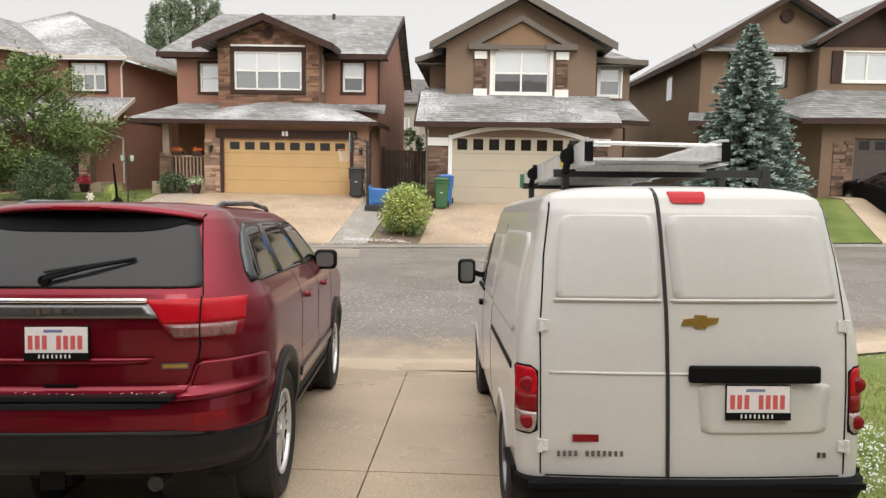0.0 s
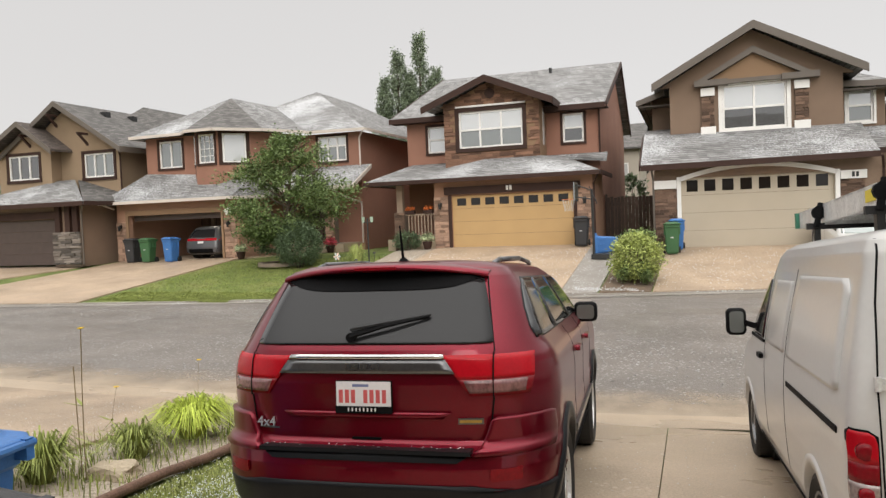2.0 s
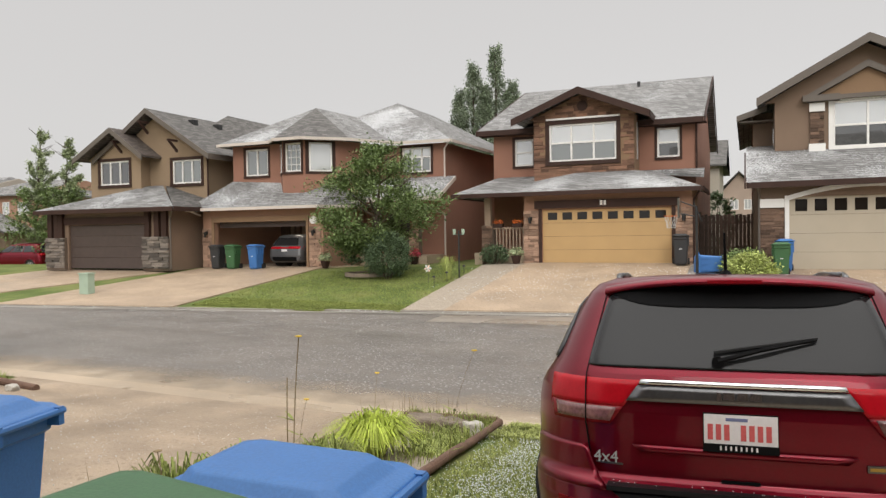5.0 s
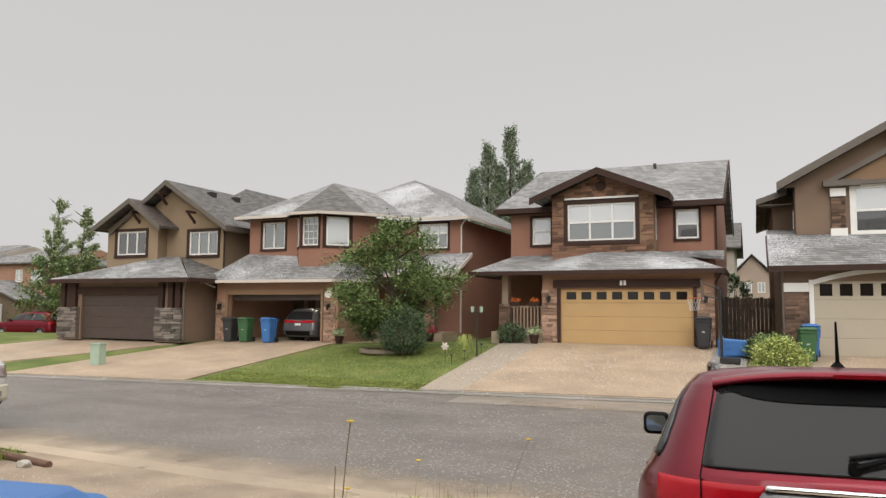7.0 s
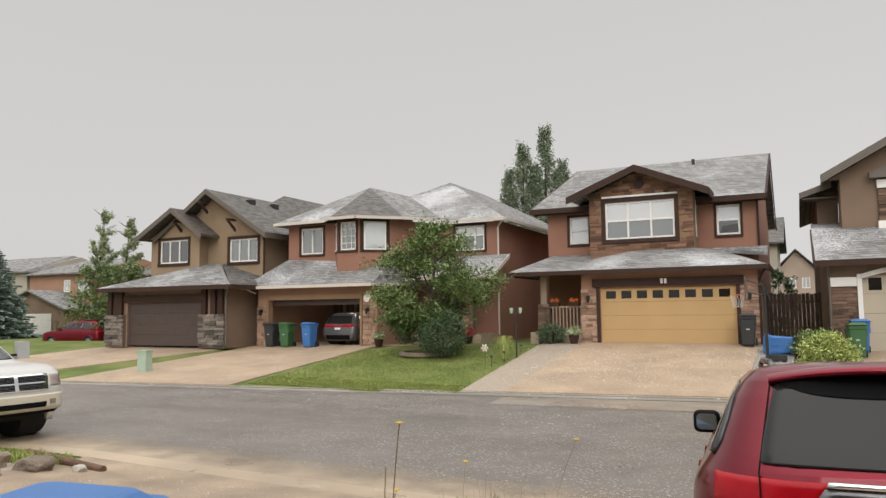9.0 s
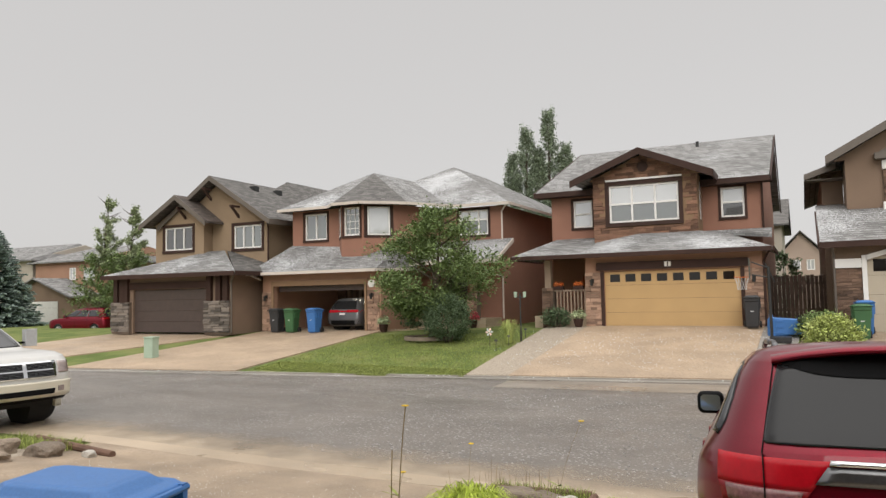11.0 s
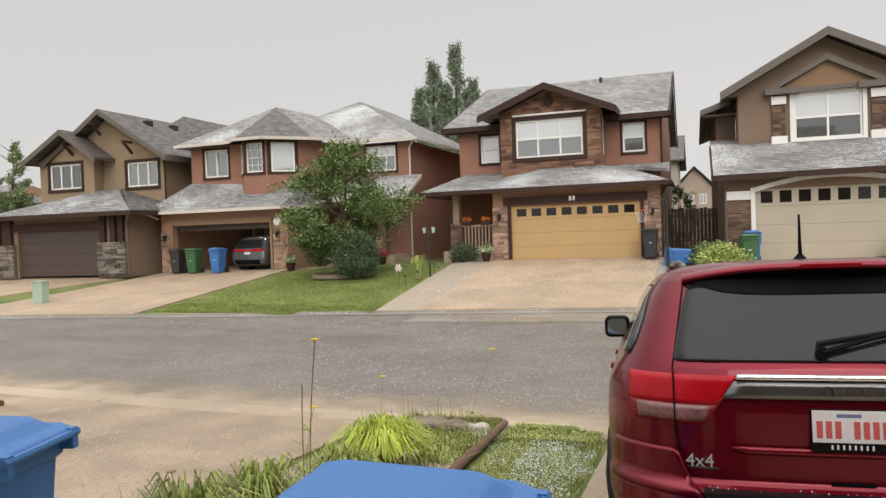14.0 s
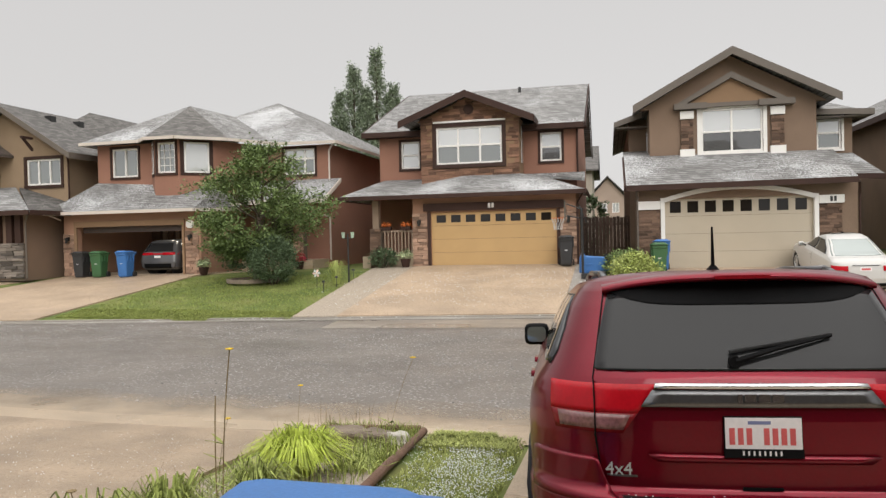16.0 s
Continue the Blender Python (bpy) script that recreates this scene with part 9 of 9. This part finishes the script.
fh = far_house("distant house with white garage door and grey roof", -60.2, -52.6, 40, 50, -0.3, 5.9, 7.3, "rose_stucco", "roof_grey", "x", [(-56.0, -55.2, 4.25, 5.25), (-54.3, -52.95, 4.2, 5.2)])
gh = far_house("low gabled garage wing with a white door", -60.0, -52.4, 37.5, 40.2, -0.3, 3.0, 4.4, "brown_stucco", "roof_grey", "y")
garage_door(gh, -59.0, -53.8, 0.5, 2.55, 37.42, "door_white", 0)
far_house("distant pale stucco house with hipped grey roof", -72, -60.6, 40, 50, -0.3, 6.2, 7.8, "grey_stucco", "roof_grey")
far_house("distant brown house beyond the trees", -51, -39, 46, 56, -0.3, 5.2, 6.6, "red_stucco", "roof_grey", "x", [(-49, -47.6, 3.6, 4.8)])
far_house("distant grey-beige house with a grey roof", -9.2, -3.75, 56, 66, -0.3, 7.0, 9.2, "grey_stucco", "roof_clear", "x", [(-5.2, -4.5, 4.7, 5.8)], inset=0.0)
far_house("distant pinkish gabled house", -4.4, -0.9, 78, 86, -0.3, 5.8, 8.0, "far_pink", "roof_clear", "y", [(-3.5, -2.7, 4.2, 5.2), (-2.2, -1.5, 4.2, 5.2)])
far_house("distant beige gabled house", -1.5, 4.5, 92, 100, -0.3, 5.6, 8.6, "far_pink", "roof_clear", "y")
far_house("brown stucco house farther along the street", 22.5, 31, 33, 45, 1.0, 7.4, 10, "brown_stucco", "roof_grey", "y")
far_house("tan house farther along the street", -46.5, -37.2, 60, 70, -0.3, 5.0, 6.8, "tan_stucco", "roof_grey")
sl = thing("street_lamp", "thin grey curved street lamp far off", "street lamp")
bm = bmesh.new()
bar(bm, (-41.2, 36, -0.4), (-41.2, 36, 6.2), (0.06, 0.045), 7)
for i in range(8):
    a, b = i / 8, (i + 1) / 8
    bar(bm, (-41.2 + 1.9 * a, 36, 6.2 + 0.55 * math.sin(2.2 * a)), (-41.2 + 1.9 * b, 36, 6.2 + 0.55 * math.sin(2.2 * b)), 0.035, 6)
part("pole", bm, "grey_trim", sl)
part("lamp_head", boxes((-39.4, -38.9, 35.9, 36.1, 6.55, 6.65)), "grey_trim", sl)


tagged(sheet("verge_soil", span(-4.75, 8.3, -3.5, 8.3), span(-4.7, 8.72, -3.62, 8.62), lambda x, y: 0.0, M["soil"], 8, 6, lift=0.006), "rough turf running out to the street edge", "lawn")
tagged(sheet("wash_patch", span(-9.6, 17.5, -2.6, 18.0), span(-9.9, 19.5, -2.9, 20.2), road_z, M["wash"], 24, 10, lift=0.006), "pale sandy wash of water on the street before the driveway", "road")
